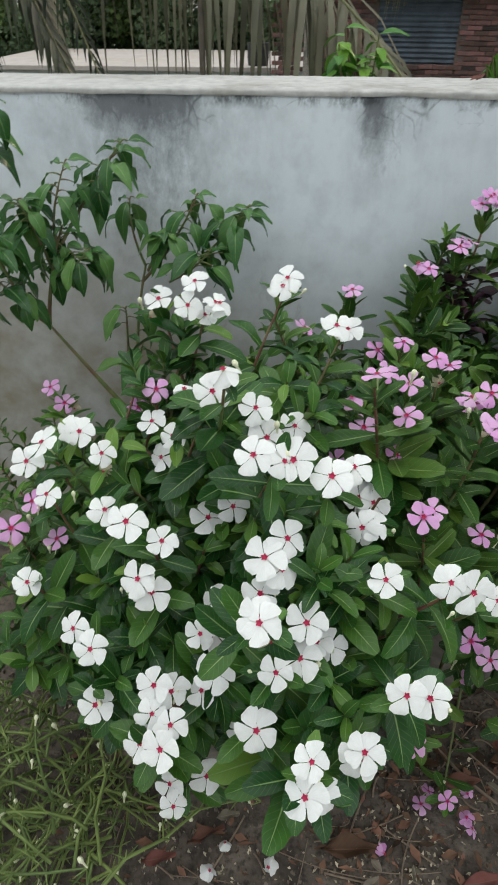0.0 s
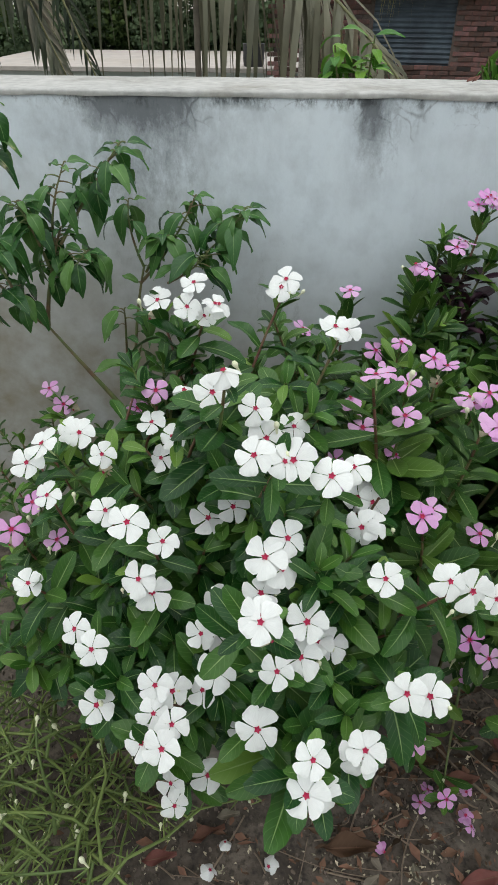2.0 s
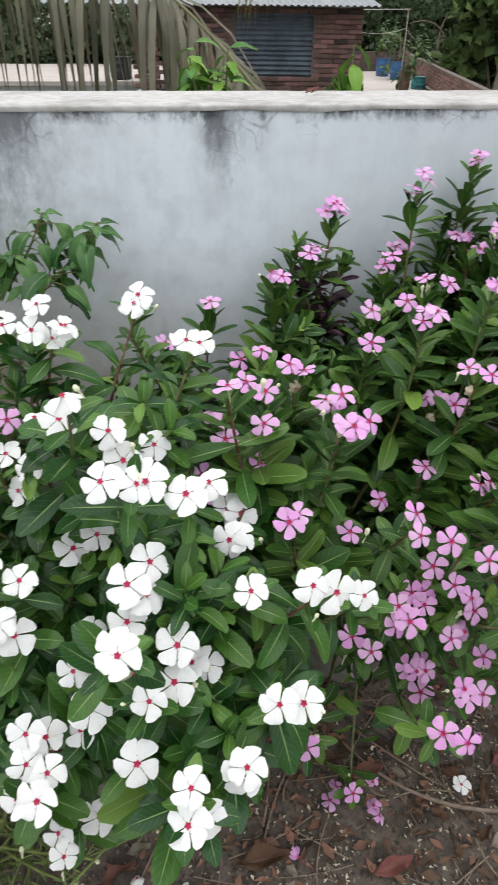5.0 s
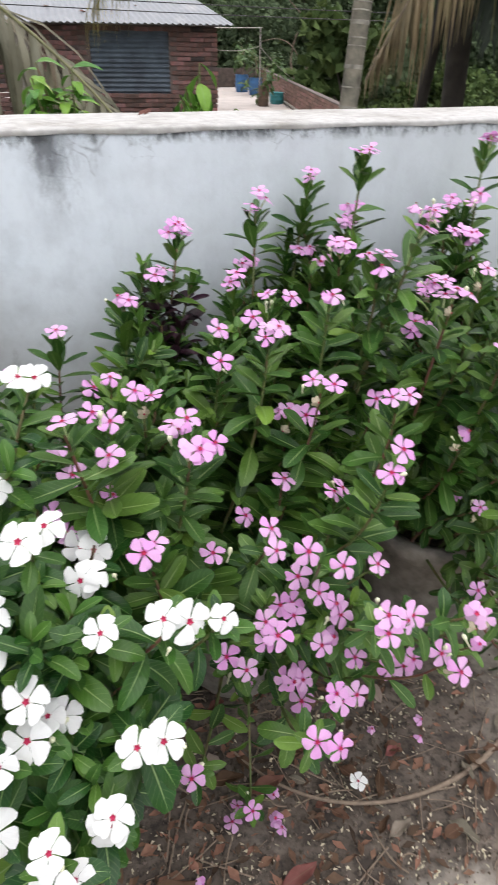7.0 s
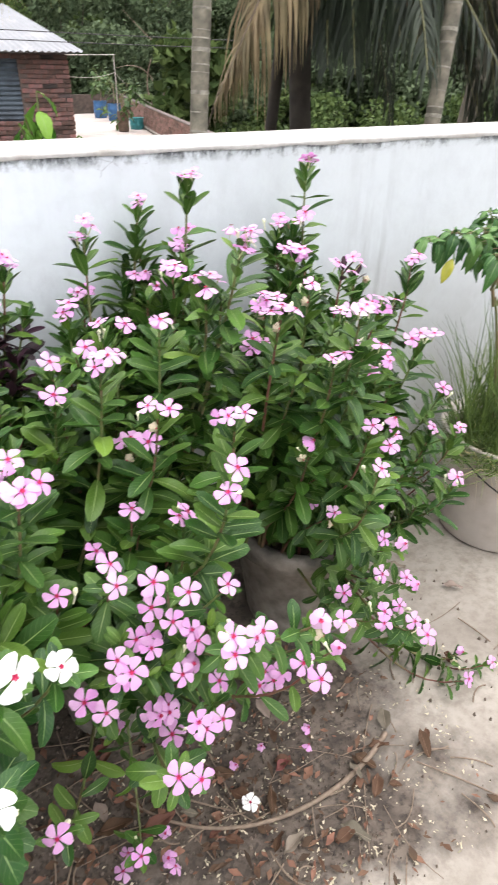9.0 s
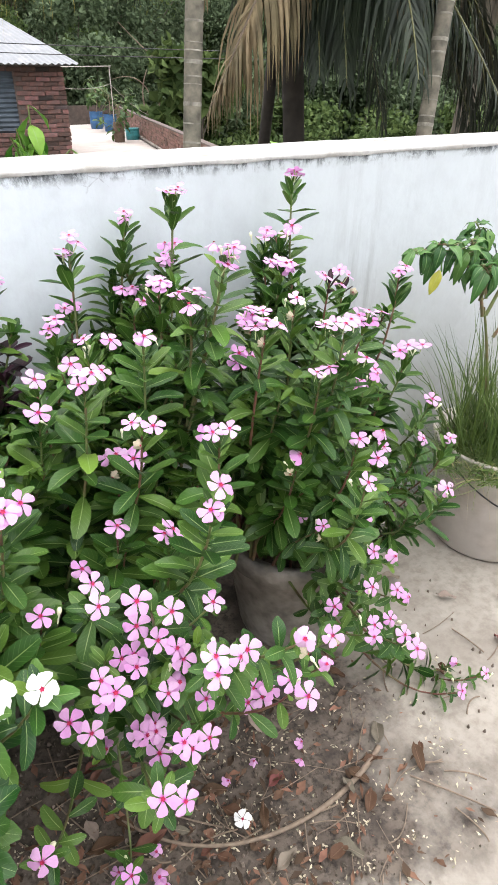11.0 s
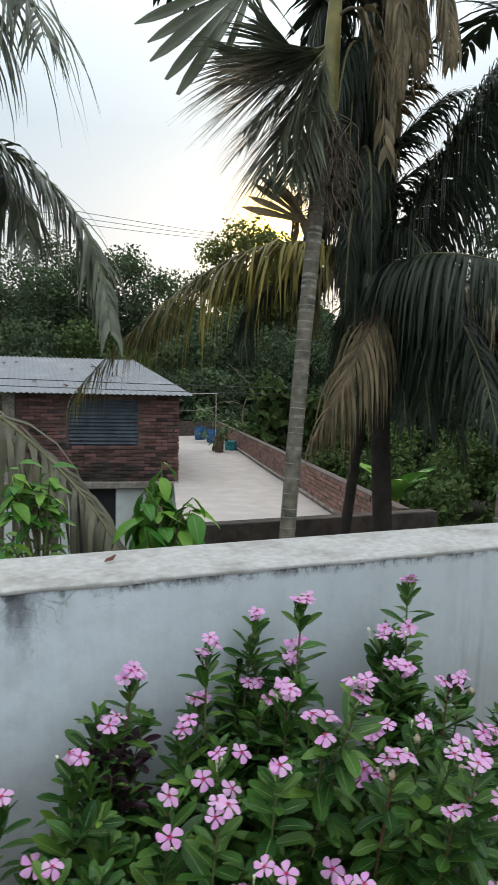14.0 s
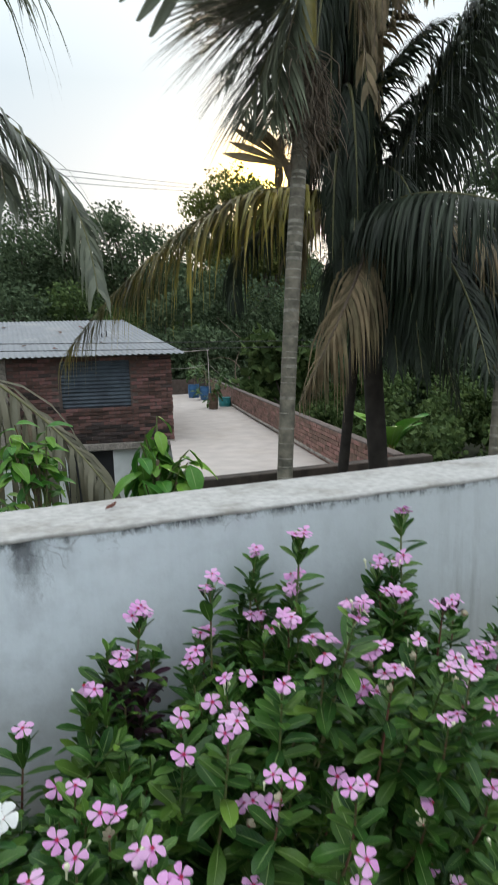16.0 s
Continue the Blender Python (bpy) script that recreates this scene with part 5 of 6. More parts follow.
    for _ in range(34):
        x, y, a = rng.gauss(0.45, 0.3), rng.uniform(0.42, 0.80), rng.uniform(0, 6.3)
        me = leaf_mesh("fallen_leaf", rng.uniform(0.2, 0.32), rng.uniform(-0.9, 0.4), rng.uniform(0.3, 1.0), widest=0.5, wave=2.5)
        thing("fallen_leaf", me, LEAF_DRY if rng.random() < 0.6 else LEAF_GREY, m=scaled(frame_of((x, y, 0.008), (math.cos(a), math.sin(a), rng.gauss(0, 0.1)), (rng.gauss(0, 0.3), rng.gauss(0, 0.3), 1)), rng.uniform(0.02, 0.05)), label="small curled withered leaf among the dirt", category="leaf", group="fallen leaves")
    for _ in range(130):
        x, y, a, ln = rng.gauss(0.45, 0.38), rng.uniform(0.38, 0.85), rng.uniform(0, 6.3), rng.uniform(0.03, 0.16)
        z = 0.006
        p, d = Vector((x, y, z)), Vector((math.cos(a), math.sin(a), 0)) * ln
        pts = bezier([p, p + d * 0.5 + Vector((rng.gauss(0, 0.012), rng.gauss(0, 0.012), rng.uniform(0, 0.006))), p + d], 6)
        thing("twig", Geo().tube(pts, rng.uniform(0.0007, 0.0018), 5).mesh("twig"), TWIG, label="thin dry twig on the dirt", category="twig", group="twigs on the floor")
    for x, y, mat, s in ((0.319, 0.578, PINK, 0.016), (0.335, 0.60, PINK, 0.014), (0.39, 0.562, PINK, 0.016), (0.40, 0.60, PINK, 0.014), (0.395, 0.545, PINK, 0.014), (0.70, 0.62, PINK, 0.013), (0.72, 0.65, PINK, 0.014), (0.55, 0.577, WHITE, 0.016), (0.07, 0.47, WHITE, 0.018),
                         (-0.02, 0.46, WHITE, 0.016), (-0.03, 0.43, WHITE, 0.015), (0.0, 0.50, WHITE, 0.013), (0.25, 0.5, PINK, 0.015), (0.56, 0.65, PINK, 0.012), (0.62, 0.66, PINK_LIGHT, 0.012)):
        bloom = thing("fallen_flower", m=Matrix.Translation((x, y, 0.02)), label="wilting periwinkle flower fallen on the dirt", category="flower", group="fallen flowers")
        flower(bloom, Vector((0, 0, 0)), (0, 0, 0), (rng.gauss(0, 0.5), rng.gauss(-0.2, 0.5), 1), s, mat, rng, crumpled=rng.random() < 0.5)


litter()

# ---- palms ----
def frond(parent, name, ctrl, count, length, mats, seed, base=(0, 0, 0), width=0.02, droop=0.6, start=0.12, thick=0.012, label="", sweep=0.55, taper=0.55, wild=1.0):
    """A pinnate palm leaf: a bent rachis with two ranks of leaflets that hang by their weight."""
    rng = random.Random(seed)
    base = Vector(base)
    curve = bezier(ctrl, 40)
    leaf_mat, rib_mat = mats
    g = Geo()
    for k in range(count):
        s = start + (1 - start) * (k + rng.uniform(-0.3, 0.3)) / count
        s = min(0.995, max(start, s))
        i = min(39, int(s * 40))
        at = curve[i].lerp(curve[i + 1], s * 40 - i)
        d = (curve[i + 1] - curve[i]).normalized()
        side = d.cross(UP)
        side = side.normalized() if side.length > 0.1 else Vector((1, 0, 0))
        up = side.cross(d)
        env = (0.55 + 0.45 * math.sin(math.pi * min(1, (s - start) / (1 - start) * 0.9 + 0.12))) * (1 - taper * max(0, s - 0.75) / 0.25)
        for sign in (-1, 1):
            if rng.random() < 0.14:
                continue
            ln = length * env * rng.uniform(0.55, 1.2)
            way = (side * sign * (1 - sweep * 0.4) + d * (sweep + 0.5 * s + rng.gauss(0, 0.22) * wild) + up * (0.075 + rng.uniform(-0.325, 0.325) * wild)).normalized()
            fall = droop * rng.uniform(0.6, 1.35)
            p = at.copy()
            rows = []
            for q in range(6):
                w = width * (0.5, 1.0, 0.95, 0.75, 0.42, 0.05)[q] * (0.8 + 0.4 * env)
                edge = way.cross(up if abs(way.dot(up)) < 0.95 else side).normalized() * w
                rows.append([p - edge - base, p + Vector((0, 0, -0.25 * w)) - base, p + edge - base])
                way = (way + Vector((rng.gauss(0, 0.06) * wild, rng.gauss(0, 0.06) * wild, -fall * (0.35 + 0.25 * q)))).normalized()
                p = p + way * ln / 5
            g.grid(rows)
    leaf = part(name, g.mesh(name), leaf_mat, parent, label)
    part("rachis", Geo().tube([p - base for p in curve], [thick * (1 - 0.85 * i / 40) for i in range(41)], 6, caps=False).mesh("rachis"), rib_mat, leaf)
    return leaf


def areca(label, foot, bend, top, r, seed):
    """A slender ringed trunk."""
    rng = random.Random(seed)
    foot = Vector(foot)
    tree = thing("areca_palm", m=Matrix.Translation(foot), label=label, category="palm tree", group="areca palms")
    curve = bezier([foot, bend, top], 60)
    part("trunk", Geo().tube([p - foot for p in curve], [r * (1.1 - 0.12 * i / 60) for i in range(61)], 16).mesh("trunk"), ARECA_BARK, tree)
    s = 0.03
    while s < 0.985:
        i = min(59, int(s * 60))
        p = curve[i].lerp(curve[i + 1], s * 60 - i) - foot
        d = (curve[i + 1] - curve[i]).normalized()
        rr = r * (1.1 - 0.12 * s) + 0.0022
        h = rng.choice((0.003, 0.004, 0.006, 0.011))
        part("leaf_scar", Geo().tube([p - d * h, p, p + d * h], [rr - 0.002, rr, rr - 0.002], 16, caps=False).mesh("leaf_scar"), ARECA_RING, tree)
        s += rng.choice((0.006, 0.0085, 0.011, 0.0155))
    return tree, foot


tree, foot = areca("slender grey-ringed areca palm with a yellow-green crownshaft", (1.83, 3.82, -3.6), (1.88, 3.83, 0.0), (2.27, 4.02, 3.15), 0.052, 61)
crown = Vector((2.34, 4.06, 4.05))
part("crownshaft", Geo().tube([Vector((2.27, 4.02, 3.12)) - foot, Vector((2.29, 4.03, 3.3)) - foot, Vector((2.31, 4.045, 3.6)) - foot, crown - foot], [0.056, 0.066, 0.06, 0.045], 16).mesh("crownshaft"), CROWNSHAFT, tree, "smooth yellow-green crownshaft")
DRY_FINE = (FROND_GREY, RACHIS)
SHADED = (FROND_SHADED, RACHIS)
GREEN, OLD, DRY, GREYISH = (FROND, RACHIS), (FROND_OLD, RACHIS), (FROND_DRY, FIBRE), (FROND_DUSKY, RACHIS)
for k, (c1, c2, n, ln) in enumerate((((2.1, 3.6, 4.9), (1.9, 2.9, 4.6), 28, 0.5), ((2.9, 3.8, 4.9), (3.5, 3.4, 4.3), 28, 0.5), ((2.6, 4.6, 4.9), (2.9, 5.3, 4.3), 26, 0.5), ((1.8, 4.5, 4.8), (1.3, 5.0, 4.3), 26, 0.5), ((2.3, 4.0, 5.2), (2.0, 3.6, 5.9), 26, 0.45))):
    frond(tree, "frond", [crown - Vector((0, 0, 0.1)), c1, c2], n, ln, GREEN, 70 + k, base=foot, width=0.03, droop=0.12, start=0.3, sweep=0.5)
# one broad-fingered leaf end and a fan of thin ones
hub = Vector((1.86, 4.39, 4.2))
tip_frond = part("frond", Geo().tube([p - foot for p in bezier([crown, (2.2, 4.3, 4.5), hub], 12)], [0.014 - 0.0007 * i for i in range(13)], 6).mesh("frond"), RACHIS, tree, "frond end with broad joined leaflets")
for k, end in enumerate(((1.031, 4.435, 3.77), (1.123, 4.445, 3.674), (1.129, 4.376, 3.523), (1.237, 4.323, 3.396), (1.311, 4.285, 3.299), (1.625, 4.297, 3.568), (1.918, 4.201, 3.759), (2.121, 4.183, 3.826))):
    end = Vector(end)
    blade = leaf_mesh("leaflet", 0.038 if k < 6 else 0.026, 0.15, 0.5, widest=0.68, blunt=0.4, wave=0.5, n=8)
    part("leaflet", blade, FROND_DUSKY, tip_frond, m=scaled(frame_of(hub - foot, end - hub, (0.3, -1.0, 0.25 + 0.1 * (k % 3))), (end - hub).length))
for k, (c1, c2) in enumerate((((1.98, 4.25, 3.52), (1.58, 4.17, 3.18)), ((2.05, 4.22, 3.54), (1.59, 4.2, 3.55)), ((2.06, 4.07, 3.42), (1.64, 4.01, 2.88)), ((2.19, 4.17, 3.52), (1.81, 4.14, 3.78)), ((2.1, 4.2, 3.5), (1.7, 4.1, 3.05)), ((2.05, 4.05, 3.3), (1.8, 3.95, 2.75)), ((2.12, 4.0, 3.3), (1.95, 3.9, 2.7)), ((2.0, 4.15, 3.6), (1.5, 4.1, 3.3)))):
    frond(tree, "frond", [(2.3, 4.04, 3.7), c1, c2], 52, 0.66, GREYISH, 78 + k, base=foot, width=0.010, droop=0.07, start=0.15, sweep=0.75, wild=0.35)
frond(tree, "frond", [crown - Vector((0.02, 0.02, 0.2)), (2.55, 3.85, 4.2), (2.62, 3.8, 2.9)], 30, 0.55, DRY, 81, base=foot, width=0.022, droop=0.5, start=0.3, label="dead brown hanging frond")
stub_at = Vector((2.14, 4.02, 2.5))
stub = part("frond", Geo().tube([Vector((2.2, 4.0, 2.3)) - foot, stub_at - foot], [0.03, 0.045], 8).mesh("frond"), FIBRE, tree, "short dry frond stub with stiff fingers")
for k, end in enumerate(((1.688, 4.072, 2.537), (1.729, 4.064, 2.619), (1.749, 4.066, 2.723), (1.794, 4.077, 2.805), (1.883, 4.064, 2.797), (1.974, 4.036, 2.755))):
    end = Vector(end)
    part("leaflet", leaf_mesh("leaflet", 0.06, -0.2 + 0.1 * k, 0.6, widest=0.55, blunt=0.35, wave=0.6, n=8), FROND_DRY, stub, m=scaled(frame_of(stub_at - foot, end - stub_at, (0.2, -1.0, 0.3)), (end - stub_at).length))


def bunch(parent, base, at, seed, count, reach):
    """Hanging dry fruit stalks and fibre."""
    rng = random.Random(seed)
    g = Geo()
    for _ in range(count):
        a = rng.uniform(0, 6.3)
        p = Vector(at) + Vector((rng.gauss(0, 0.05), rng.gauss(0, 0.05), rng.gauss(0, 0.1)))
        d = Vector((math.cos(a), math.sin(a), rng.uniform(-0.2, 0.5)))
        ln = reach * rng.uniform(0.4, 1.1)
        pts = [p + d * ln * s * 0.55 + Vector((0, 0, -0.95)) * ln * s * s for s in (0, 0.2, 0.4, 0.6, 0.8, 1)]
        pts = [q + Vector((rng.gauss(0, 0.022), rng.gauss(0, 0.022), rng.gauss(0, 0.015))) - Vector(base) for q in pts]
        g.tube(pts, [0.0045, 0.0045, 0.004, 0.0035, 0.003, 0.0015], 4, caps=False)
    return tagged(part("dry_fibre", g.mesh("dry_fibre"), FIBRE, parent, "tangle of dry fruit stalks and fibre"), kind="stuff")


bunch(tree, foot, (2.25, 4.0, 3.1), 83, 230, 0.4)
bunch(tree, foot, (2.24, 3.98, 2.82), 84, 160, 0.34)

tree2, foot2 = areca("slender leaning areca palm", (3.05, 3.25, -3.6), (3.2, 3.3, -1.0), (3.98, 3.78, 3.9), 0.05, 62)
for k, (c1, c2) in enumerate((((4.3, 3.9, 5.1), (4.9, 4.1, 4.4)), ((3.7, 3.4, 5.0), (3.3, 2.9, 4.6)), ((4.2, 4.4, 5.0), (4.3, 5.2, 4.5)))):
    frond(tree2, "frond", [(3.98, 3.78, 3.85), c1, c2], 28, 0.5, GREEN, 90 + k, base=foot2, width=0.024, droop=0.2, start=0.2)


def coconut(label, foot, top, r, fronds, seed):
    """A coconut palm; fronds: (first, bend, tip, leaflets, length, mats, droop)."""
    rng = random.Random(seed)
    foot = Vector(foot)
    tree = thing("coconut_palm", m=Matrix.Translation(foot), label=label, category="palm tree", group="coconut palms")
    curve = bezier([foot, Vector(foot).lerp(Vector(top), 0.5) + Vector((0.05, 0, 0)), top], 30)
    part("trunk", Geo().tube([p - foot for p in curve], [r * (1.25 - 0.3 * i / 30 + 0.03 * (i % 2)) for i in range(31)], 16).mesh("trunk"), COCO_BARK, tree)
    for k, (a, b, c, n, ln, mats, droop, *rest) in enumerate(fronds):
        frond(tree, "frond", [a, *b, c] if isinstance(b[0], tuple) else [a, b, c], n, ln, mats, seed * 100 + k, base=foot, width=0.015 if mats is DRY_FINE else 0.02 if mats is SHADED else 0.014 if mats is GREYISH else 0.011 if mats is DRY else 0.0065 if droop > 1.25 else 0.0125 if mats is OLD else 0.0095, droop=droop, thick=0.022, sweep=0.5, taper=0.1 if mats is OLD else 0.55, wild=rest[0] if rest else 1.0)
    return tree, foot


C = Vector((3.44, 5.1, 2.35))
near = [
    (C, (2.33, 5.0, 3.25), (0.76, 5.38, 1.3), 190, 0.95, OLD, 0.8),
    (C, (2.98, 4.21, 2.05), (2.38, 4.41, 0.87), 150, 0.72, DRY, 1.24),
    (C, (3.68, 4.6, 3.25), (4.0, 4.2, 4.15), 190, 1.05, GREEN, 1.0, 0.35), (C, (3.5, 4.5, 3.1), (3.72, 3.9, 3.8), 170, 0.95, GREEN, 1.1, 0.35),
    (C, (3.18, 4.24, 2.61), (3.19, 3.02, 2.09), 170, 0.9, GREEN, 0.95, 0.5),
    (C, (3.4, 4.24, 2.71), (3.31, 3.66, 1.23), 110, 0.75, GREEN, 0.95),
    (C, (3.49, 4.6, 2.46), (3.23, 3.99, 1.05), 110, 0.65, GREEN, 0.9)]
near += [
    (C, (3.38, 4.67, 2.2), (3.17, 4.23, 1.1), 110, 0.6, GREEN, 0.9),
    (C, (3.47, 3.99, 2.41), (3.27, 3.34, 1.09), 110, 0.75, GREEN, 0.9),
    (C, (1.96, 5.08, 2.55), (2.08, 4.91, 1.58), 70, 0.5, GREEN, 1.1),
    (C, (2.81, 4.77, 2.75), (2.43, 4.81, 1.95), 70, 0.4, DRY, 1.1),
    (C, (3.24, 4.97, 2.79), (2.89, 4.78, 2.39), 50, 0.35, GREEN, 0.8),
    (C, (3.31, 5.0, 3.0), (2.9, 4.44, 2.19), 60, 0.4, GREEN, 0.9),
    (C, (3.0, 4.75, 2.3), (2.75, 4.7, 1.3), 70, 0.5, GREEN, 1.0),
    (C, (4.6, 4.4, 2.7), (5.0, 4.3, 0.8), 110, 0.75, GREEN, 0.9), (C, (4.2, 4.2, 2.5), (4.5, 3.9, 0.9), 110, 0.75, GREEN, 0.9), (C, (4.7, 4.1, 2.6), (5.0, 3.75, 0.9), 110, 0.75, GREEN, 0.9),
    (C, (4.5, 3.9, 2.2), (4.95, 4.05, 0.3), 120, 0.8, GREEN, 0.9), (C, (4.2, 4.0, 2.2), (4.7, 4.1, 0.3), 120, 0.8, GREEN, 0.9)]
# the rest of the crown hangs away from the neighbour's terrace
crown_rng = random.Random(19)
for k in range(16):
    az = radians(-70 + 150 * (k * 0.618 % 1))
    way = Vector((math.cos(az), math.sin(az), 0))
    span = crown_rng.uniform(0.9, 1.9)
    tip = C + way * span + Vector((0, 0, crown_rng.uniform(-1.8, -0.3)))
    near.append((C, C + way * span * 0.5 + Vector((0, 0, crown_rng.uniform(-0.1, 0.4))), tip, 80, 0.66, GREEN if k % 6 else DRY, crown_rng.uniform(0.8, 1.1)))
T = Vector((3.14, 5.1, 5.9))
tall = [
    ((3.2, 4.93, 5.3), (3.28, 4.59, 4.94), (3.1, 4.47, 3.5), 110, 0.5, DRY, 2.2), ((3.2, 4.93, 5.3), (3.24, 4.55, 4.9), (3.14, 4.42, 3.7), 100, 0.5, DRY, 2.2), ((3.2, 4.94, 5.31), (3.56, 4.33, 4.96), (3.46, 4.26, 3.88), 110, 0.55, DRY, 1.5), ((3.2, 4.94, 5.31), (3.43, 4.53, 4.89), (3.3, 4.45, 3.85), 100, 0.5, DRY, 1.8),
    ((3.2, 4.9, 3.2), (3.28, 4.6, 3.5), (3.4, 4.4, 3.35), 34, 0.3, GREEN, 0.3), ((3.28, 4.85, 2.8), (3.32, 4.37, 2.75), (3.36, 4.27, 2.3), 60, 0.4, GREEN, 0.8), ((3.2, 4.9, 3.5), (3.3, 4.6, 3.9), (3.42, 4.4, 3.8), 30, 0.26, DRY, 0.4)]
tall += [
    (T, (2.7, 4.7, 7.0), (2.2, 4.6, 5.4), 60, 0.7, GREEN, 0.6), (T, (4.2, 4.7, 7.0), (4.9, 4.5, 5.0), 60, 0.7, GREEN, 0.6), (T, (3.6, 5.9, 7.0), (3.7, 6.9, 5.8), 60, 0.7, GREEN, 0.6), (T, (3.2, 3.9, 6.9), (3.1, 3.1, 6.0), 60, 0.7, GREEN, 0.6)]
skirt = Vector((3.17, 5.04, 3.9))
for k in range(46):
    az = k * 2.4 + 0.7
    way = Vector((math.cos(az), math.sin(az), 0))
    east = max(0.0, way.x * 0.8 - way.y * 0.6)
    span = crown_rng.uniform(0.5, 1.0) * (1 - 0.45 * east)
    top = skirt + Vector((0, 0, crown_rng.uniform(-1.2, 1.6)))
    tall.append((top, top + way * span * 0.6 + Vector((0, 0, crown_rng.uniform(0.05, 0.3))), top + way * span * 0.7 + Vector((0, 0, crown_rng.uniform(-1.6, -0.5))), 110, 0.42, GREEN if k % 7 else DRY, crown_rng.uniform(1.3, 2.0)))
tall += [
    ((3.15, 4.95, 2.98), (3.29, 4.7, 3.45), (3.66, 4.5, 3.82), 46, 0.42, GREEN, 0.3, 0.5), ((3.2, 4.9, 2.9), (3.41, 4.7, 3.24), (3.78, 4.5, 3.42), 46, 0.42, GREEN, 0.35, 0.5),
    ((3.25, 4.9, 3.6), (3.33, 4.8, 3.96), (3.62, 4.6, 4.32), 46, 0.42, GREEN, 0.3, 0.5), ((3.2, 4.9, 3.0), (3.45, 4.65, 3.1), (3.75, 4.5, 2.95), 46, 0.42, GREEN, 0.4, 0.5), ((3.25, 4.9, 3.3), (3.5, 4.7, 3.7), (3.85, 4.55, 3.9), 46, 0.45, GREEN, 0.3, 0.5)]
coconut("tall dark-trunked coconut palm with dead brown fronds", (3.66, 4.86, -3.6), T, 0.08, tall, 9)
coco, coco_foot = coconut("coconut palm with drooping green, yellowing and dead fronds", (3.02, 5.65, -3.6), C, 0.048, near, 7)
bunch(coco, coco_foot, C, 85, 120, 0.5)
D = Vector((-2.5, 4.4, 2.7))
left = [
    (D, (0.30, 5.41, 5.3), (0.47, 4.45, 3.55), 60, 1.45, GREYISH, 0.6),
    (D, (0.0, 5.47, 5.0), (0.12, 4.39, 3.5), 40, 1.3, GREYISH, 0.7),
    (D, (0.88, 5.06, 3.77), (0.84, 4.1, 1.67), 140, 0.75, GREYISH, 0.75),
    (D, (0.53, 5.47, 3.66), (0.36, 4.56, 2.28), 110, 0.8, GREYISH, 0.9),
    (D, ((-1.2, 4.6, 2.0), (0.35, 3.9, 1.35)), (0.70, 2.97, 0.58), 115, 1.15, DRY_FINE, 1.2)]
left += [
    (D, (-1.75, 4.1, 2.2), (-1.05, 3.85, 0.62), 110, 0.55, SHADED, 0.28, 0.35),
    (D, (-1.5, 4.0, 2.3), (-0.88, 3.68, 0.70), 70, 0.5, GREEN, 0.6),
    (D, (-2.0, 3.9, 2.0), (-1.35, 3.5, 0.75), 60, 0.55, GREEN, 0.7),
    (D, (-3.0, 3.8, 2.6), (-3.4, 3.4, 0.8), 60, 0.6, GREEN, 0.8),
    (D, (-3.5, 4.6, 3.9), (-4.6, 4.8, 2.6), 60, 0.7, GREEN, 0.6),
    (D, (-2.3, 5.4, 3.8), (-2.0, 6.6, 2.6), 60, 0.7, GREEN, 0.6)]
coconut("coconut palm with hanging grey-green fronds close to the parapet", (-2.7, 4.5, -3.6), D, 0.12, left, 8)

# ---- saplings behind the parapet ----
BROAD = [leaf_mesh("broad_leaf", w, b, f, widest=0.45, blunt=0.7, wave=0.6) for w, b, f in ((0.24, 1.0, 0.3), (0.22, 1.5, 0.3), (0.26, 0.6, 0.4))]
BROAD_DULL = [me.copy() for me in BROAD]


def sapling(label, foot, tip, tufts, leaf, per, seed, spread, hang=0.0, dip=(-0.8, 0.5), leaves=None):
    rng = random.Random(seed)
    foot, tip = Vector(foot), Vector(tip)
    plant = thing("sapling", m=Matrix.Translation(foot), label=label, category="young tree")
    curve = bezier([foot, foot.lerp(tip, 0.6) + Vector((rng.gauss(0, 0.08), 0, 0)), tip], 10)
    part("stem", Geo().tube([p - foot for p in curve], [0.022 * (1 - 0.6 * i / 10) for i in range(11)], 7).mesh("stem"), TWIG, plant)
    for k in range(tufts):
        at = curve[10 - k % 4].lerp(curve[9], 0.5)
        end = tip + Vector((rng.gauss(0, spread), rng.gauss(0, spread), rng.gauss(0, spread) - rng.random() * hang))
        part("stem", Geo().tube([p - foot for p in bezier([at, at.lerp(end, 0.5) + Vector((0, 0, 0.05)), end], 5)], [0.006, 0.0055, 0.005, 0.0045, 0.004, 0.003], 5, caps=False).mesh("stem"), STEM, plant)
        for j in range(per):
            a = j * 2.4 + rng.uniform(-0.3, 0.3)
            way = Vector((math.cos(a), math.sin(a), rng.uniform(*dip)))
            part("leaf", rng.choice(leaves or BROAD), LEAF_DULL if leaves else LEAF_FRESH, plant, m=scaled(frame_of(end - foot - Vector((0, 0, 0.02 * j * leaf / 0.1)), way, Vector((way.x * 0.4, way.y * 0.4 - 0.2, 1))), leaf * rng.uniform(0.7, 1.15)))
    return plant


sapling("bright green sapling with broad drooping leaves just behind the parapet", (0.79, 2.80, -3.6), (0.83, 2.74, 0.83), 17, 0.165, 6, 101, 0.09, dip=(-1.6, -0.1))
sapling("bright green young tree just behind the parapet", (0.34, 2.95, -3.6), (0.31, 2.9, 1.03), 21, 0.105, 6, 102, 0.065, 0.38)

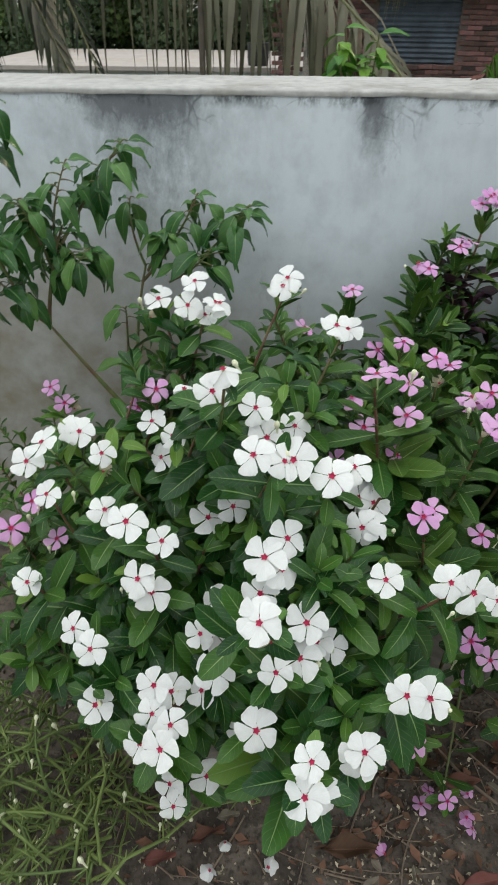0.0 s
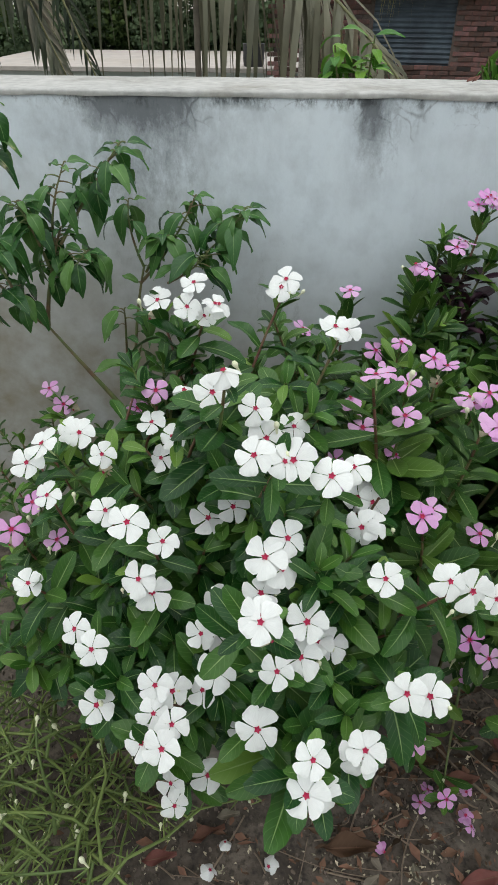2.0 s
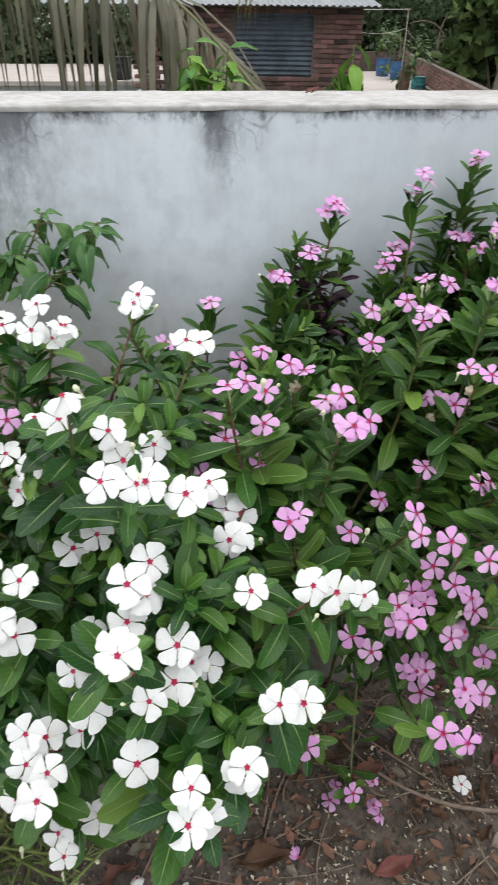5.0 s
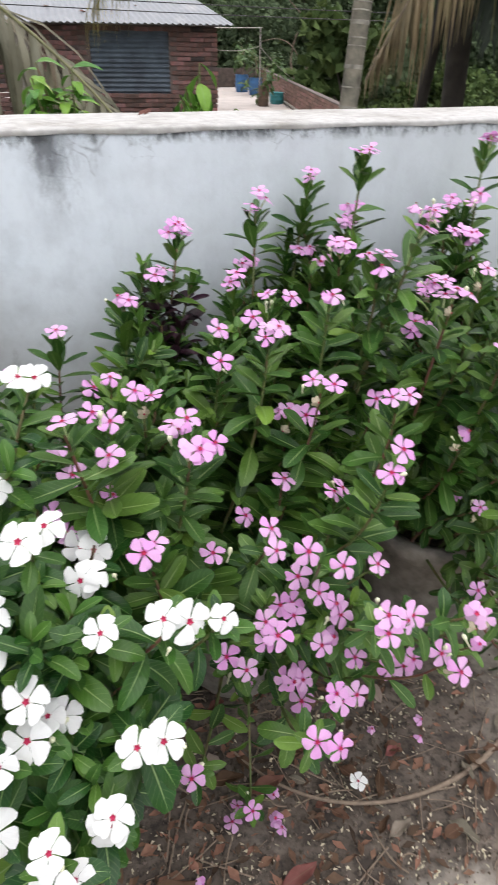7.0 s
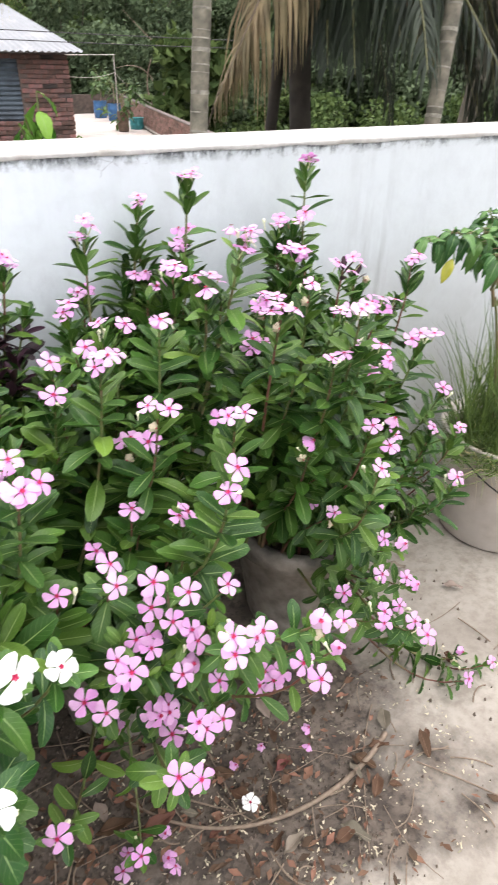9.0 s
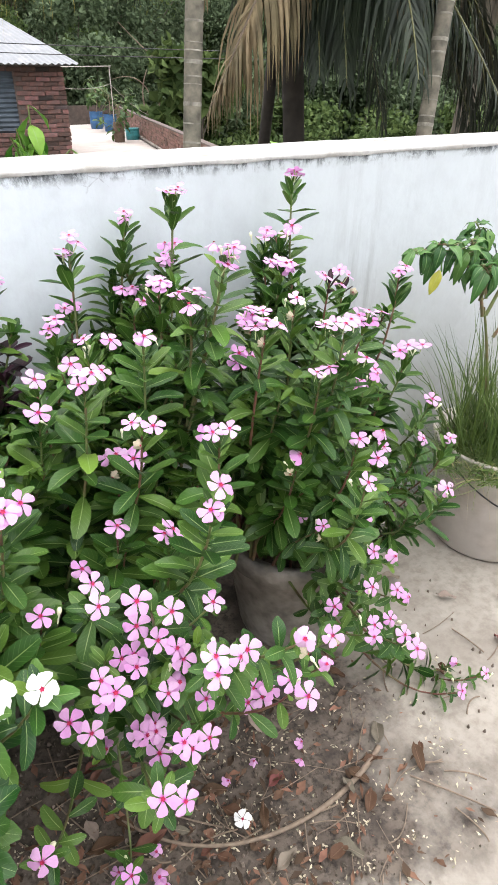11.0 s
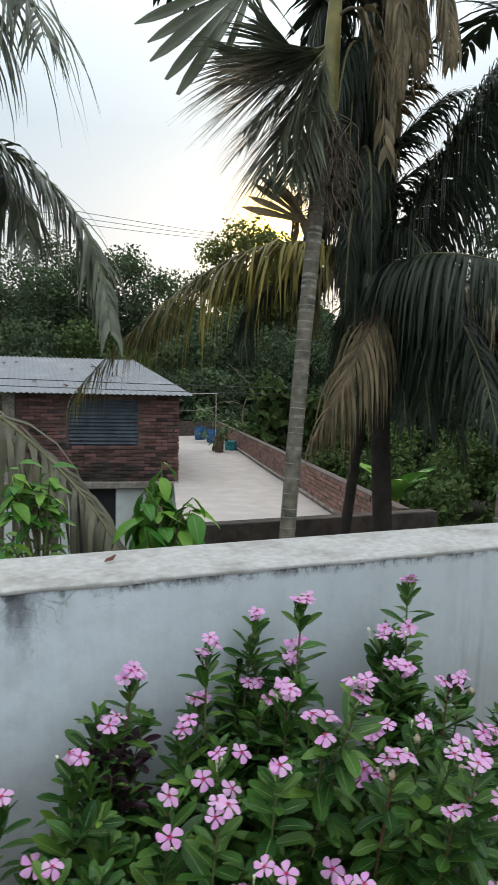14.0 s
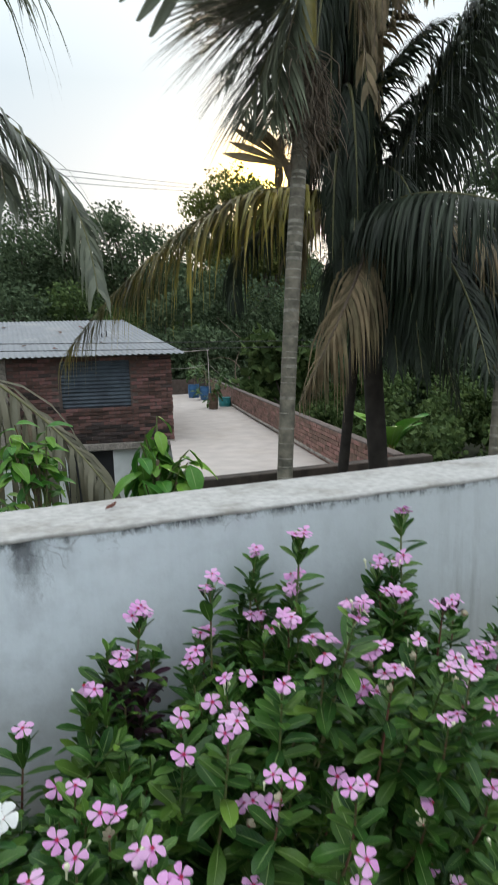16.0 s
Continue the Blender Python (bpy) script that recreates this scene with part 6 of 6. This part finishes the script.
# ---- the neighbour's house ----
HOUSE = Matrix.Translation((3.62, 13.0, 0.0)) @ Matrix.Rotation(radians(-11), 4, "Z")
house = thing("neighbour_house", m=HOUSE, label="unplastered brick room with a tin roof on a whitewashed storey", category="house")
brickwork = None
for lo, hi in (((-3.42, 0.03, -0.60), (-2.13, 0.25, 1.20)), ((-0.75, 0.03, -0.60), (0.085, 0.25, 1.20)), ((-2.13, 0.03, -0.60), (-0.75, 0.25, 0.14)), ((-2.13, 0.03, 1.14), (-0.75, 0.25, 1.20)), ((-0.25, 0.25, -0.60), (0.085, 6.0, 1.20)), ((-3.42, 0.25, -0.60), (-3.2, 6.0, 1.20)), ((-3.2, 5.8, -0.60), (-0.25, 6.0, 1.20))):
    piece = part("wall", Geo().box(lo, hi).mesh("wall", False), MORTAR, house, "rough red-brown brick wall with dark joints")
    brickwork = brickwork or piece
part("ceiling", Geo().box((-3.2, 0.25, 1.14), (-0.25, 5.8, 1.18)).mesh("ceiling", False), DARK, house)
part("plinth", Geo().box((-5.3, -0.10, -0.74), (0.13, 0.2, -0.60), 0.012).mesh("plinth", False), CEMENT, house, "grey concrete band under the bricks")
for lo, hi in (((-5.2, 0.02, -3.6), (-2.12, 0.25, -0.74)), ((-1.18, 0.02, -3.6), (0.08, 0.25, -0.74)), ((-2.12, 0.02, -1.0 + 0.24), (-1.18, 0.25, -0.74)), ((-0.25, 0.25, -3.6), (0.08, 6.0, -0.62)), ((-5.2, 0.25, -3.6), (-4.95, 6.0, -0.62)), ((-5.2, 5.8, -3.6), (0.08, 6.0, -0.62))):
    part("lower_wall", Geo().box(lo, hi).mesh("lower_wall", False), WHITEWASH, house, "stained bluish whitewashed lower wall")
# A near-black panel in the opening paints the shade of the inside.
part("door", Geo().box((-2.12, 0.14, -3.6), (-1.18, 0.18, -0.78)).mesh("door", False), DARK, house, "near-black panel painting the shade inside the open doorway")
part("post", Geo().tube([(-5.3, -0.2, -0.6), (-5.3, -0.2, 1.3)], 0.06, 8).mesh("post"), BARK, house, "rough wooden post of the open shed")
part("pillar", Geo().box((-3.42, -0.01, -0.60), (-3.18, 0.2, 1.20), 0.01).mesh("pillar", False), CEMENT, house, "grey concrete pillar")
sheet = Geo()
rows = []
for i in range(97):
    z = 0.125 + 1.0 * i / 96
    y = 0.06 + 0.016 * math.sin(2 * math.pi * i / 96 * 13)
    rows.append([(-2.15, y, z), (-1.48, y + 0.004 * math.sin(i), z), (-0.73, y, z)])
part("window_shutter", sheet.grid(rows).mesh("window_shutter"), TIN_DARK, house, "dark corrugated tin sheet closing the window")


def tin_plane(corners, n, amp):
    """A corrugated sheet between four corners: left eave, right eave, right top, left top."""
    a, b, c, d = (Vector(p) for p in corners)
    nrm = (b - a).cross(d - a).normalized()
    rows = []
    for k in (0, 0.25, 0.5, 0.75, 1.0):
        lo, hi = a.lerp(d, k), b.lerp(c, k)
        rows.append([lo.lerp(hi, j / n) + nrm * amp * math.sin(2 * math.pi * j / 4) for j in range(n + 1)])
    return Geo().grid(rows)


roof = part("roof", tin_plane(((-5.5, -0.35, 1.22), (0.36, -0.35, 1.22), (-0.85, 3.0, 2.06), (-5.5, 3.0, 2.06)), 200, 0.014).mesh("roof"), TIN, house, "weathered pale grey corrugated tin roof")
part("roof_hip", tin_plane(((0.36, -0.35, 1.22), (0.36, 6.35, 1.22), (-0.85, 3.1, 2.06), (-0.85, 3.0, 2.06)), 200, 0.02).mesh("roof_hip"), TIN, roof)
part("roof_back", tin_plane(((0.36, 6.35, 1.22), (-5.5, 6.35, 1.22), (-5.5, 3.0, 2.06), (-0.85, 3.1, 2.06)), 200, 0.02).mesh("roof_back"), TIN, roof)
rng = random.Random(5)
for _ in range(16):
    x, y, a = rng.uniform(-4.5, -0.9), rng.uniform(-0.1, 2.4), rng.uniform(0, 6.3)
    at = HOUSE @ Vector((x, y, 1.22 + 0.84 * (y + 0.35) / 3.35 + 0.018))
    thing("fallen_leaf", leaf_mesh("fallen_leaf", 0.3, 0.2, 0.6, widest=0.5, wave=2.0), LEAF_DRY, m=scaled(frame_of(at, (math.cos(a), math.sin(a), 0.24 * math.sin(a)), (0, -0.24, 1)), rng.uniform(0.06, 0.14)), label="dry brown leaf lying on the tin roof", category="leaf", group="fallen leaves")
for x, y, h in ((-4.3, -0.2, 0.5), (-4.1, -0.15, 0.6), (-1.3, 1.2, 0.25), (-1.2, 1.25, 0.3)):
    part("rebar", Geo().tube([(x, y, 1.25), (x + 0.01, y, 1.45 + h)], 0.012, 6).mesh("rebar"), BLACK, house)
brick = dressed(Geo().box((-0.115, -0.05, -0.033), (0.115, 0.05, 0.033), 0.006).mesh("brick", False), BRICK)
sooty = dressed(brick.copy(), BRICK_SOOT)
sooty.materials[0] = BRICK_SOOT
for row in range(25):
    z = -0.56 + 0.074 * row
    if z > 1.17:
        break
    x = 0.005 - (0.0 if row % 2 else 0.12)
    while x > -3.9:
        inside = -2.21 < x < -0.67 and 0.12 < z < 1.12
        if not inside and not -3.5 < x < -3.1:
            part("brick", *((sooty, BRICK_SOOT) if rng.random() < (0.85 if row in (1, 2) else 0.45 if row < 5 else 0.07) else (brick, BRICK)), brickwork, m=Matrix.Translation((x + rng.gauss(0, 0.006), 0.045 + rng.gauss(0, 0.011), z + rng.gauss(0, 0.004))) @ Matrix.Rotation(rng.gauss(0, 0.03), 4, "Z") @ Matrix.Rotation(rng.gauss(0, 0.02), 4, "Y"))
        x -= 0.244
    if row % 2 == 0:
        part("brick", brick, BRICK, brickwork, m=Matrix.Translation((0.072 + rng.gauss(0, 0.008), 0.095, z)) @ Matrix.Rotation(radians(90) + rng.gauss(0, 0.03), 4, "Z"))

# roof terrace beside the brick room
terrace = thing("roof_terrace", label="pale concrete roof terrace with a low brick parapet", category="terrace")
deck = Geo()
deck.grid([[(1.95, 6.25, -0.62), (4.70, 6.25, -0.62)], [(3.64, 13.0, -0.62), (6.2, 13.0, -0.62)], [(5.2, 20, -0.62), (7.78, 20, -0.62)], [(6.4, 26.0, -0.62), (9.15, 26.0, -0.62)]])
part("deck", deck.mesh("deck", False), ROOF_SLAB, terrace, "pale pinkish screed")
part("front_wall", Geo().box((1.85, 6.05, -3.6), (4.98, 6.22, -0.02), 0.01).mesh("front_wall", False), DAMP_BRICK, terrace, "dark damp front wall")
A, B = (4.72, 6.25), (9.15, 26.0)
side = math.atan2(B[1] - A[1], B[0] - A[0])
run = math.hypot(B[0] - A[0], B[1] - A[1])
core = Geo().box((0, 0.02, -3.6), (run, 0.11, -0.04))
rail = part("parapet", core.mesh("parapet", False), MORTAR, terrace, "low brick parapet", Matrix.Translation((A[0], A[1] - 0.0, 0)) @ Matrix.Rotation(side, 4, "Z"))
courses = Geo()
for row in range(8):
    x = 0.0 if row % 2 else -0.12
    while x < run:
        j = rng.gauss(0, 0.004)
        courses.box((max(0, x), 0.112 + j, -0.62 + 0.074 * row + 0.004), (x + 0.232, 0.128 + j, -0.62 + 0.074 * row + 0.068))
        courses.box((max(0, x), -0.004 - j, -0.62 + 0.074 * row + 0.004), (x + 0.232, 0.018 - j, -0.62 + 0.074 * row + 0.068))
        x += 0.244
tagged(part("bricks", courses.mesh("bricks", False), BRICK_MASS, rail), kind="stuff")
part("coping", Geo().box((0, -0.01, -0.04), (run, 0.135, -0.01), 0.006).mesh("coping", False), MORTAR, rail)
part("end_wall", Geo().box((6.2, 26.0, -3.6), (9.3, 26.15, 0.0), 0.01).mesh("end_wall", False), DAMP_BRICK, terrace)
part("pipe", Geo().tube([(5.05, 8.2, -0.56), (6.5, 14.9, -0.56), (8.2, 22.4, -0.56)], 0.035, 8).mesh("pipe"), CEMENT, terrace, "pale pipe along the parapet")


def drum(name, label, at, r, h, mat):
    ob = thing(name, m=Matrix.Translation(at), label=label, category=name)
    part("body", Geo().lathe([(0, 0.01), (r * 0.9, 0.0), (r * 0.95, 0.03), (r, h * 0.33), (r * 1.04, h * 0.36), (r, h * 0.4), (r, h * 0.66), (r * 1.04, h * 0.69), (r, h * 0.73), (r, h * 0.96), (r * 1.05, h), (r * 0.93, h), (r * 0.9, h * 0.8), (0, h * 0.78)], 24).mesh("body"), mat, ob)
    return ob


drum("drum", "blue plastic drum planted with a shrub", (7.62, 23.9, -0.62), 0.22, 0.52, BLUE)
drum("drum", "blue plastic drum on the roof terrace", (7.68, 22.6, -0.62), 0.21, 0.5, BLUE)
drum("tub", "teal plastic tub on the roof terrace", (7.33, 19.6, -0.62), 0.2, 0.3, TEAL)
drum("plant_pot", "tall brown clay pot on the roof terrace", (6.72, 19.0, -0.62), 0.15, 0.5, CLAY)
for spot, tall, n, s in (((6.72, 19.0, -0.23), 0.55, 10, 103), ((7.62, 23.9, -0.21), 0.9, 11, 104), ((7.68, 22.6, -0.23), 0.7, 9, 105)):
    sapling("leafy potted shrub on the roof terrace", spot, (spot[0], spot[1], spot[2] + tall), n, 0.24, 7, s, 0.28, leaves=BROAD_DULL)
frame_at = Vector((7.0, 20.2, -0.62))
clothes_frame = thing("clothes_frame", m=Matrix.Translation(frame_at), label="thin weathered pipe frame with a sagging clothes line", category="clothes line")
part("post", Geo().tube([(0, 0, 0), (0.01, 0, 1.0), (0, 0, 1.86)], 0.014, 8).mesh("post"), ROOF_SLAB, clothes_frame)
part("bar", Geo().tube([Vector((4.7, 18.5, 1.19)) - frame_at, (0.06, 0.03, 1.85)], 0.011, 8).mesh("bar"), ROOF_SLAB, clothes_frame)
part("line", Geo().tube(bezier([(0, 0, 1.4), (0.7, 0.0, 0.72), (1.05, -0.1, 0.6)], 10), 0.009, 5).mesh("line"), CEMENT, clothes_frame)
part("line", Geo().tube(bezier([Vector((4.6, 18.0, 0.8)) - frame_at, (-0.9, -0.8, 1.2), (0, 0, 1.42)], 10), 0.009, 5).mesh("line"), CEMENT, clothes_frame)
low_house = thing("flat_roofed_house", label="low flat-roofed house with a pale concrete roof", category="house")
part("wall", Geo().box((-9.0, 20.5, -3.6), (1.2, 27.0, -0.6)).mesh("wall", False), WHITEWASH, low_house)
part("roof", Geo().box((-9.2, 20.3, -0.6), (1.4, 27.2, -0.48), 0.01).mesh("roof", False), ROOF_SLAB, low_house, "pale concrete roof slab")
drum("water_drum", "black plastic drum on the pale roof", (-0.9, 20.9, -0.48), 0.3, 0.55, BLACK)


def wires(points, gap, r=0.012):
    a, b = Vector(points[0]), Vector(points[1])
    for k in range(gap[0]):
        off = Vector((0, 0, -gap[1] * k))
        mid = a.lerp(b, 0.5) + Vector((0, 0, -0.25 * (1 + 0.3 * k)))
        thing("cable", Geo().tube(bezier([a + off, mid + off, b + off * 0.9], 24), r, 5).mesh("cable"), WIRE, label="thin black overhead cable", category="cable", group="overhead cables")


wires(((-7.0, 12.0, 5.0), (16.7, 46.0, 13.0)), (3, 0.2))
wires(((-5.0, 8.0, 1.55), (16.0, 13.0, 1.5)), (2, 0.07), 0.006)
for x, y, h in ((-7.0, 12.0, 9.4), (16.7, 46.0, 16.8), (-5.0, 8.0, 5.4), (16.0, 13.0, 5.4)):
    thing("utility_pole", Geo().tube([(x, y, -3.7), (x, y, h - 3.6)], [0.13, 0.09], 10).mesh("utility_pole"), CEMENT, label="grey concrete pole that carries cables", category="pole", group="utility poles")

# ---- trees beyond ----
def tree(label, foot, height, crown_r, mat, seed, leaves=5200, leaf=0.2, group="", limbs=11, fork_at=0.0):
    """Tapered trunk, forking limbs, and a crown of small leaf blades in uneven clumps."""
    rng = random.Random(seed)
    nr = np.random.default_rng(seed)
    foot = Vector(foot)
    ob = thing("tree", m=Matrix.Translation(foot), label=label, category="tree", group=group)
    wood = Geo()
    fork = height * (fork_at or rng.uniform(0.3, 0.45))
    trunk = bezier([(0, 0, 0), (rng.gauss(0, 0.3), rng.gauss(0, 0.3), fork * 0.6), (rng.gauss(0, 0.4), rng.gauss(0, 0.4), fork)], 8)
    r0 = height * 0.015
    part("trunk", wood.tube(trunk, [r0 * (1.3 - 0.5 * i / 8) for i in range(9)], 10).mesh("trunk"), BARK, ob)
    centres = []
    for k in range(limbs):
        a = k * 2.4 + rng.uniform(-0.4, 0.4)
        up = rng.uniform(0.25, 1.0)
        rad = crown_r * rng.uniform(0.45, 0.95) * math.sqrt(max(0.12, 1 - (up - 0.45) ** 2 * 2.2))
        end = Vector((rad * math.cos(a), rad * math.sin(a), fork + (height - fork) * up))
        part("limb", Geo().tube(bezier([trunk[-1], trunk[-1].lerp(end, 0.5) + Vector((0, 0, height * 0.06)), end], 6), [r0 * 0.5 * (1 - 0.12 * i) for i in range(7)], 6, caps=False).mesh("limb"), BARK, ob)
        centres.append((end, crown_r * rng.uniform(0.26, 0.48)))
        centres.append((trunk[-1].lerp(end, 0.7), crown_r * rng.uniform(0.26, 0.44)))
    cs = np.array([[*c, q] for c, q in centres])
    pick = nr.integers(0, len(cs), leaves)
    dirs = nr.normal(size=(leaves, 3))
    dirs /= np.linalg.norm(dirs, axis=1)[:, None]
    rad = cs[pick, 3:4] * (0.2 + 1.0 * nr.random((leaves, 1)) ** 0.75) * np.array([1, 1, 0.7])
    pos = cs[pick, :3] + dirs * rad
    along_v = nr.normal(size=(leaves, 3)) + np.array([0, 0, -0.4])
    along_v /= np.linalg.norm(along_v, axis=1)[:, None]
    across_v = np.cross(along_v, nr.normal(size=(leaves, 3)))
    across_v /= np.linalg.norm(across_v, axis=1)[:, None]
    ln = leaf * (0.6 + 0.8 * nr.random((leaves, 1)))
    wd = ln * 0.42
    fold = np.cross(along_v, across_v) * wd * 0.35
    verts = np.stack([pos, pos + along_v * ln * 0.5 - across_v * wd + fold, pos + along_v * ln, pos + along_v * ln * 0.5 + across_v * wd + fold], axis=1).reshape(-1, 3)
    g = Geo()
    g.v = verts.tolist()
    g.uv = [(0.5, 0.5)] * len(g.v)
    g.f = [q for i in range(0, 4 * leaves, 4) for q in ((i, i + 1, i + 2), (i, i + 2, i + 3))]
    tagged(part("crown", g.mesh("crown", False), mat, ob), kind="stuff")
    return ob


rng = random.Random(77)
tree("tall leafy tree with the low sun behind it", (17.1, 44.2, -3.6), 16.3, 3.3, CROWN_SUNLIT, 200, 20000, 0.24, limbs=20)
tree("leafy tree with the low sun behind it", (19.2, 42.0, -3.6), 15.4, 2.8, CROWN_SUNLIT, 201, 16000, 0.24, limbs=16)
for k, (x, y, h, r) in enumerate(((-8, 33, 10.5, 4.2), (1.7, 42, 13.2, 4.8), (5, 41, 12.5, 4.0), (9.8, 40, 13.9, 3.6), (12.5, 34, 8.5, 3.6), (20, 36, 9.5, 4.0), (25, 42, 11, 4.6), (30, 34, 10, 4.4), (38, 36, 12, 5), (-17, 36, 12, 5), (-27, 32, 12, 5), (46, 30, 12, 5), (34, 22, 9, 4), (40, 14, 10, 4.5), (-24, 18, 10, 4.5), (-18, 25, 9, 4))):
    tree("dense dark green tree at the edge of the village", (x, y, -3.6), h, r, CROWN_A, 210 + k, 20000, 0.175, group="trees beyond the houses", limbs=15)
for k in range(15):
    tree("dense dark green tree at the edge of the village", (-22 + 5.0 * k + rng.gauss(0, 0.8), 50 + rng.gauss(0, 1.5), -3.6), rng.uniform(10.0, 11.8), 4.6, CROWN_A, 330 + k, 14000, 0.34, group="trees beyond the houses", limbs=7)
for k in range(14):
    tree("low green bush below the trees", (12 + 2.2 * k + rng.gauss(0, 0.4), 38 + rng.gauss(0, 0.8), -3.6), rng.uniform(6.0, 7.6), 2.8, CROWN_A if k % 3 else CROWN_B, 350 + k, 8000, 0.24, group="bushes beyond the houses", limbs=6, fork_at=0.12)
for k in range(34):
    x = -18 + 1.9 * k + rng.gauss(0, 0.6)
    y = 30.0 + rng.gauss(0, 1.2) if x < 13 else 25 + rng.gauss(0, 2.5)
    tree("low green bush below the trees", (x, y, -3.6), rng.uniform(5.0, 7.6), rng.uniform(2.2, 3.2), CROWN_A if k % 3 else CROWN_B, 240 + k, 9000, 0.19, group="bushes beyond the houses", limbs=6, fork_at=0.12)
for k, (x, y) in enumerate(((11.5, 15.0), (10.2, 18.5), (12.6, 11.5), (9.3, 12.2), (14.5, 14.0), (8.9, 13.5), (9.8, 16.5), (11.0, 21.0), (12.0, 24.5))):
    tree("rank green bush on the ground below", (x, y, -3.6), rng.uniform(2.2, 3.4), rng.uniform(1.3, 1.9), CROWN_B, 280 + k, 2600, 0.16, group="bushes beyond the houses", limbs=5, fork_at=0.12)
blades("tall_grass", "rough grass and weeds on the ground below", GRASS, (11.0, 11.0, -3.7), 6.5, 5000, 0.8, 0.012, 300, lean=0.4)
tree("tall broad-leaved tree behind the palms", (13.6, 12.8, -3.6), 14.5, 2.8, CROWN_A, 290, 9000, 0.15)
for k in range(14):
    tree("rank green bush on the ground below", (13 + 1.7 * k + rng.gauss(0, 0.6), 21 - 0.5 * k + rng.gauss(0, 1.5), -3.7), rng.uniform(2.6, 4.2), rng.uniform(1.7, 2.4), CROWN_B, 310 + k, 5000, 0.16, group="bushes beyond the houses", limbs=5, fork_at=0.12)


bare_at = Vector((8.65, 20.4, -3.6))
bare_tree = thing("bare_tree", m=Matrix.Translation(bare_at), label="small leafless tree with crooked grey branches behind the terrace", category="tree")
part("trunk", Geo().tube(bezier([(0, 0, 0), (0.1, 0, 2.0), (-0.3, 0, 3.3)], 8), [0.09 - 0.005 * i for i in range(9)], 8).mesh("trunk"), TWIG, bare_tree)
for path, r0 in ((((-0.3, 0, 3.3), (-0.85, 0, 3.9), (-0.4, 0.1, 4.75)), 0.035), (((-0.36, 0.05, 4.1), (-0.7, 0, 4.75), (-1.5, 0.1, 4.5)), 0.018), (((-0.3, 0, 3.3), (0.2, 0.1, 4.2), (-0.15, 0, 5.2)), 0.035), (((0.0, 0.05, 4.3), (0.5, 0.2, 4.6), (0.75, 0.1, 5.3)), 0.025), (((-0.1, 0.0, 5.0), (-0.5, 0.1, 5.3), (-1.2, 0.0, 5.9)), 0.022)):
    part("limb", Geo().tube(bezier(path, 8), [r0 * (1 - 0.08 * i) for i in range(9)], 6).mesh("limb"), TWIG, bare_tree)
tree("leafy light green bush that leans on the terrace parapet", (9.45, 19.6, -3.6), 5.1, 1.25, CROWN_B, 295, 2600, 0.34, group="bushes beyond the houses", limbs=7, fork_at=0.55)


def banana(foot, seed):
    r = random.Random(seed)
    foot = Vector(foot)
    plant = thing("banana_plant", m=Matrix.Translation(foot), label="young banana plant with broad light green leaves", category="plant")
    part("stem", Geo().tube([(0, 0, 0), (0.02, 0, 1.8), (0, 0, 3.5)], [0.12, 0.1, 0.05], 10).mesh("stem"), CROWNSHAFT, plant)
    blade = leaf_mesh("leaf", 0.16, 0.9, 0.5, widest=0.5, blunt=0.5, wave=1.0, n=12)
    for k in range(8):
        a = k * 2.4
        way = Vector((math.cos(a) * 0.6, math.sin(a) * 0.6, r.uniform(0.4, 1.2)))
        part("leaf", blade, LEAF_FRESH, plant, m=scaled(frame_of((0, 0, 3.3), way, Vector((-way.x, -way.y, 1))), r.uniform(0.6, 1.0)))


banana((5.75, 8.0, -3.6), 5)
